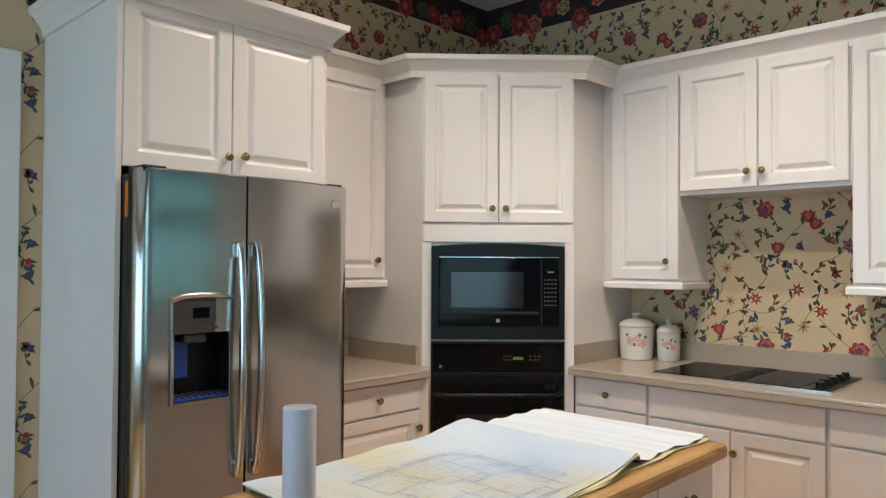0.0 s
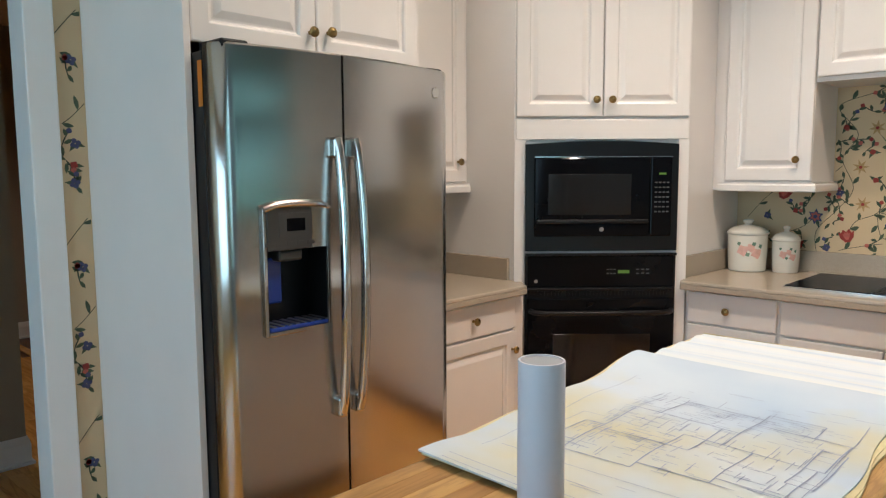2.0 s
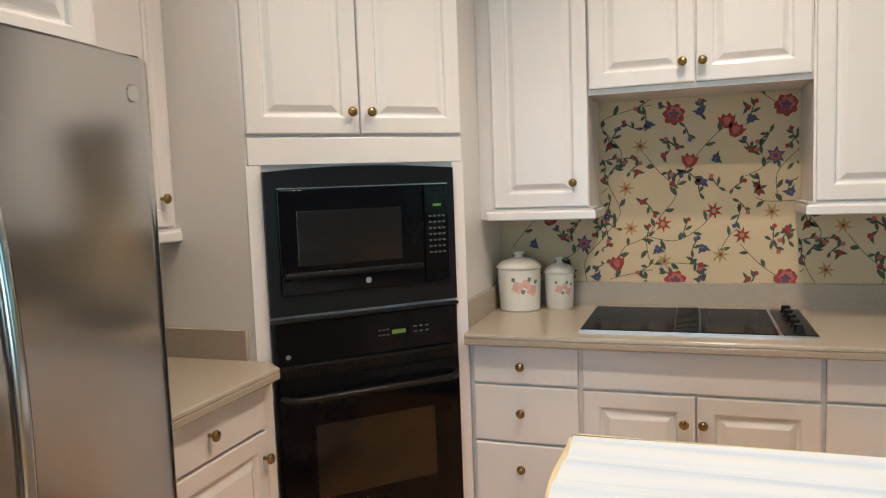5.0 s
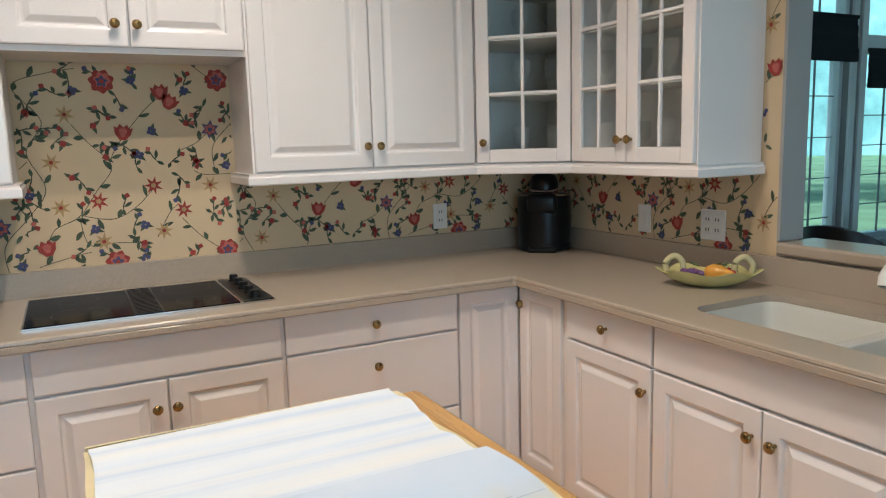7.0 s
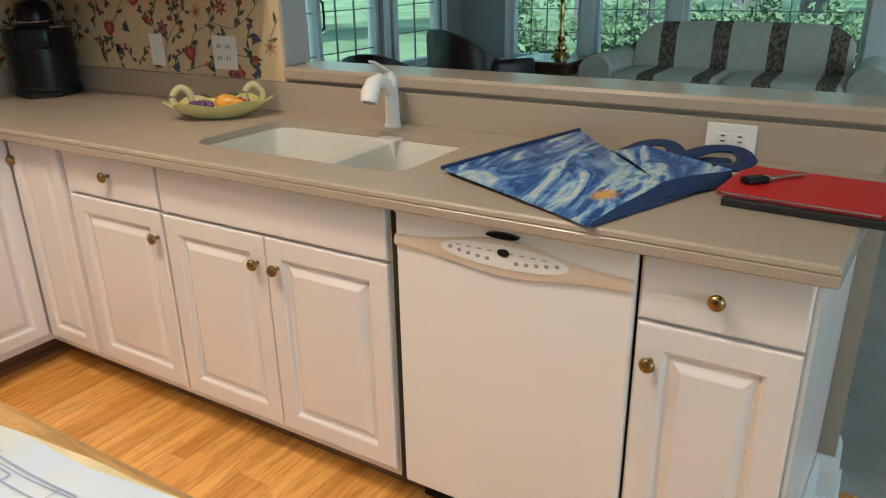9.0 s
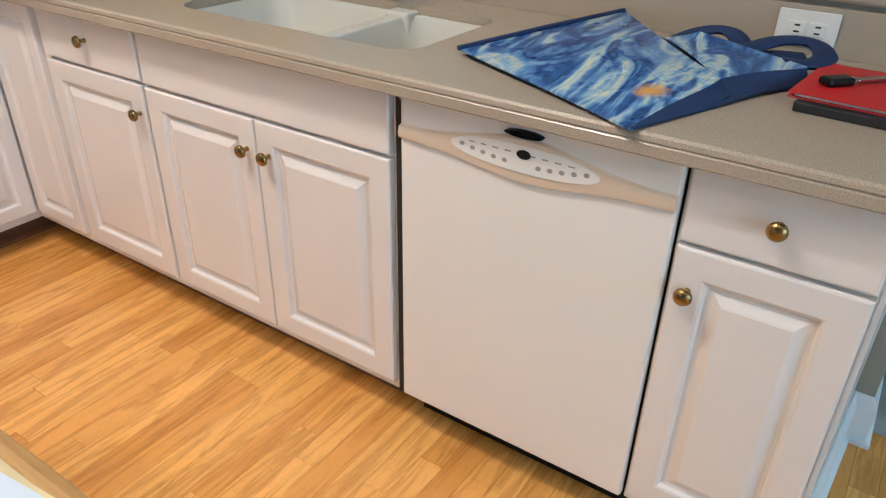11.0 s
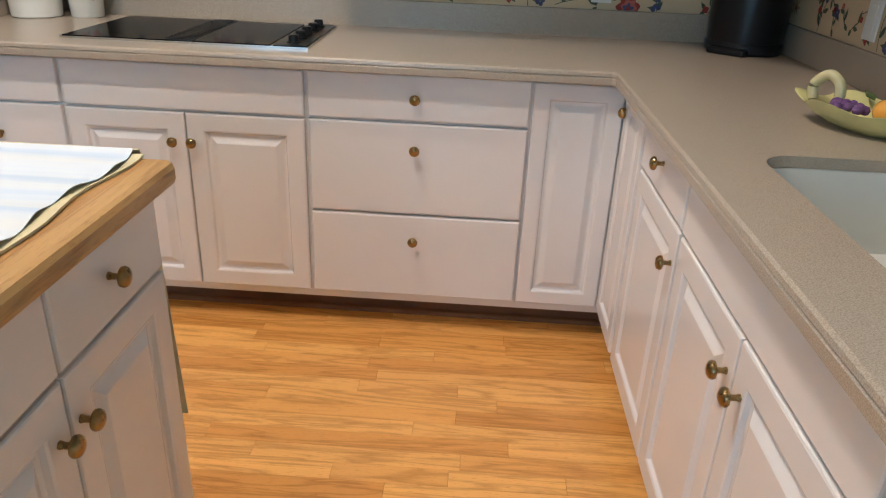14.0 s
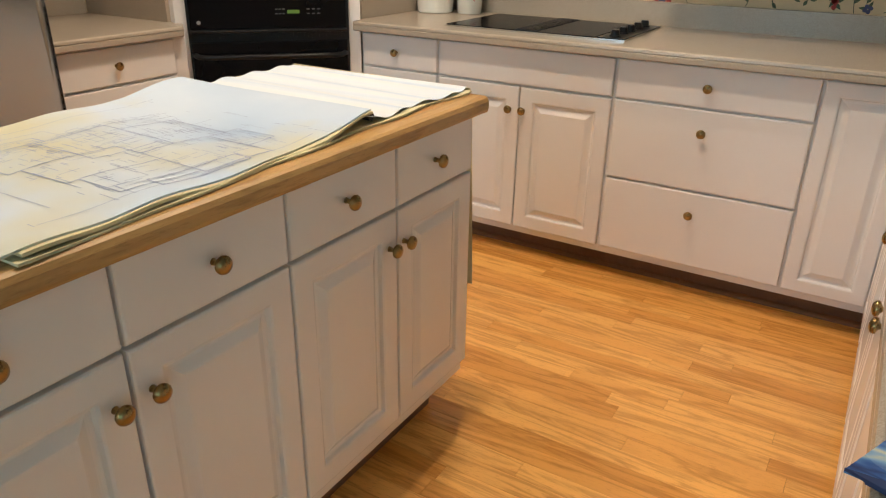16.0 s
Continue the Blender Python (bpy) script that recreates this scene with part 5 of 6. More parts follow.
INK = plain("blue_drawing_ink", (0.30, 0.36, 0.52), 0.7, bump=0)
SOUTH, FOLD, NORTH = 1.022, 1.815, 2.212


def paper_z(u, y):
    """Height of the top sheet: flat with cockles, rising to a ridge at the fold."""
    s = max(0.0, 1 - abs(y - 1.79) / 0.16)
    return 0.0135 + 0.024 * s * s * (3 - 2 * s) * (0.75 + 0.35 * (1 - u)) + 0.0035 * math.sin(9 * y + 4 * u) + 0.002 * math.sin(31 * y)


def west(y, k=0.0):
    return -1.383 - 0.042 * (y - 1.02) / 1.2 + 0.004 * math.sin(17 * y + k)


def east(y, k=0.0):
    return -0.795 - 0.050 * min(1, max(0, (y - 1.02) / 0.85)) + 0.006 * math.sin(23 * y + k) * (y - 0.8)


def sheet(y0, y1, n, height, thick, k=0.0, widen=0.0):
    bm = bmesh.new()
    m_ = 26
    rows = []
    for i in range(n + 1):
        y = y0 + (y1 - y0) * i / n
        rows.append([bm.verts.new((west(y, k) - widen + (east(y, k) - west(y, k) + 2 * widen) * j / m_, y, 0.9155 + height(j / m_, y))) for j in range(m_ + 1)])
    for a, b in zip(rows, rows[1:]):
        for j in range(m_):
            bm.faces.new((a[j], a[j + 1], b[j + 1], b[j]))
    bmesh.ops.recalc_face_normals(bm, faces=bm.faces)
    if sum(f.normal.z for f in bm.faces) < 0:
        bmesh.ops.reverse_faces(bm, faces=bm.faces)
    ret = bmesh.ops.extrude_face_region(bm, geom=bm.faces[:])
    bmesh.ops.translate(bm, verts=[g for g in ret["geom"] if isinstance(g, bmesh.types.BMVert)], vec=(0, 0, -thick))
    bmesh.ops.recalc_face_normals(bm, faces=bm.faces)
    return bm


bp = thing("building_plans", pose(0, 0, 0), "stack of aged blue-line house plans spread over the island", "drawings")
part("lower_sheet", sheet(SOUTH + 0.012, NORTH, 40, lambda u, y: 0.0045 + 0.0005 * math.sin(20 * y), 0.004, 2.0, 0.010), OLDPAPER, bp, "yellowed lower sheets", smooth=True)
part("middle_sheet", sheet(SOUTH + 0.022, FOLD, 40, lambda u, y: paper_z(u, y) - 0.0035, 0.005, 1.0, 0.007), OLDPAPER, bp, "yellowed sheet edges", smooth=True)
part("top_sheet", sheet(SOUTH, FOLD, 60, paper_z, 0.0034, 0.0), PAPER, bp, "yellowing top sheet with a floor plan, blue daylight tinted in", smooth=True)
part("back_sheet", sheet(FOLD - 0.03, NORTH + 0.004, 30, lambda u, y: 0.010 + 0.020 * max(0, 1 - (y - FOLD + 0.03) / 0.07) ** 2 + 0.0034 * math.sin(62 * y + 1.5 * u), 0.001, 3.0, 0.0), WHITEPAPER, bp, "white rippled sheet with bluish daylight painted into its stripes", smooth=True)
bm = bmesh.new()
rows = []
for i in range(13):
    a = i / 12
    y = NORTH + 0.004 + 0.016 * math.sin(min(1, a * 4) * math.pi / 2) + 0.010 * a
    z = 0.9255 - (0.012 * (1 - math.cos(min(1, a * 4) * math.pi / 2)) + max(0, a - 0.1) * 0.60)
    rows.append([bm.verts.new((west(NORTH, 3) - 0.004 + (east(NORTH, 3) - west(NORTH, 3) + 0.008 + 0.02 * a) * j / 20, y + 0.008 * math.sin(j * 0.9) * a, z)) for j in range(21)])
for a, b in zip(rows, rows[1:]):
    for j in range(20):
        bm.faces.new((a[j], b[j], b[j + 1], a[j + 1]))
ret = bmesh.ops.extrude_face_region(bm, geom=bm.faces[:])
bmesh.ops.translate(bm, verts=[g for g in ret["geom"] if isinstance(g, bmesh.types.BMVert)], vec=(0, 0.0015, 0))
bmesh.ops.recalc_face_normals(bm, faces=bm.faces)
part("hanging_sheet", bm, OLDPAPER, bp, "yellowed sheet hanging over the island end", smooth=True)
# Dark plug in place of the shaded hollow under the curl.
part("curl_shade", tube([(-0.842, FOLD - 0.004, 0.934), (-0.875, FOLD - 0.004, 0.935)], 0.009, 12), GAPSHADE, bp, "dark plug painted as the shaded hollow of the curled sheet")


def ink_lines(segments, width, lift=0.0012):
    bm = bmesh.new()
    for (x0, y0), (x1, y1) in segments:
        n = max(1, int(math.hypot(x1 - x0, y1 - y0) / 0.03))
        d = Vector((x1 - x0, y1 - y0)).normalized()
        s = Vector((-d.y, d.x)) * width / 2
        prev = None
        for k in range(n + 1):
            x, y = x0 + (x1 - x0) * k / n, y0 + (y1 - y0) * k / n
            u = (x - west(y)) / (east(y) - west(y))
            z = 0.9155 + paper_z(u, y) + lift
            cur = (bm.verts.new((x + s.x, y + s.y, z)), bm.verts.new((x - s.x, y - s.y, z)))
            if prev:
                bm.faces.new((prev[0], prev[1], cur[1], cur[0]))
            prev = cur
    return bm


def room(x, y, w, h):
    return [((x, y), (x + w, y)), ((x + w, y), (x + w, y + h)), ((x + w, y + h), (x, y + h)), ((x, y + h), (x, y))]


rnd = random.Random(7)
heavy = []
for x, y, w, h in ((-1.22, 1.20, 0.13, 0.12), (-1.22, 1.32, 0.17, 0.14), (-1.09, 1.22, 0.12, 0.17), (-1.02, 1.39, 0.16, 0.15), (-0.97, 1.24, 0.10, 0.15), (-1.17, 1.46, 0.15, 0.12), (-1.02, 1.54, 0.10, 0.07), (-1.26, 1.24, 0.04, 0.10), (-0.89, 1.30, 0.04, 0.18)):
    heavy += room(x, y, w, h)
tagged(part("plan_drawing", ink_lines(heavy, 0.0023), INK, bp, "blue-grey printed wall lines"), kind="stuff")
thin = []
for k in range(320):
    x, y = rnd.uniform(-1.25, -0.88), rnd.uniform(1.20, 1.60)
    l = rnd.uniform(0.008, 0.05)
    thin.append(((x, y), (x + l, y)) if rnd.random() < 0.55 else ((x, y), (x, y + l)))
for k in range(26):
    x, y = rnd.uniform(-1.33, -0.86), rnd.choice((1.06, 1.09, 1.13, 1.64, 1.67)) + rnd.uniform(-0.006, 0.006)
    thin.append(((x, y), (x + rnd.uniform(0.01, 0.06), y)))
thin += [((-1.33, 1.12), (-1.33, 1.66)), ((-1.31, 1.15), (-0.9, 1.15)), ((-0.85, 1.1), (-0.86, 1.65)), ((-1.34, 1.03), (-0.85, 1.03)), ((-1.34, 1.05), (-0.85, 1.05)), ((-1.29, 1.2), (-1.22, 1.2)), ((-1.29, 1.2), (-1.29, 1.38)), ((-1.29, 1.38), (-1.22, 1.38))]
tagged(part("plan_linework", ink_lines(thin, 0.0013), INK, bp, "fine blue-grey printed lines"), kind="stuff")

tu = thing("mailing_tube", pose(-1.093, 0.967, 0.9148, 0, 0, 0), "white cardboard tube standing upright on the island", "tube")
TUBEWHITE = plain("white_tube_card", (0.60, 0.61, 0.69), 0.55, vary=0.04, scale=14)
part("tube_wall", lathe([(0.030, 0.0), (0.0315, 0.002), (0.0315, 0.232), (0.031, 0.2335), (0.0285, 0.2335), (0.028, 0.232), (0.028, 0.004), (0.0, 0.003)], 32), TUBEWHITE, tu, smooth=True)
# Grey sleeve paints in the shade down inside the tube.
part("inner_shade", lathe([(0.0278, 0.01), (0.0274, 0.220), (0.0278, 0.2315)], 32), plain("grey_tube_shade", (0.34, 0.36, 0.40), 0.7), tu, "grey sleeve painted as the shade inside the tube")

# ---- windows and doors ----
FRAME = plain("white_window_frame", (0.72, 0.74, 0.76), 0.4, vary=0.03)
# Bars are darkened in colour to look backlit by the outdoors.
MUNTIN = plain("backlit_glazing_bar", (0.22, 0.24, 0.26), 0.5)
SHADECLOTH = plain("black_roman_shade_cloth", (0.012, 0.013, 0.018), 0.9, vary=0.25, scale=9, fine=200, bump=0.3)
PANE = Mat("window_glass", (0.93, 0.97, 0.97), 0.01)
PANE.b.inputs["Transmission Weight"].default_value = 1.0
PANE.b.inputs["IOR"].default_value = 1.05


def window(name, m, w, z0, z1, cols, step, transom=None, label="", category="window"):
    """Casement seen from inside: local x along the wall, -y into the room."""
    t = thing(name, m, label, category, "", "structure")
    s = 0.045
    fr_ = part("window_frame", box(0, w, 0.0, 0.08, z0, z1), FRAME, t)
    bm = bmesh.new()
    levels = [(z0, z1)] if transom is None else [(z0, transom - 0.03), (transom + 0.03, z1)]
    add_box(bm, 0, s, 0.0, 0.09, z0, z1)
    add_box(bm, w - s, w, 0.0, 0.09, z0, z1)
    for a, b in levels:
        add_box(bm, s, w - s, 0.002, 0.088, a, a + s)
        add_box(bm, s, w - s, 0.002, 0.088, b - s, b)
    if transom is not None:
        add_box(bm, s, w - s, -0.004, 0.092, transom - 0.03, transom + 0.03)
    bm.to_mesh(fr_.data)
    bm.free()
    for a, b in levels:
        p = part("pane", box(s, w - s, 0.042, 0.046, a + s, b - s), PANE, t, "clear window pane")
        p.visible_shadow = False
        for k in range(1, cols):
            x = s + (w - 2 * s) * k / cols
            part("glazing_bar", box(x - 0.0042, x + 0.0042, 0.036, 0.052, a + s, b - s), MUNTIN, t)
        n = max(1, round((b - a - 2 * s) / step))
        for k in range(1, n):
            z = a + s + (b - a - 2 * s) * k / n
            part("glazing_bar", box(s, w - s, 0.0365, 0.0515, z - 0.0042, z + 0.0042), MUNTIN, t)
    return t


def casing(name, m, w, z0, z1, sill=True):
    bm = bmesh.new()
    for a in ((-0.075, 0.0, z0 - 0.02, z1 + 0.09), (w, w + 0.075, z0 - 0.02, z1 + 0.09), (0, w, z1, z1 + 0.09)):
        add_box(bm, a[0], a[1], -0.022, 0.0, a[2], a[3], 0.004, 1)
    if sill:
        add_box(bm, -0.09, w + 0.09, -0.07, 0.02, z0 - 0.03, z0, 0.006, 1)
        add_box(bm, -0.075, w + 0.075, -0.02, 0.0, z0 - 0.11, z0 - 0.03, 0.004, 1)
    return tagged(link(name, bm, TRIM, m=m), "white painted window casing", "trim", kind="structure")


def roman_shade(m, w, z0, z1):
    t = thing("roman_shade", m, "black fabric roman shade drawn up in folds", "shade", "roman shades")
    part("head_rail", box(0, w, -0.05, -0.02, z1 - 0.03, z1, 0.004), SHADECLOTH, t)
    n = 4
    for k in range(n):
        a = z0 + (z1 - z0) * k / n
        b = z0 + (z1 - z0) * (k + 1) / n + 0.015
        part("fold", box(0.004 * (k % 2), w - 0.004 * (k % 2), -0.062 + 0.006 * k, -0.026, a, min(b, z1 - 0.005), 0.011, 2), SHADECLOTH, t)
    return t


EWIN = [(4.06, 3.31), (3.19, 2.50), (2.38, 0.95), (0.83, 0.15)]
for k, (ya, yb) in enumerate(EWIN):
    m = pose(LX + 0.02, ya, 0, 0, 0, -90)
    window(f"window_{k + 1}", m, ya - yb, 0.52, 2.60, 4 if ya - yb < 1 else 5, 0.23, 2.14, "white multi-pane window with a transom above a dark shade")
    roman_shade(pose(LX, ya, 0, 0, 0, -90), ya - yb, 1.74, 2.10)
bm = bmesh.new()
for a, b in ((4.10, 4.06), (3.31, 3.19), (2.50, 2.38), (0.95, 0.83), (0.15, -0.1)):
    add_box(bm, LX - 0.02, LX + 0.13, b, a, 0.50, 2.62)
add_box(bm, LX - 0.02, LX + 0.13, -0.1, 4.10, 2.601, 2.66)
add_box(bm, LX - 0.06, LX + 0.13, -0.1, 4.16, 0.48, 0.519, 0.006, 1)
tagged(link("window_mullions", bm, TRIM), "white painted posts and sill of the window bank", "trim", kind="structure")
m = pose(4.47, LY + 0.02, 0)
window("window_5", m, 0.78, 0.52, 2.60, 2, 0.25, 2.14, "white multi-pane window beside the patio door")
casing("trim", pose(4.47, LY, 0), 0.78, 0.52, 2.60)
roman_shade(pose(4.47, LY, 0), 0.78, 1.78, 2.10)
pd = window("door_1", pose(2.60, LY + 0.02, 0), 0.86, 0.02, 2.10, 3, 0.36, None, "white sliding patio door with a glazing grid", "door")
pe = window("door_2", pose(3.44, LY + 0.05, 0), 0.83, 0.02, 2.10, 3, 0.36, None, "white sliding patio door leaf with a black pull handle", "door")
part("door_handle", tube([(0.03, -0.005, 0.92), (0.03, -0.05, 0.94), (0.03, -0.055, 1.04), (0.03, -0.05, 1.14), (0.03, -0.005, 1.16)], 0.011, 8), BLACKPLASTIC, pe, "black pull handle", smooth=True)
window("window_6", pose(2.60, LY + 0.02, 0), 1.67, 2.14, 2.60, 6, 0.3, None, "white transom window over the patio door")
casing("trim", pose(2.60, LY, 0), 1.67, 0.0, 2.60, False)
roman_shade(pose(2.60, LY - 0.02, 0), 1.67, 1.98, 2.34)
# Unseen living room window, added to go with the fill lamp there.
window("window_8", pose(4.85, YS - 0.02, 0, 0, 0, 180), 3.1, 0.5, 2.5, 6, 0.3, None, "unseen white window added behind the living room fill lamp")
window("window_7", pose(-0.2, YS - 0.02, 0, 0, 0, 180), 2.8, 0.55, 2.45, 6, 0.3, None, "wide white window behind the walker")
bm = bmesh.new()
add_box(bm, XW - 0.14, XW, 0.965, 1.0495, 0.0, 2.15, 0.002, 1)
add_box(bm, XW, XW + 0.022, 0.958, 1.048, 0.0, 2.24, 0.005, 2)
add_box(bm, XW, XW + 0.022, -0.1, 0.958, 2.15, 2.24, 0.005, 2)
tagged(link("door_casing", bm, TRIM), "white painted casing of the hall opening", "trim", kind="structure")


# ---- baseboards ----
BASE = [(0.0, 0.0), (0.028, 0.0), (0.028, 0.012), (0.016, 0.016), (0.016, 0.10), (0.010, 0.125), (0.004, 0.138), (0.0, 0.138)]
QUARTER = [(0.0, 0.0), (0.018, 0.0), (0.017, 0.008), (0.012, 0.014), (0.0, 0.018)]
for path in ([(-4.33, -0.6), (-4.33, 1.235), (-4.45, 1.235)], [(-7.33, -1.5), (-7.33, 3.6)], [(0.20, 0.770), (XE, 0.733), (XE, 0.69), (XE + 0.115, 0.69), (XE + 0.115, 2.52)], [(4.2, LY), (LX, LY), (LX, YS)]):
    if path[0][0] == 4.2:
        path = [(LX, LY), (LX, YS)][::-1]
    tagged(link("baseboard", sweep(path, BASE), TRIM), "white painted stepped baseboard", "baseboard", kind="structure")
SHOE = plain("stained_oak_shoe_moulding", (0.22, 0.10, 0.04), 0.45, vary=0.2)
tagged(link("shoe_moulding", sweep([(-1.968, FN + 0.10), (FE + 0.10, FN + 0.10), (FE + 0.10, 0.78)], QUARTER), SHOE), "brown stained shoe moulding along the toe kick", "trim", kind="structure")

# ---- living room ----
SOFA = Mat("striped_sofa_fabric", (0.45, 0.43, 0.38), 0.9)
_tc = SOFA.n.new("ShaderNodeTexCoord")
_sp = SOFA.n.new("ShaderNodeSeparateXYZ")
SOFA.l.new(_tc.outputs["Object"], _sp.inputs[0])
_f = SOFA.math("FRACT", SOFA.math("ADD", SOFA.math("DIVIDE", _sp.outputs["X"], 0.43), 20.15))
_st = SOFA.math("MULTIPLY", SOFA.math("GREATER_THAN", _f, 0.69), 1.0)
_pt = SOFA.ramp(SOFA.noise(55, 2, (1, 1, 0.6)), [(0.42, (0.10, 0.065, 0.04)), (0.6, (0.27, 0.21, 0.15))])
SOFA.base(SOFA.mix(_st, SOFA.ramp(SOFA.noise(40, 3), [(0.3, (0.60, 0.56, 0.48)), (0.7, (0.70, 0.66, 0.58))]), _pt)).bump(SOFA.noise(250), 0.3, 0.002)
SOFAARM = plain("cream_sofa_arm_fabric", (0.64, 0.60, 0.52), 0.9, vary=0.18, scale=14, fine=180, bump=0.3)
DARKWOOD = wood("dark_table_wood", (0.05, 0.02, 0.01), (0.12, 0.05, 0.025), 0.25, "y")
LEATHER = plain("dark_brown_leather", (0.035, 0.014, 0.012), 0.35, vary=0.35, scale=7, fine=120, bump=0.3)
LAMPSHADE = plain("cream_lamp_shade", (0.55, 0.52, 0.46), 0.9, vary=0.06, fine=200, bump=0.2)
POLBRASS = plain("polished_brass", (0.60, 0.42, 0.17), 0.2, 1.0, vary=0.15, bump=0)

so = thing("sofa", pose(5.10, 1.84, 0.006, 0, 0, -90), "cream and brown striped roll-arm sofa before the windows", "sofa")
part("base", box(-1.02, 1.02, -0.36, 0.38, 0.06, 0.30, 0.03), SOFA, so)
for x0, x1 in ((-0.86, -0.004), (0.004, 0.86)):
    part("seat_cushion", box(x0, x1, -0.44, 0.20, 0.33, 0.555, 0.07, 4), SOFA, so, smooth=True)
bm = bmesh.new()
rows = []
for i in range(25):
    u = -0.84 + 1.68 * i / 24
    e = 1 - max(0, (abs(u) - 0.64) / 0.20) ** 2 * 0.14
    arch = 0.89 * e + 0.025 * (1 - (u / 0.84) ** 2)
    sec = [(0.14, 0.30), (0.17, 0.50), (0.20, arch - 0.08), (0.235, arch - 0.015), (0.29, arch + 0.01), (0.36, arch - 0.02), (0.40, arch - 0.09), (0.40, 0.10)]
    rows.append([bm.verts.new((u, y, z)) for y, z in sec])
for a, b in zip(rows, rows[1:]):
    for k in range(7):
        bm.faces.new((a[k], b[k], b[k + 1], a[k + 1]))
bm.faces.new(rows[0])
bm.faces.new(list(reversed(rows[-1])))
bmesh.ops.recalc_face_normals(bm, faces=bm.faces)
part("backrest", bm, SOFA, so, smooth=True)
for s in (-1, 1):
    bm = bmesh.new()
    sec = [(0.86, 0.05), (0.86, 0.44)] + [(0.985 + 0.135 * math.cos(a), 0.55 + 0.135 * math.sin(a)) for a in (math.pi * (1.12 - 1.5 * k / 12) for k in range(13))] + [(1.06, 0.36), (1.06, 0.05)]
    rr = [[bm.verts.new((s * x, y, z)) for x, z in sec] for y in (-0.42, -0.405, 0.34, 0.36)]
    for a, b in zip(rr, rr[1:]):
        for k in range(len(sec)):
            bm.faces.new((a[k], a[(k + 1) % len(sec)], b[(k + 1) % len(sec)], b[k]))
    bm.faces.new(rr[0])
    bm.faces.new(rr[-1])
    bmesh.ops.recalc_face_normals(bm, faces=bm.faces)
    part("arm", bm, SOFAARM, so, smooth=True)
for x in (-0.95, 0.95):
    for y in (-0.32, 0.33):
        part("foot", lathe([(0.025, 0), (0.035, 0.06)], 12), DARKWOOD, so, m=pose(x, y, 0))

tb = thing("end_table", pose(4.86, 3.29, 0.006), "dark wood end table beside the sofa", "table")
part("tabletop", box(-0.30, 0.30, -0.28, 0.28, 0.598, 0.628, 0.008), DARKWOOD, tb)
part("apron", box(-0.26, 0.26, -0.24, 0.24, 0.51, 0.598), DARKWOOD, tb)
for x in (-0.25, 0.25):
    for y in (-0.23, 0.23):
        part("leg", tube([(x, y, 0.0), (x * 0.97, y * 0.97, 0.2), (x, y, 0.52)], [0.016, 0.022, 0.03], 8), DARKWOOD, tb)
lp = thing("table_lamp", pose(4.93, 3.223, 0.634), "brass candlestick table lamp with a cream drum shade, unlit", "lamp")
part("base", lathe([(0.085, 0), (0.085, 0.02), (0.06, 0.035), (0.045, 0.05), (0.06, 0.075), (0.055, 0.10), (0.025, 0.12)], 24), POLBRASS, lp, smooth=True)
part("stem", lathe([(0.022, 0.12), (0.035, 0.15), (0.030, 0.20), (0.015, 0.25), (0.022, 0.34), (0.026, 0.40), (0.014, 0.44), (0.024, 0.47), (0.010, 0.50), (0.010, 0.56)], 20), POLBRASS, lp, smooth=True)
part("shade", lathe([(0.166, 0.500), (0.154, 0.908), (0.150, 0.908), (0.162, 0.500)], 32), LAMPSHADE, lp, "cream fabric drum shade", smooth=True)
part("finial", lathe([(0.004, 0.86), (0.010, 0.92), (0.006, 0.935), (0.0, 0.945)], 10), POLBRASS, lp)


def leather_chair(m, label):
    c = thing("armchair", m, label, "chair", "leather chairs")
    part("seat", box(-0.27, 0.27, -0.30, 0.22, 0.28, 0.44, 0.05, 3), LEATHER, c, smooth=True)
    bm = bmesh.new()
    rows = []
    for i in range(17):
        a = math.pi * (-0.06 + 1.12 * i / 16)
        x, y = 0.33 * math.cos(a), 0.02 + 0.30 * math.sin(a)
        h = 0.60 + 0.20 * max(0, math.sin(a)) ** 0.8
        d = 0.82
        rows.append([bm.verts.new(p) for p in ((x, y, 0.25), (x * 1.02, y * 1.02, h - 0.04), (x * 0.99, y * 0.99, h), (x * 0.9, y * 0.9, h + 0.005), (x * d, y * d, h - 0.05), (x * d, y * d, 0.25))])
    for a, b in zip(rows, rows[1:]):
        for k in range(6):
            bm.faces.new((a[k], a[(k + 1) % 6], b[(k + 1) % 6], b[k]))
    bm.faces.new(rows[0])
    bm.faces.new(rows[-1])
    bmesh.ops.recalc_face_normals(bm, faces=bm.faces)
    part("backrest", bm, LEATHER, c, smooth=True)
    for s in (-1, 1):
        part("arm", box(s * 0.34 - 0.045, s * 0.34 + 0.045, -0.30, 0.05, 0.25, 0.60, 0.035, 3), LEATHER, c, smooth=True)
    for x in (-0.26, 0.26):
        for y in (-0.26, 0.2):
            part("leg", lathe([(0.016, 0), (0.026, 0.26)], 10), DARKWOOD, c, m=pose(x, y, 0))
    return c


leather_chair(pose(4.28, 3.74, 0.006, 0, 0, 62) @ Matrix.Scale(1.14, 4), "dark brown leather tub armchair with its back turned")
leather_chair(pose(3.42, 4.02, 0.006, 0, 0, 100), "dark brown leather tub armchair by the patio door")

# ---- outdoors ----
LAWN = plain("lawn_grass", (0.30, 0.42, 0.22), 0.9, vary=0.4, scale=0.5, fine=30, bump=0.6)
BARK = plain("grey_bark", (0.24, 0.22, 0.22), 0.95, vary=0.35, scale=5, fine=40, bump=0.8)
LEAF = Mat("shrub_leaves", (0.07, 0.14, 0.05), 0.6)
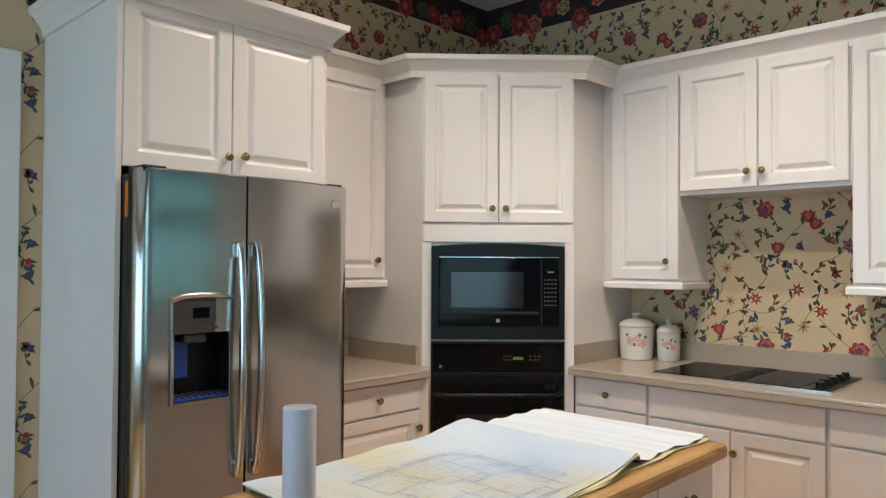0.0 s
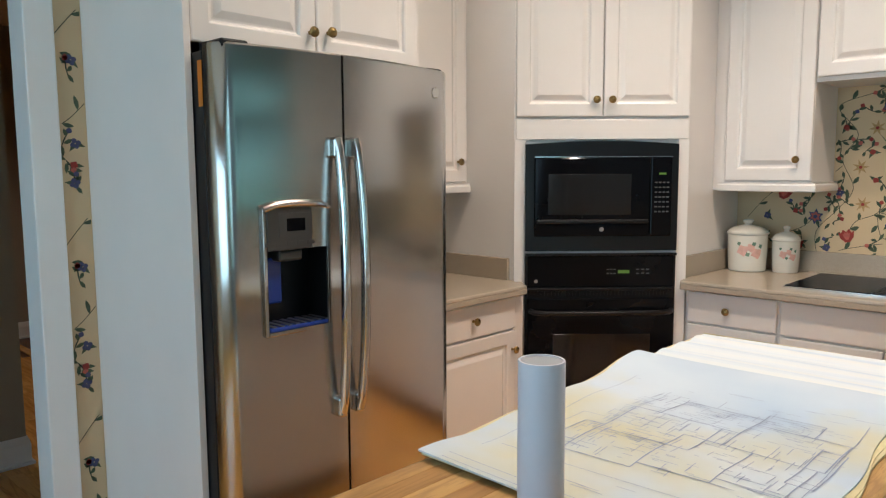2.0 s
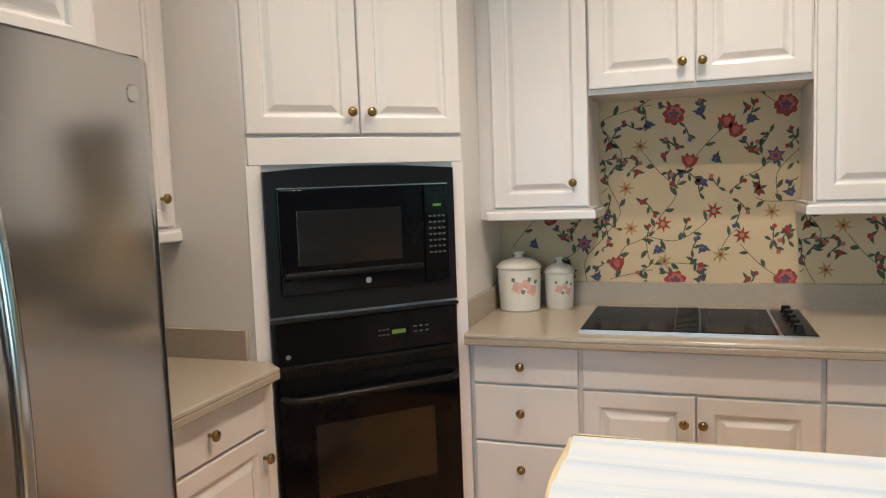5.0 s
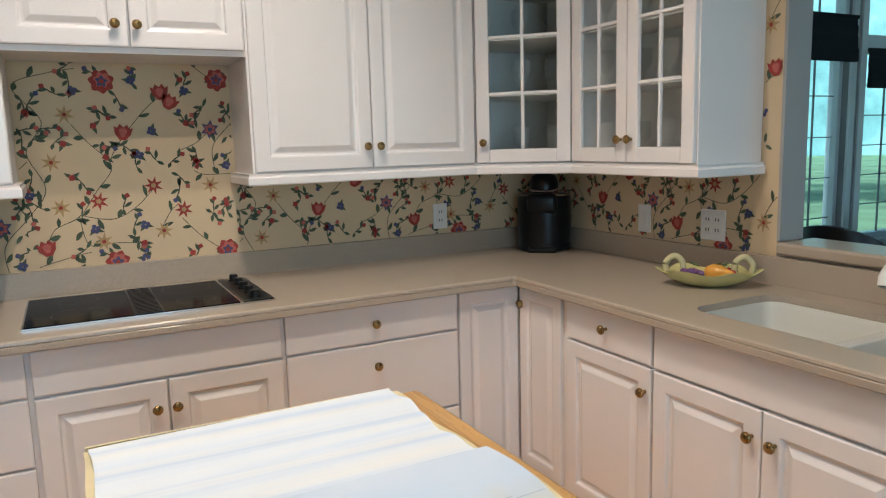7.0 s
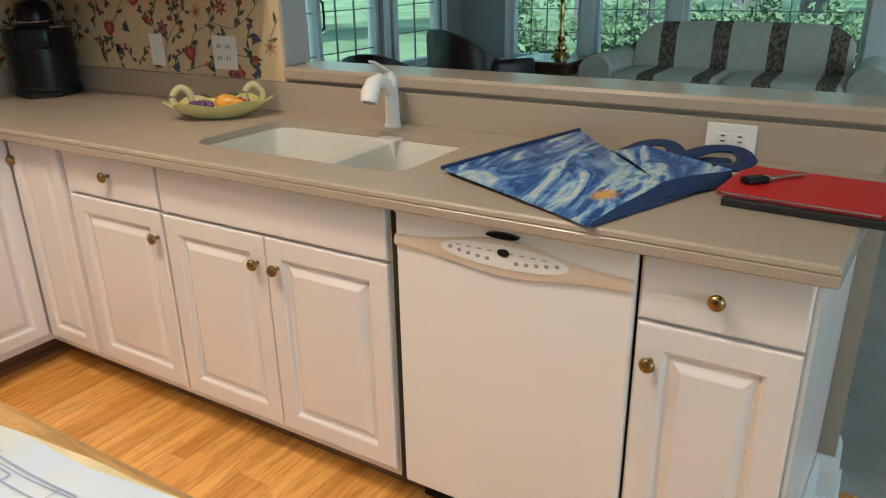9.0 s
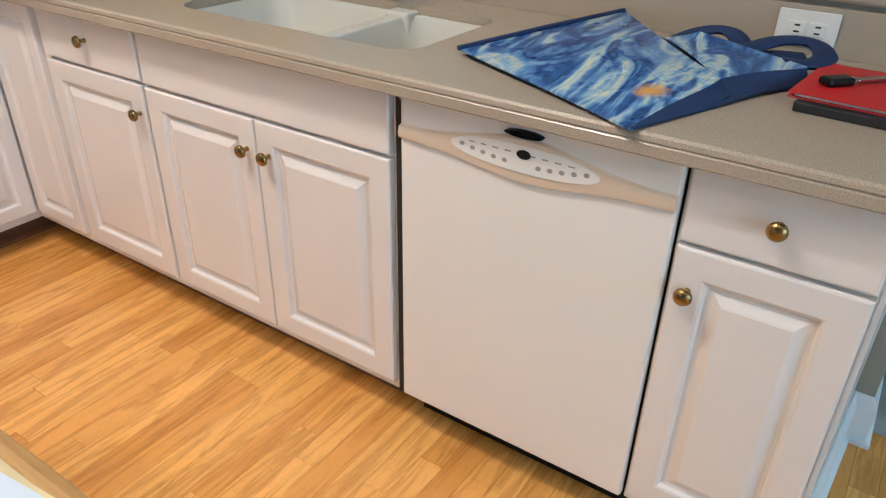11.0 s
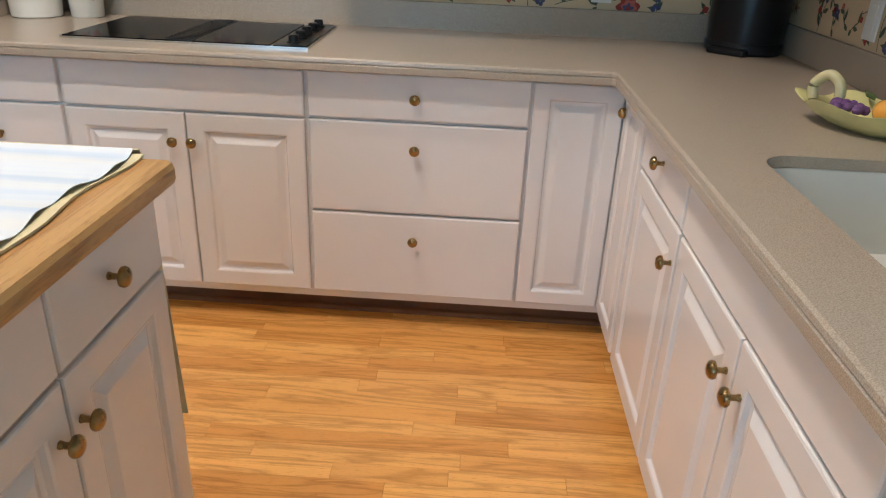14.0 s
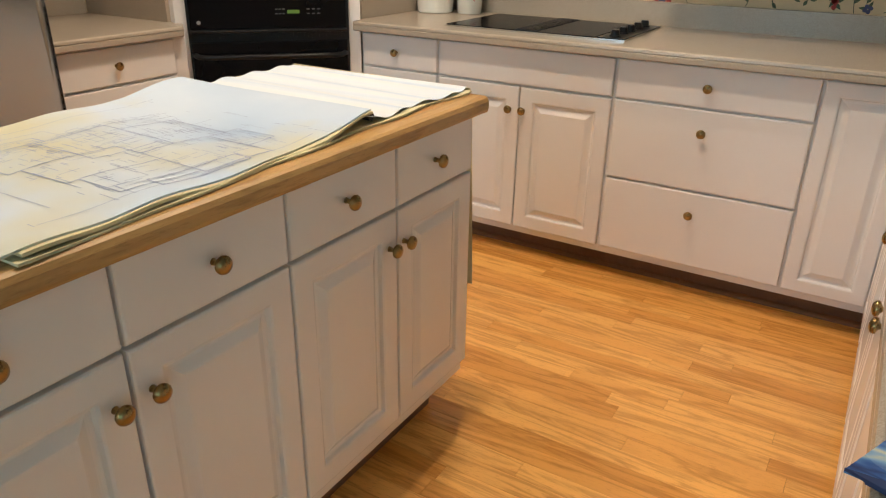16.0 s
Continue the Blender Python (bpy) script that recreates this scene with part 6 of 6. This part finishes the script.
LEAF.base(LEAF.ramp(LEAF.island(), [(0.0, (0.09, 0.15, 0.07)), (0.5, (0.17, 0.27, 0.13)), (1.0, (0.28, 0.40, 0.22))]))
tagged(link("ground", box(-150, 150, -150, 150, -0.6, -0.28), LAWN), "green mown lawn outside the house", "lawn", kind="structure")


def leaves(count, spread, size, seed):
    """Many small leaves in uneven clumps."""
    rnd = random.Random(seed)
    verts, faces = [], []
    clumps = [Vector((rnd.gauss(0, 0.42) * spread[0], rnd.gauss(0, 0.42) * spread[1], rnd.uniform(-0.5, 0.5) * spread[2])) for _ in range(26)]
    for _ in range(count):
        c = rnd.choice(clumps) + Vector((rnd.gauss(0, 0.13) * spread[0], rnd.gauss(0, 0.13) * spread[1], rnd.gauss(0, 0.13) * spread[2]))
        a = Vector((rnd.uniform(-1, 1), rnd.uniform(-1, 1), rnd.uniform(-0.6, 1))).normalized()
        b = a.orthogonal().normalized()
        s = size * rnd.uniform(0.6, 1.3)
        k = len(verts)
        n = a.cross(b) * s * 0.15
        verts += [tuple(c - a * s), tuple(c + b * s * 0.45 + n), tuple(c + a * s), tuple(c - b * s * 0.45 + n)]
        faces.append((k, k + 1, k + 2, k + 3))
    me = bpy.data.meshes.new("crown")
    me.from_pydata(verts, [], faces)
    me.materials.append(LEAF.m)
    return me


def shrub(x, y, w, h, seed):
    t = thing("shrub", pose(x, y, -0.28), "leafy green shrub on the lawn", "shrub", "shrubs")
    for k in range(4):
        a = 2 * math.pi * k / 4 + seed
        part("stem", tube([(0, 0, 0), (0.15 * w * math.cos(a), 0.15 * w * math.sin(a), h * 0.5)], [0.03, 0.012], 6), BARK, t)
    share("crown", leaves(1500, (w * 0.5, w * 0.5, h * 0.62), 0.07, seed), t, pose(0, 0, h * 0.56))
    return t


def tree(x, y, r, h, seed):
    rnd = random.Random(seed)
    t = thing("tree", pose(x, y, -0.28), "tall tree with grey trunk and leafy crown", "tree", "trees")
    part("trunk", tube([(0, 0, 0), (0.02, 0.0, 0.4), (0.05, 0.04, h * 0.5), (0, 0.1, h)], [r * 1.4, r, r * 0.75, r * 0.2], 12), BARK, t, smooth=True)
    for k in range(5):
        a, z = rnd.uniform(0, 6.28), h * rnd.uniform(0.4, 0.8)
        part("limb", tube([(0, 0, z), (math.cos(a) * h * 0.12, math.sin(a) * h * 0.12, z + h * 0.10), (math.cos(a) * h * 0.24, math.sin(a) * h * 0.24, z + h * 0.16)], [r * 0.4, r * 0.25, r * 0.08], 7), BARK, t)
    share("crown", leaves(2600, (h * 0.30, h * 0.30, h * 0.55), 0.22, seed), t, pose(0, 0, h * 0.78))
    return t


for k, (x, y, w, h) in enumerate(((9.2, 5.6, 1.9, 1.5), (9.8, 4.2, 2.0, 1.2), (9.4, 2.9, 1.8, 1.3), (10.0, 1.4, 2.2, 1.2), (9.6, 0.1, 2.0, 1.4), (7.2, 8.6, 1.6, 1.1), (5.2, 9.4, 1.8, 1.0))):
    shrub(x, y, w, h, 11 + k)
for k, (x, y, r, h) in enumerate(((14.0, 5.2, 0.22, 11), (17.0, 7.6, 0.25, 13), (13.5, 3.2, 0.26, 12), (19, 2.6, 0.3, 14), (16, 0.8, 0.24, 12), (10.5, 13.0, 0.25, 12), (24, 10, 0.3, 15), (26, 4.5, 0.3, 15), (6.0, 16, 0.25, 12))):
    tree(x, y, r, h, 40 + k)
# Pale haze is painted into this sheet, whose glow also lights the rooms.
FAR = Mat("glowing_far_woods", (0.2, 0.3, 0.2), 1.0)
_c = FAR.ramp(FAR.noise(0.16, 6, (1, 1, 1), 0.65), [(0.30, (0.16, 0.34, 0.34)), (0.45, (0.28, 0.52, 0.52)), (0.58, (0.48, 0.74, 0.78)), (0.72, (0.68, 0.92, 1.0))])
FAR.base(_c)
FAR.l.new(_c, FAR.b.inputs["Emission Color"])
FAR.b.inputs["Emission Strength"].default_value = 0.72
bm = bmesh.new()
prev = None
for k in range(33):
    a = radians(-70 + 200 * k / 32)
    cur = (bm.verts.new((58 * math.cos(a), 58 * math.sin(a), -1)), bm.verts.new((58 * math.cos(a), 58 * math.sin(a), 26)))
    if prev:
        bm.faces.new((prev[0], cur[0], cur[1], prev[1]))
    prev = cur
bmesh.ops.reverse_faces(bm, faces=bm.faces)
tagged(link("backdrop", bm, FAR), "glowing backdrop of distant woods with haze painted in", "backdrop", kind="structure")

# ---- ceiling lights ----
GLOW = plain("lamp_glow", (1, 0.9, 0.75), 0.5, bump=0)
GLOW.b.inputs["Emission Color"].default_value = (1, 0.85, 0.65, 1)
GLOW.b.inputs["Emission Strength"].default_value = 4.0
for cx, cy, watts in CANS:
    t = thing("downlight", pose(cx, cy, CEIL), "white recessed ceiling downlight, lit", "light", "downlights")
    part("trim_ring", lathe([(0.085, 0.0), (0.085, -0.008), (0.070, -0.010), (0.066, 0.0)], 28), TRIM, t, smooth=True)
    part("diffuser", lathe([(0.0, -0.001), (0.066, -0.001)], 24), GLOW, t, "glowing lamp face")

# ---- glassware behind the glazed doors ----
GOBLET = lathe([(0.030, 0), (0.030, 0.003), (0.006, 0.006), (0.004, 0.05), (0.012, 0.065), (0.033, 0.10), (0.034, 0.135), (0.031, 0.155), (0.030, 0.155), (0.031, 0.10), (0.010, 0.068), (0.0, 0.066)], 16)
GOBLET_MESH = bpy.data.meshes.new("goblet")
GOBLET.to_mesh(GOBLET_MESH)
GOBLET.free()
GOBLET_MESH.materials.append(TUMBLER.m)
GOBLET_MESH.shade_smooth()
for z in (1.3455, 1.6305, 1.8605):
    for y in (3.19, 3.08, 2.84, 2.72):
        for x in (0.56, 0.66):
            ob = new("wine_glass", GOBLET_MESH)
            ob.matrix_basis = pose(x, y, z)
            tagged(ob, "clear stemmed wine glass on a cabinet shelf", "glass", "glassware")
    for x, y in ((0.40, 3.55), (0.50, 3.46), (0.45, 3.66), (0.57, 3.58)):
        ob = new("wine_glass", GOBLET_MESH)
        ob.matrix_basis = pose(x, y, z)
        tagged(ob, "clear stemmed wine glass on a cabinet shelf", "glass", "glassware")

# ---- wallpaper pattern ----
CRIMSON = plain("printed_crimson", (0.34, 0.045, 0.035), 0.75, vary=0.25, scale=50, bump=0)
ROSE = plain("printed_rose", (0.50, 0.13, 0.10), 0.75, vary=0.2, scale=60, bump=0)
NAVYPRINT = plain("printed_slate_blue", (0.075, 0.08, 0.17), 0.75, vary=0.25, scale=60, bump=0)
OCHRE = plain("printed_ochre", (0.44, 0.29, 0.13), 0.75, vary=0.2, scale=60, bump=0)
VINE = plain("printed_vine_green", (0.055, 0.075, 0.055), 0.75, vary=0.3, scale=40, bump=0)
OLIVE = plain("printed_leaf_green", (0.075, 0.105, 0.062), 0.75, vary=0.35, scale=40, bump=0)
BORDERDARK = plain("printed_dark_border", (0.035, 0.018, 0.020), 0.75, vary=0.3, scale=20, bump=0)
CW_, CH_ = 0.75, 0.68
U = 1 / 597
BIGS = [(400, 355), (600, 158)]
TULIPS = [(635, 270), (720, 180), (460, 520), (292, 405)]
STARS = [(572, 423), (690, 393), (305, 250)]
WHITES = [(378, 470)]
OCHRES = [(370, 195), (520, 230), (485, 333), (495, 433), (575, 515), (705, 500)]
SMALLRED = [(445, 225), (595, 325), (523, 368), (340, 135), (405, 243), (512, 293), (575, 255), (343, 545), (660, 525), (325, 455), (318, 355)]
SMALLBLUE = [(438, 403), (540, 178), (665, 322), (410, 150), (665, 483), (560, 485), (660, 155), (695, 268), (325, 380)]
VINES = [[(385, 575), (382, 510), (432, 450), (470, 390), (440, 310), (475, 245), (425, 170), (500, 140), (548, 131)],
         [(460, 520), (480, 480), (530, 455), (570, 400), (605, 345), (560, 290), (530, 250)],
         [(540, 455), (600, 465), (650, 440), (690, 400)],
         [(600, 345), (620, 300), (680, 225), (720, 190)],
         [(440, 330), (400, 355), (345, 320), (300, 270)],
         [(420, 170), (360, 170), (335, 160)],
         [(530, 455), (545, 520), (600, 520), (660, 525)],
         [(690, 515), (720, 460), (740, 440)],
         [(300, 520), (345, 500), (378, 470)]]


def cell(fx, fy):
    """A drawing's place within the repeat, in metres."""
    return (fx - 275) * U, (575 - fy) * U


def star(petals, r0, r1, a0):
    n = petals * 2
    return [(r1 if k % 2 == 0 else r0) * math.cos(a0 + math.pi * 2 * k / n) for k in range(n)], [(r1 if k % 2 == 0 else r0) * math.sin(a0 + math.pi * 2 * k / n) for k in range(n)]


def rosette(petals, r, dip, a0, steps=4):
    pts = []
    n = petals * steps
    for k in range(n):
        a = 2 * math.pi * k / n
        rr = r * (1 - dip * (0.5 - 0.5 * math.cos(petals * a)))
        pts.append((rr * math.cos(a + a0), rr * math.sin(a + a0)))
    return pts


def catmull(pts, n=6):
    out = []
    for i in range(len(pts) - 1):
        p0, p1, p2, p3 = (Vector(pts[max(i - 1, 0)]), Vector(pts[i]), Vector(pts[i + 1]), Vector(pts[min(i + 2, len(pts) - 1)]))
        for k in range(n):
            t = k / n
            out.append(0.5 * ((2 * p1) + (p2 - p0) * t + (2 * p0 - 5 * p1 + 4 * p2 - p3) * t * t + (3 * p1 - p0 - 3 * p2 + p3) * t ** 3))
    return out + [Vector(pts[-1])]


SHAPES = []          # (material, layer, centre, outline)
rnd = random.Random(3)
for v in VINES:
    line = catmull([cell(*p) for p in v])
    for a, b in zip(line, line[1:]):
        d = (b - a).normalized() if (b - a).length > 1e-6 else Vector((1, 0))
        s = Vector((-d.y, d.x)) * 0.0013
        SHAPES.append((VINE, 0, (a + b) / 2, [tuple(p - (a + b) / 2) for p in (a - s, b - s, b + s, a + s)]))
    for k in range(3, len(line) - 2, 4):
        side = 1 if (k // 4) % 2 else -1
        p, d = line[k], (line[k + 1] - line[k - 1]).normalized()
        ang = math.atan2(d.y, d.x) + side * rnd.uniform(0.6, 1.0)
        l, w = rnd.uniform(0.032, 0.050), rnd.uniform(0.008, 0.0115)
        lf = [(0, 0), (0.25 * l, -0.75 * w), (0.55 * l, -w), (0.85 * l, -0.4 * w), (l, 0.1 * w), (0.8 * l, 0.6 * w), (0.5 * l, 0.8 * w), (0.2 * l, 0.5 * w)]
        SHAPES.append((OLIVE, 1, p, [(x * math.cos(ang) - y * math.sin(ang), x * math.sin(ang) + y * math.cos(ang)) for x, y in lf]))
for k in range(60):
    c = Vector((rnd.uniform(0.0, CW_), rnd.uniform(0.0, CH_)))
    if min((c - Vector(cell(*p))).length for p in BIGS + TULIPS + STARS + OCHRES + WHITES) < 0.055:
        continue
    a = rnd.uniform(0, 6.28)
    SHAPES.append((VINE, 0, c, [(x * math.cos(a) - y * math.sin(a), x * math.sin(a) + y * math.cos(a)) for x, y in ((-0.03, -0.001), (0.0, 0.003), (0.03, -0.001), (0.03, 0.001), (0.0, 0.005), (-0.03, 0.001))]))
    for q, o in ((0.7, 0.012), (-0.7, -0.012), (3.6, -0.02)):
        l, w = rnd.uniform(0.024, 0.040), 0.0085
        lf = [(0, 0), (0.3 * l, -0.8 * w), (0.65 * l, -0.8 * w), (l, 0), (0.6 * l, 0.7 * w), (0.25 * l, 0.5 * w)]
        SHAPES.append((OLIVE, 1, c + Vector((o * math.cos(a), o * math.sin(a))), [(x * math.cos(a + q) - y * math.sin(a + q), x * math.sin(a + q) + y * math.cos(a + q)) for x, y in lf]))
    e = c + Vector((0.034 * math.cos(a), 0.034 * math.sin(a)))
    SHAPES.append(((CRIMSON, NAVYPRINT, ROSE, CRIMSON, ROSE)[k % 5], 2, e, rosette(4, 0.0105, 0.25, a, 3)))
for p in BIGS:
    c = Vector(cell(*p))
    SHAPES += [(CRIMSON, 2, c, rosette(7, 0.046, 0.22, 0.3)), (ROSE, 3, c + Vector((0.003, 0.006)), rosette(6, 0.031, 0.3, 0.9)), (NAVYPRINT, 4, c, rosette(5, 0.023, 0.45, 0.2)), (CRIMSON, 5, c, rosette(5, 0.010, 0.3, 0.2))]
for p in TULIPS:
    c = Vector(cell(*p))
    a = rnd.uniform(-0.5, 0.5)
    tl = [(-0.010, -0.030), (0.012, -0.030), (0.028, -0.008), (0.034, 0.020), (0.022, 0.014), (0.012, 0.030), (0.0, 0.018), (-0.013, 0.030), (-0.022, 0.014), (-0.034, 0.020), (-0.028, -0.008)]
    SHAPES.append((CRIMSON, 2, c, [(x * math.cos(a) - y * math.sin(a), x * math.sin(a) + y * math.cos(a)) for x, y in tl]))
    SHAPES.append((ROSE, 3, c, [(x * 0.45 * math.cos(a) - y * 0.6 * math.sin(a), x * 0.45 * math.sin(a) + y * 0.6 * math.cos(a)) for x, y in tl]))
for p in STARS:
    c = Vector(cell(*p))
    xs, ys_ = star(7, 0.015, 0.037, rnd.uniform(0, 1))
    SHAPES += [(CRIMSON, 2, c, list(zip(xs, ys_))), (OCHRE, 3, c, rosette(5, 0.010, 0.2, 0))]
for p in WHITES:
    c = Vector(cell(*p))
    xs, ys_ = star(6, 0.020, 0.038, 0.4)
    SHAPES += [(NAVYPRINT, 2, c, list(zip(xs, ys_))), (ROSE, 3, c, rosette(6, 0.024, 0.4, 0.4)), (NAVYPRINT, 4, c, rosette(5, 0.010, 0.2, 0))]
for p in OCHRES:
    c = Vector(cell(*p))
    xs, ys_ = star(7, 0.014, 0.036, rnd.uniform(0, 1))
    SHAPES += [(OCHRE, 2, c, list(zip(xs, ys_))), (CRIMSON, 3, c, rosette(5, 0.008, 0.2, 0))]
for pts, mt in ((SMALLRED, CRIMSON), (SMALLBLUE, NAVYPRINT)):
    for p in pts:
        c = Vector(cell(*p))
        if mt is NAVYPRINT:
            for a in (0.3, 2.0, 3.6, 5.0):
                SHAPES.append((mt, 2, c + Vector((0.010 * math.cos(a), 0.010 * math.sin(a))), rosette(4, 0.0085, 0.1, a, 3)))
        else:
            SHAPES.append((mt, 2, c, rosette(4, 0.0135, 0.25, rnd.uniform(0, 1), 3)))
        a = rnd.uniform(0, 6.28)
        for q in (0, 1.9):
            l, w = 0.028, 0.007
            lf = [(0.008, 0), (0.5 * l, -w), (l * 1.2, 0), (0.5 * l, w)]
            SHAPES.append((OLIVE, 1, c, [(x * math.cos(a + q) - y * math.sin(a + q), x * math.sin(a + q) + y * math.cos(a + q)) for x, y in lf]))


def paper_wall(name, rects, to_world, label):
    """Flat printed motifs of the repeat, half-dropped, within the open rectangles of a wall; one mesh for each ink."""
    data = {}
    s0, s1 = min(r[0] for r in rects), max(r[1] for r in rects)
    i0, i1 = int((s0 + 5) // CW_) - 1, int((s1 + 5) // CW_) + 1
    for i in range(i0, i1 + 1):
        for j in range(0, 7):
            ox, oz = i * CW_ - 5.0 + 0.195, j * CH_ + (CH_ / 2 if i % 2 else 0) - 0.36
            for mt, layer, c, out in SHAPES:
                cx, cz = ox + c.x, oz + c.y
                if not any(a + 0.004 < cx < b - 0.004 and z0 + 0.004 < cz < z1 - 0.004 for a, b, z0, z1 in rects):
                    continue
                vs, fs = data.setdefault(mt, ([], []))
                k = len(vs)
                lift = 0.0012 + 0.0007 * layer
                r = next(r for r in rects if r[0] + 0.004 < cx < r[1] - 0.004 and r[2] + 0.004 < cz < r[3] - 0.004)
                vs.append(to_world(cx, cz, lift))
                vs += [to_world(min(max(cx + x, r[0]), r[1]), min(max(cz + y, r[2]), r[3]), lift) for x, y in out]
                n = len(out)
                fs += [(k, k + 1 + q, k + 1 + (q + 1) % n) for q in range(n)]
    for mt, (vs, fs) in data.items():
        me = bpy.data.meshes.new(name)
        me.from_pydata(vs, [], fs)
        me.materials.append(mt.m)
        tagged(new(name, me), label, "wallpaper", kind="structure")


TOPZ = 2.90
paper_wall("wallpaper_print", [(XW, XE, 2.40, TOPZ), (-1.95, -1.55, 1.013, 1.30), (-1.56, -0.80, 1.013, 1.765), (-0.80, XE, 1.013, 1.30)], lambda s, z, l: (s, YN - l, z), "printed red, blue and ochre flowers on trailing vines")
paper_wall("wallpaper_print", [(-YN, -2.53, 1.013, 1.30), (-2.604, -2.535, 1.30, TOPZ), (-YN, -2.535, 2.40, TOPZ)], lambda s, z, l: (XE - l, -s, z), "printed red, blue and ochre flowers on trailing vines")
paper_wall("wallpaper_print", [(1.052, 1.134, 0.14, TOPZ), (1.05, YN, 2.40, TOPZ)], lambda s, z, l: (XW + l, s, z), "printed red, blue and ochre flowers on trailing vines")
# dark rose border under the ceiling
for name, bx in (("wallpaper_border", (XW, XE, YN - 0.002, YN - 0.0005)), ("wallpaper_border", (XW + 0.0005, XW + 0.002, 1.05, YN - 0.002)), ("wallpaper_border", (XE - 0.002, XE - 0.0005, 2.535, YN - 0.002))):
    tagged(link(name, box(*bx, 2.915, CEIL - 0.001), BORDERDARK), "dark wallpaper border with red roses", "wallpaper", kind="structure")
verts = {}
rnd = random.Random(9)
for wall in (0, 1):
    length = XE - XW if wall == 0 else YN - 1.05
    for k in range(int(length / 0.115)):
        s = 0.06 + k * 0.115 + rnd.uniform(-0.02, 0.02)
        z = 3.02 + rnd.uniform(-0.055, 0.045) - (0.05 if k % 3 == 0 else 0)
        mt = (CRIMSON, OLIVE, CRIMSON, ROSE)[k % 4] if rnd.random() < 0.8 else OCHRE
        r = rnd.uniform(0.05, 0.085)
        for q, (m_, f) in enumerate(((mt, 1.0), (BORDERDARK, 0.62), (mt, 0.5), (ROSE if mt is CRIMSON else mt, 0.25))):
            vs, fs = verts.setdefault(m_, ([], []))
            b0 = len(vs)
            pts = [(0, 0)] + rosette(6, r * f, 0.25, rnd.uniform(0, 1))
            lift = 0.003 + 0.0007 * q + 0.0001 * (k % 3)
            for x, y in pts:
                a, zz = min(max(s + x, 0.003), length - 0.003), min(z + y, CEIL - 0.002)
                vs.append((XW + a, YN - lift, zz) if wall == 0 else (XW + lift, YN - a, zz))
            fs += [(b0, b0 + 1 + i, b0 + 1 + (i + 1) % (len(pts) - 1)) for i in range(len(pts) - 1)]
for mt, (vs, fs) in verts.items():
    me = bpy.data.meshes.new("border_roses")
    me.from_pydata(vs, [], fs)
    me.materials.append(mt.m)
    tagged(new("border_roses", me), "printed roses and leaves of the wallpaper border", "wallpaper", kind="structure")

# ---- oak strip floor ----
rnd = random.Random(21)
PW = 0.0620
plank_mesh = {}
LENGTHS = [0.30, 0.42, 0.55, 0.68, 0.82, 0.98, 1.15]


def plank_data(l):
    if l not in plank_mesh:
        bm = bmesh.new()
        e = 0.0006
        lo = [bm.verts.new(p) for p in ((0, 0, -0.012), (l, 0, -0.012), (l, PW, -0.012), (0, PW, -0.012))]
        mid = [bm.verts.new(p) for p in ((0.0002, 0.0002, -0.0008), (l - 0.0002, 0.0002, -0.0008), (l - 0.0002, PW - 0.0002, -0.0012), (0.0002, PW - 0.0002, -0.0012))]
        hi = [bm.verts.new(p) for p in ((e, e, 0), (l - e, e, 0), (l - e, PW - e, 0), (e, PW - e, 0))]
        for a, b in ((lo, mid), (mid, hi)):
            for k in range(4):
                bm.faces.new((a[k], a[(k + 1) % 4], b[(k + 1) % 4], b[k]))
        bm.faces.new(hi)
        me = bpy.data.meshes.new("plank")
        bm.to_mesh(me)
        bm.free()
        me.materials.append(OAK.m)
        plank_mesh[l] = me
    return plank_mesh[l]


rest_v, rest_f, count = [], [], 0
y = YS
while y < YN - PW:
    near = 0.35 < y < 3.36
    x = -7.3 + rnd.uniform(-0.5, 0)
    while x < XE + 0.05:
        l = rnd.choice(LENGTHS)
        if near and -0.95 < x + l / 2 < 0.30 and count < 300:
            count += 1
            ob = share("plank", plank_data(l), fl, pose(x, y, rnd.uniform(-0.0002, 0.0002)))
        elif x > XW - 4.3:
            k, e = len(rest_v), 0.0006
            rest_v += [(x, y, -0.004), (x + l, y, -0.004), (x + l, y + PW, -0.004), (x, y + PW, -0.004), (x + e, y + e, 0), (x + l - e, y + e, 0), (x + l - e, y + PW - e, 0), (x + e, y + PW - e, 0)]
            rest_f += [(k + 4, k + 5, k + 6, k + 7)] + [(k + i, k + (i + 1) % 4, k + 4 + (i + 1) % 4, k + 4 + i) for i in range(4)]
        x += l
    y += PW
me = bpy.data.meshes.new("floor_planks")
me.from_pydata(rest_v, [], rest_f)
me.materials.append(OAKREST.m)
ob = new("floor_planks", me)
ob.parent = fl
tagged(ob, "oak strip boards further off", kind="stuff")
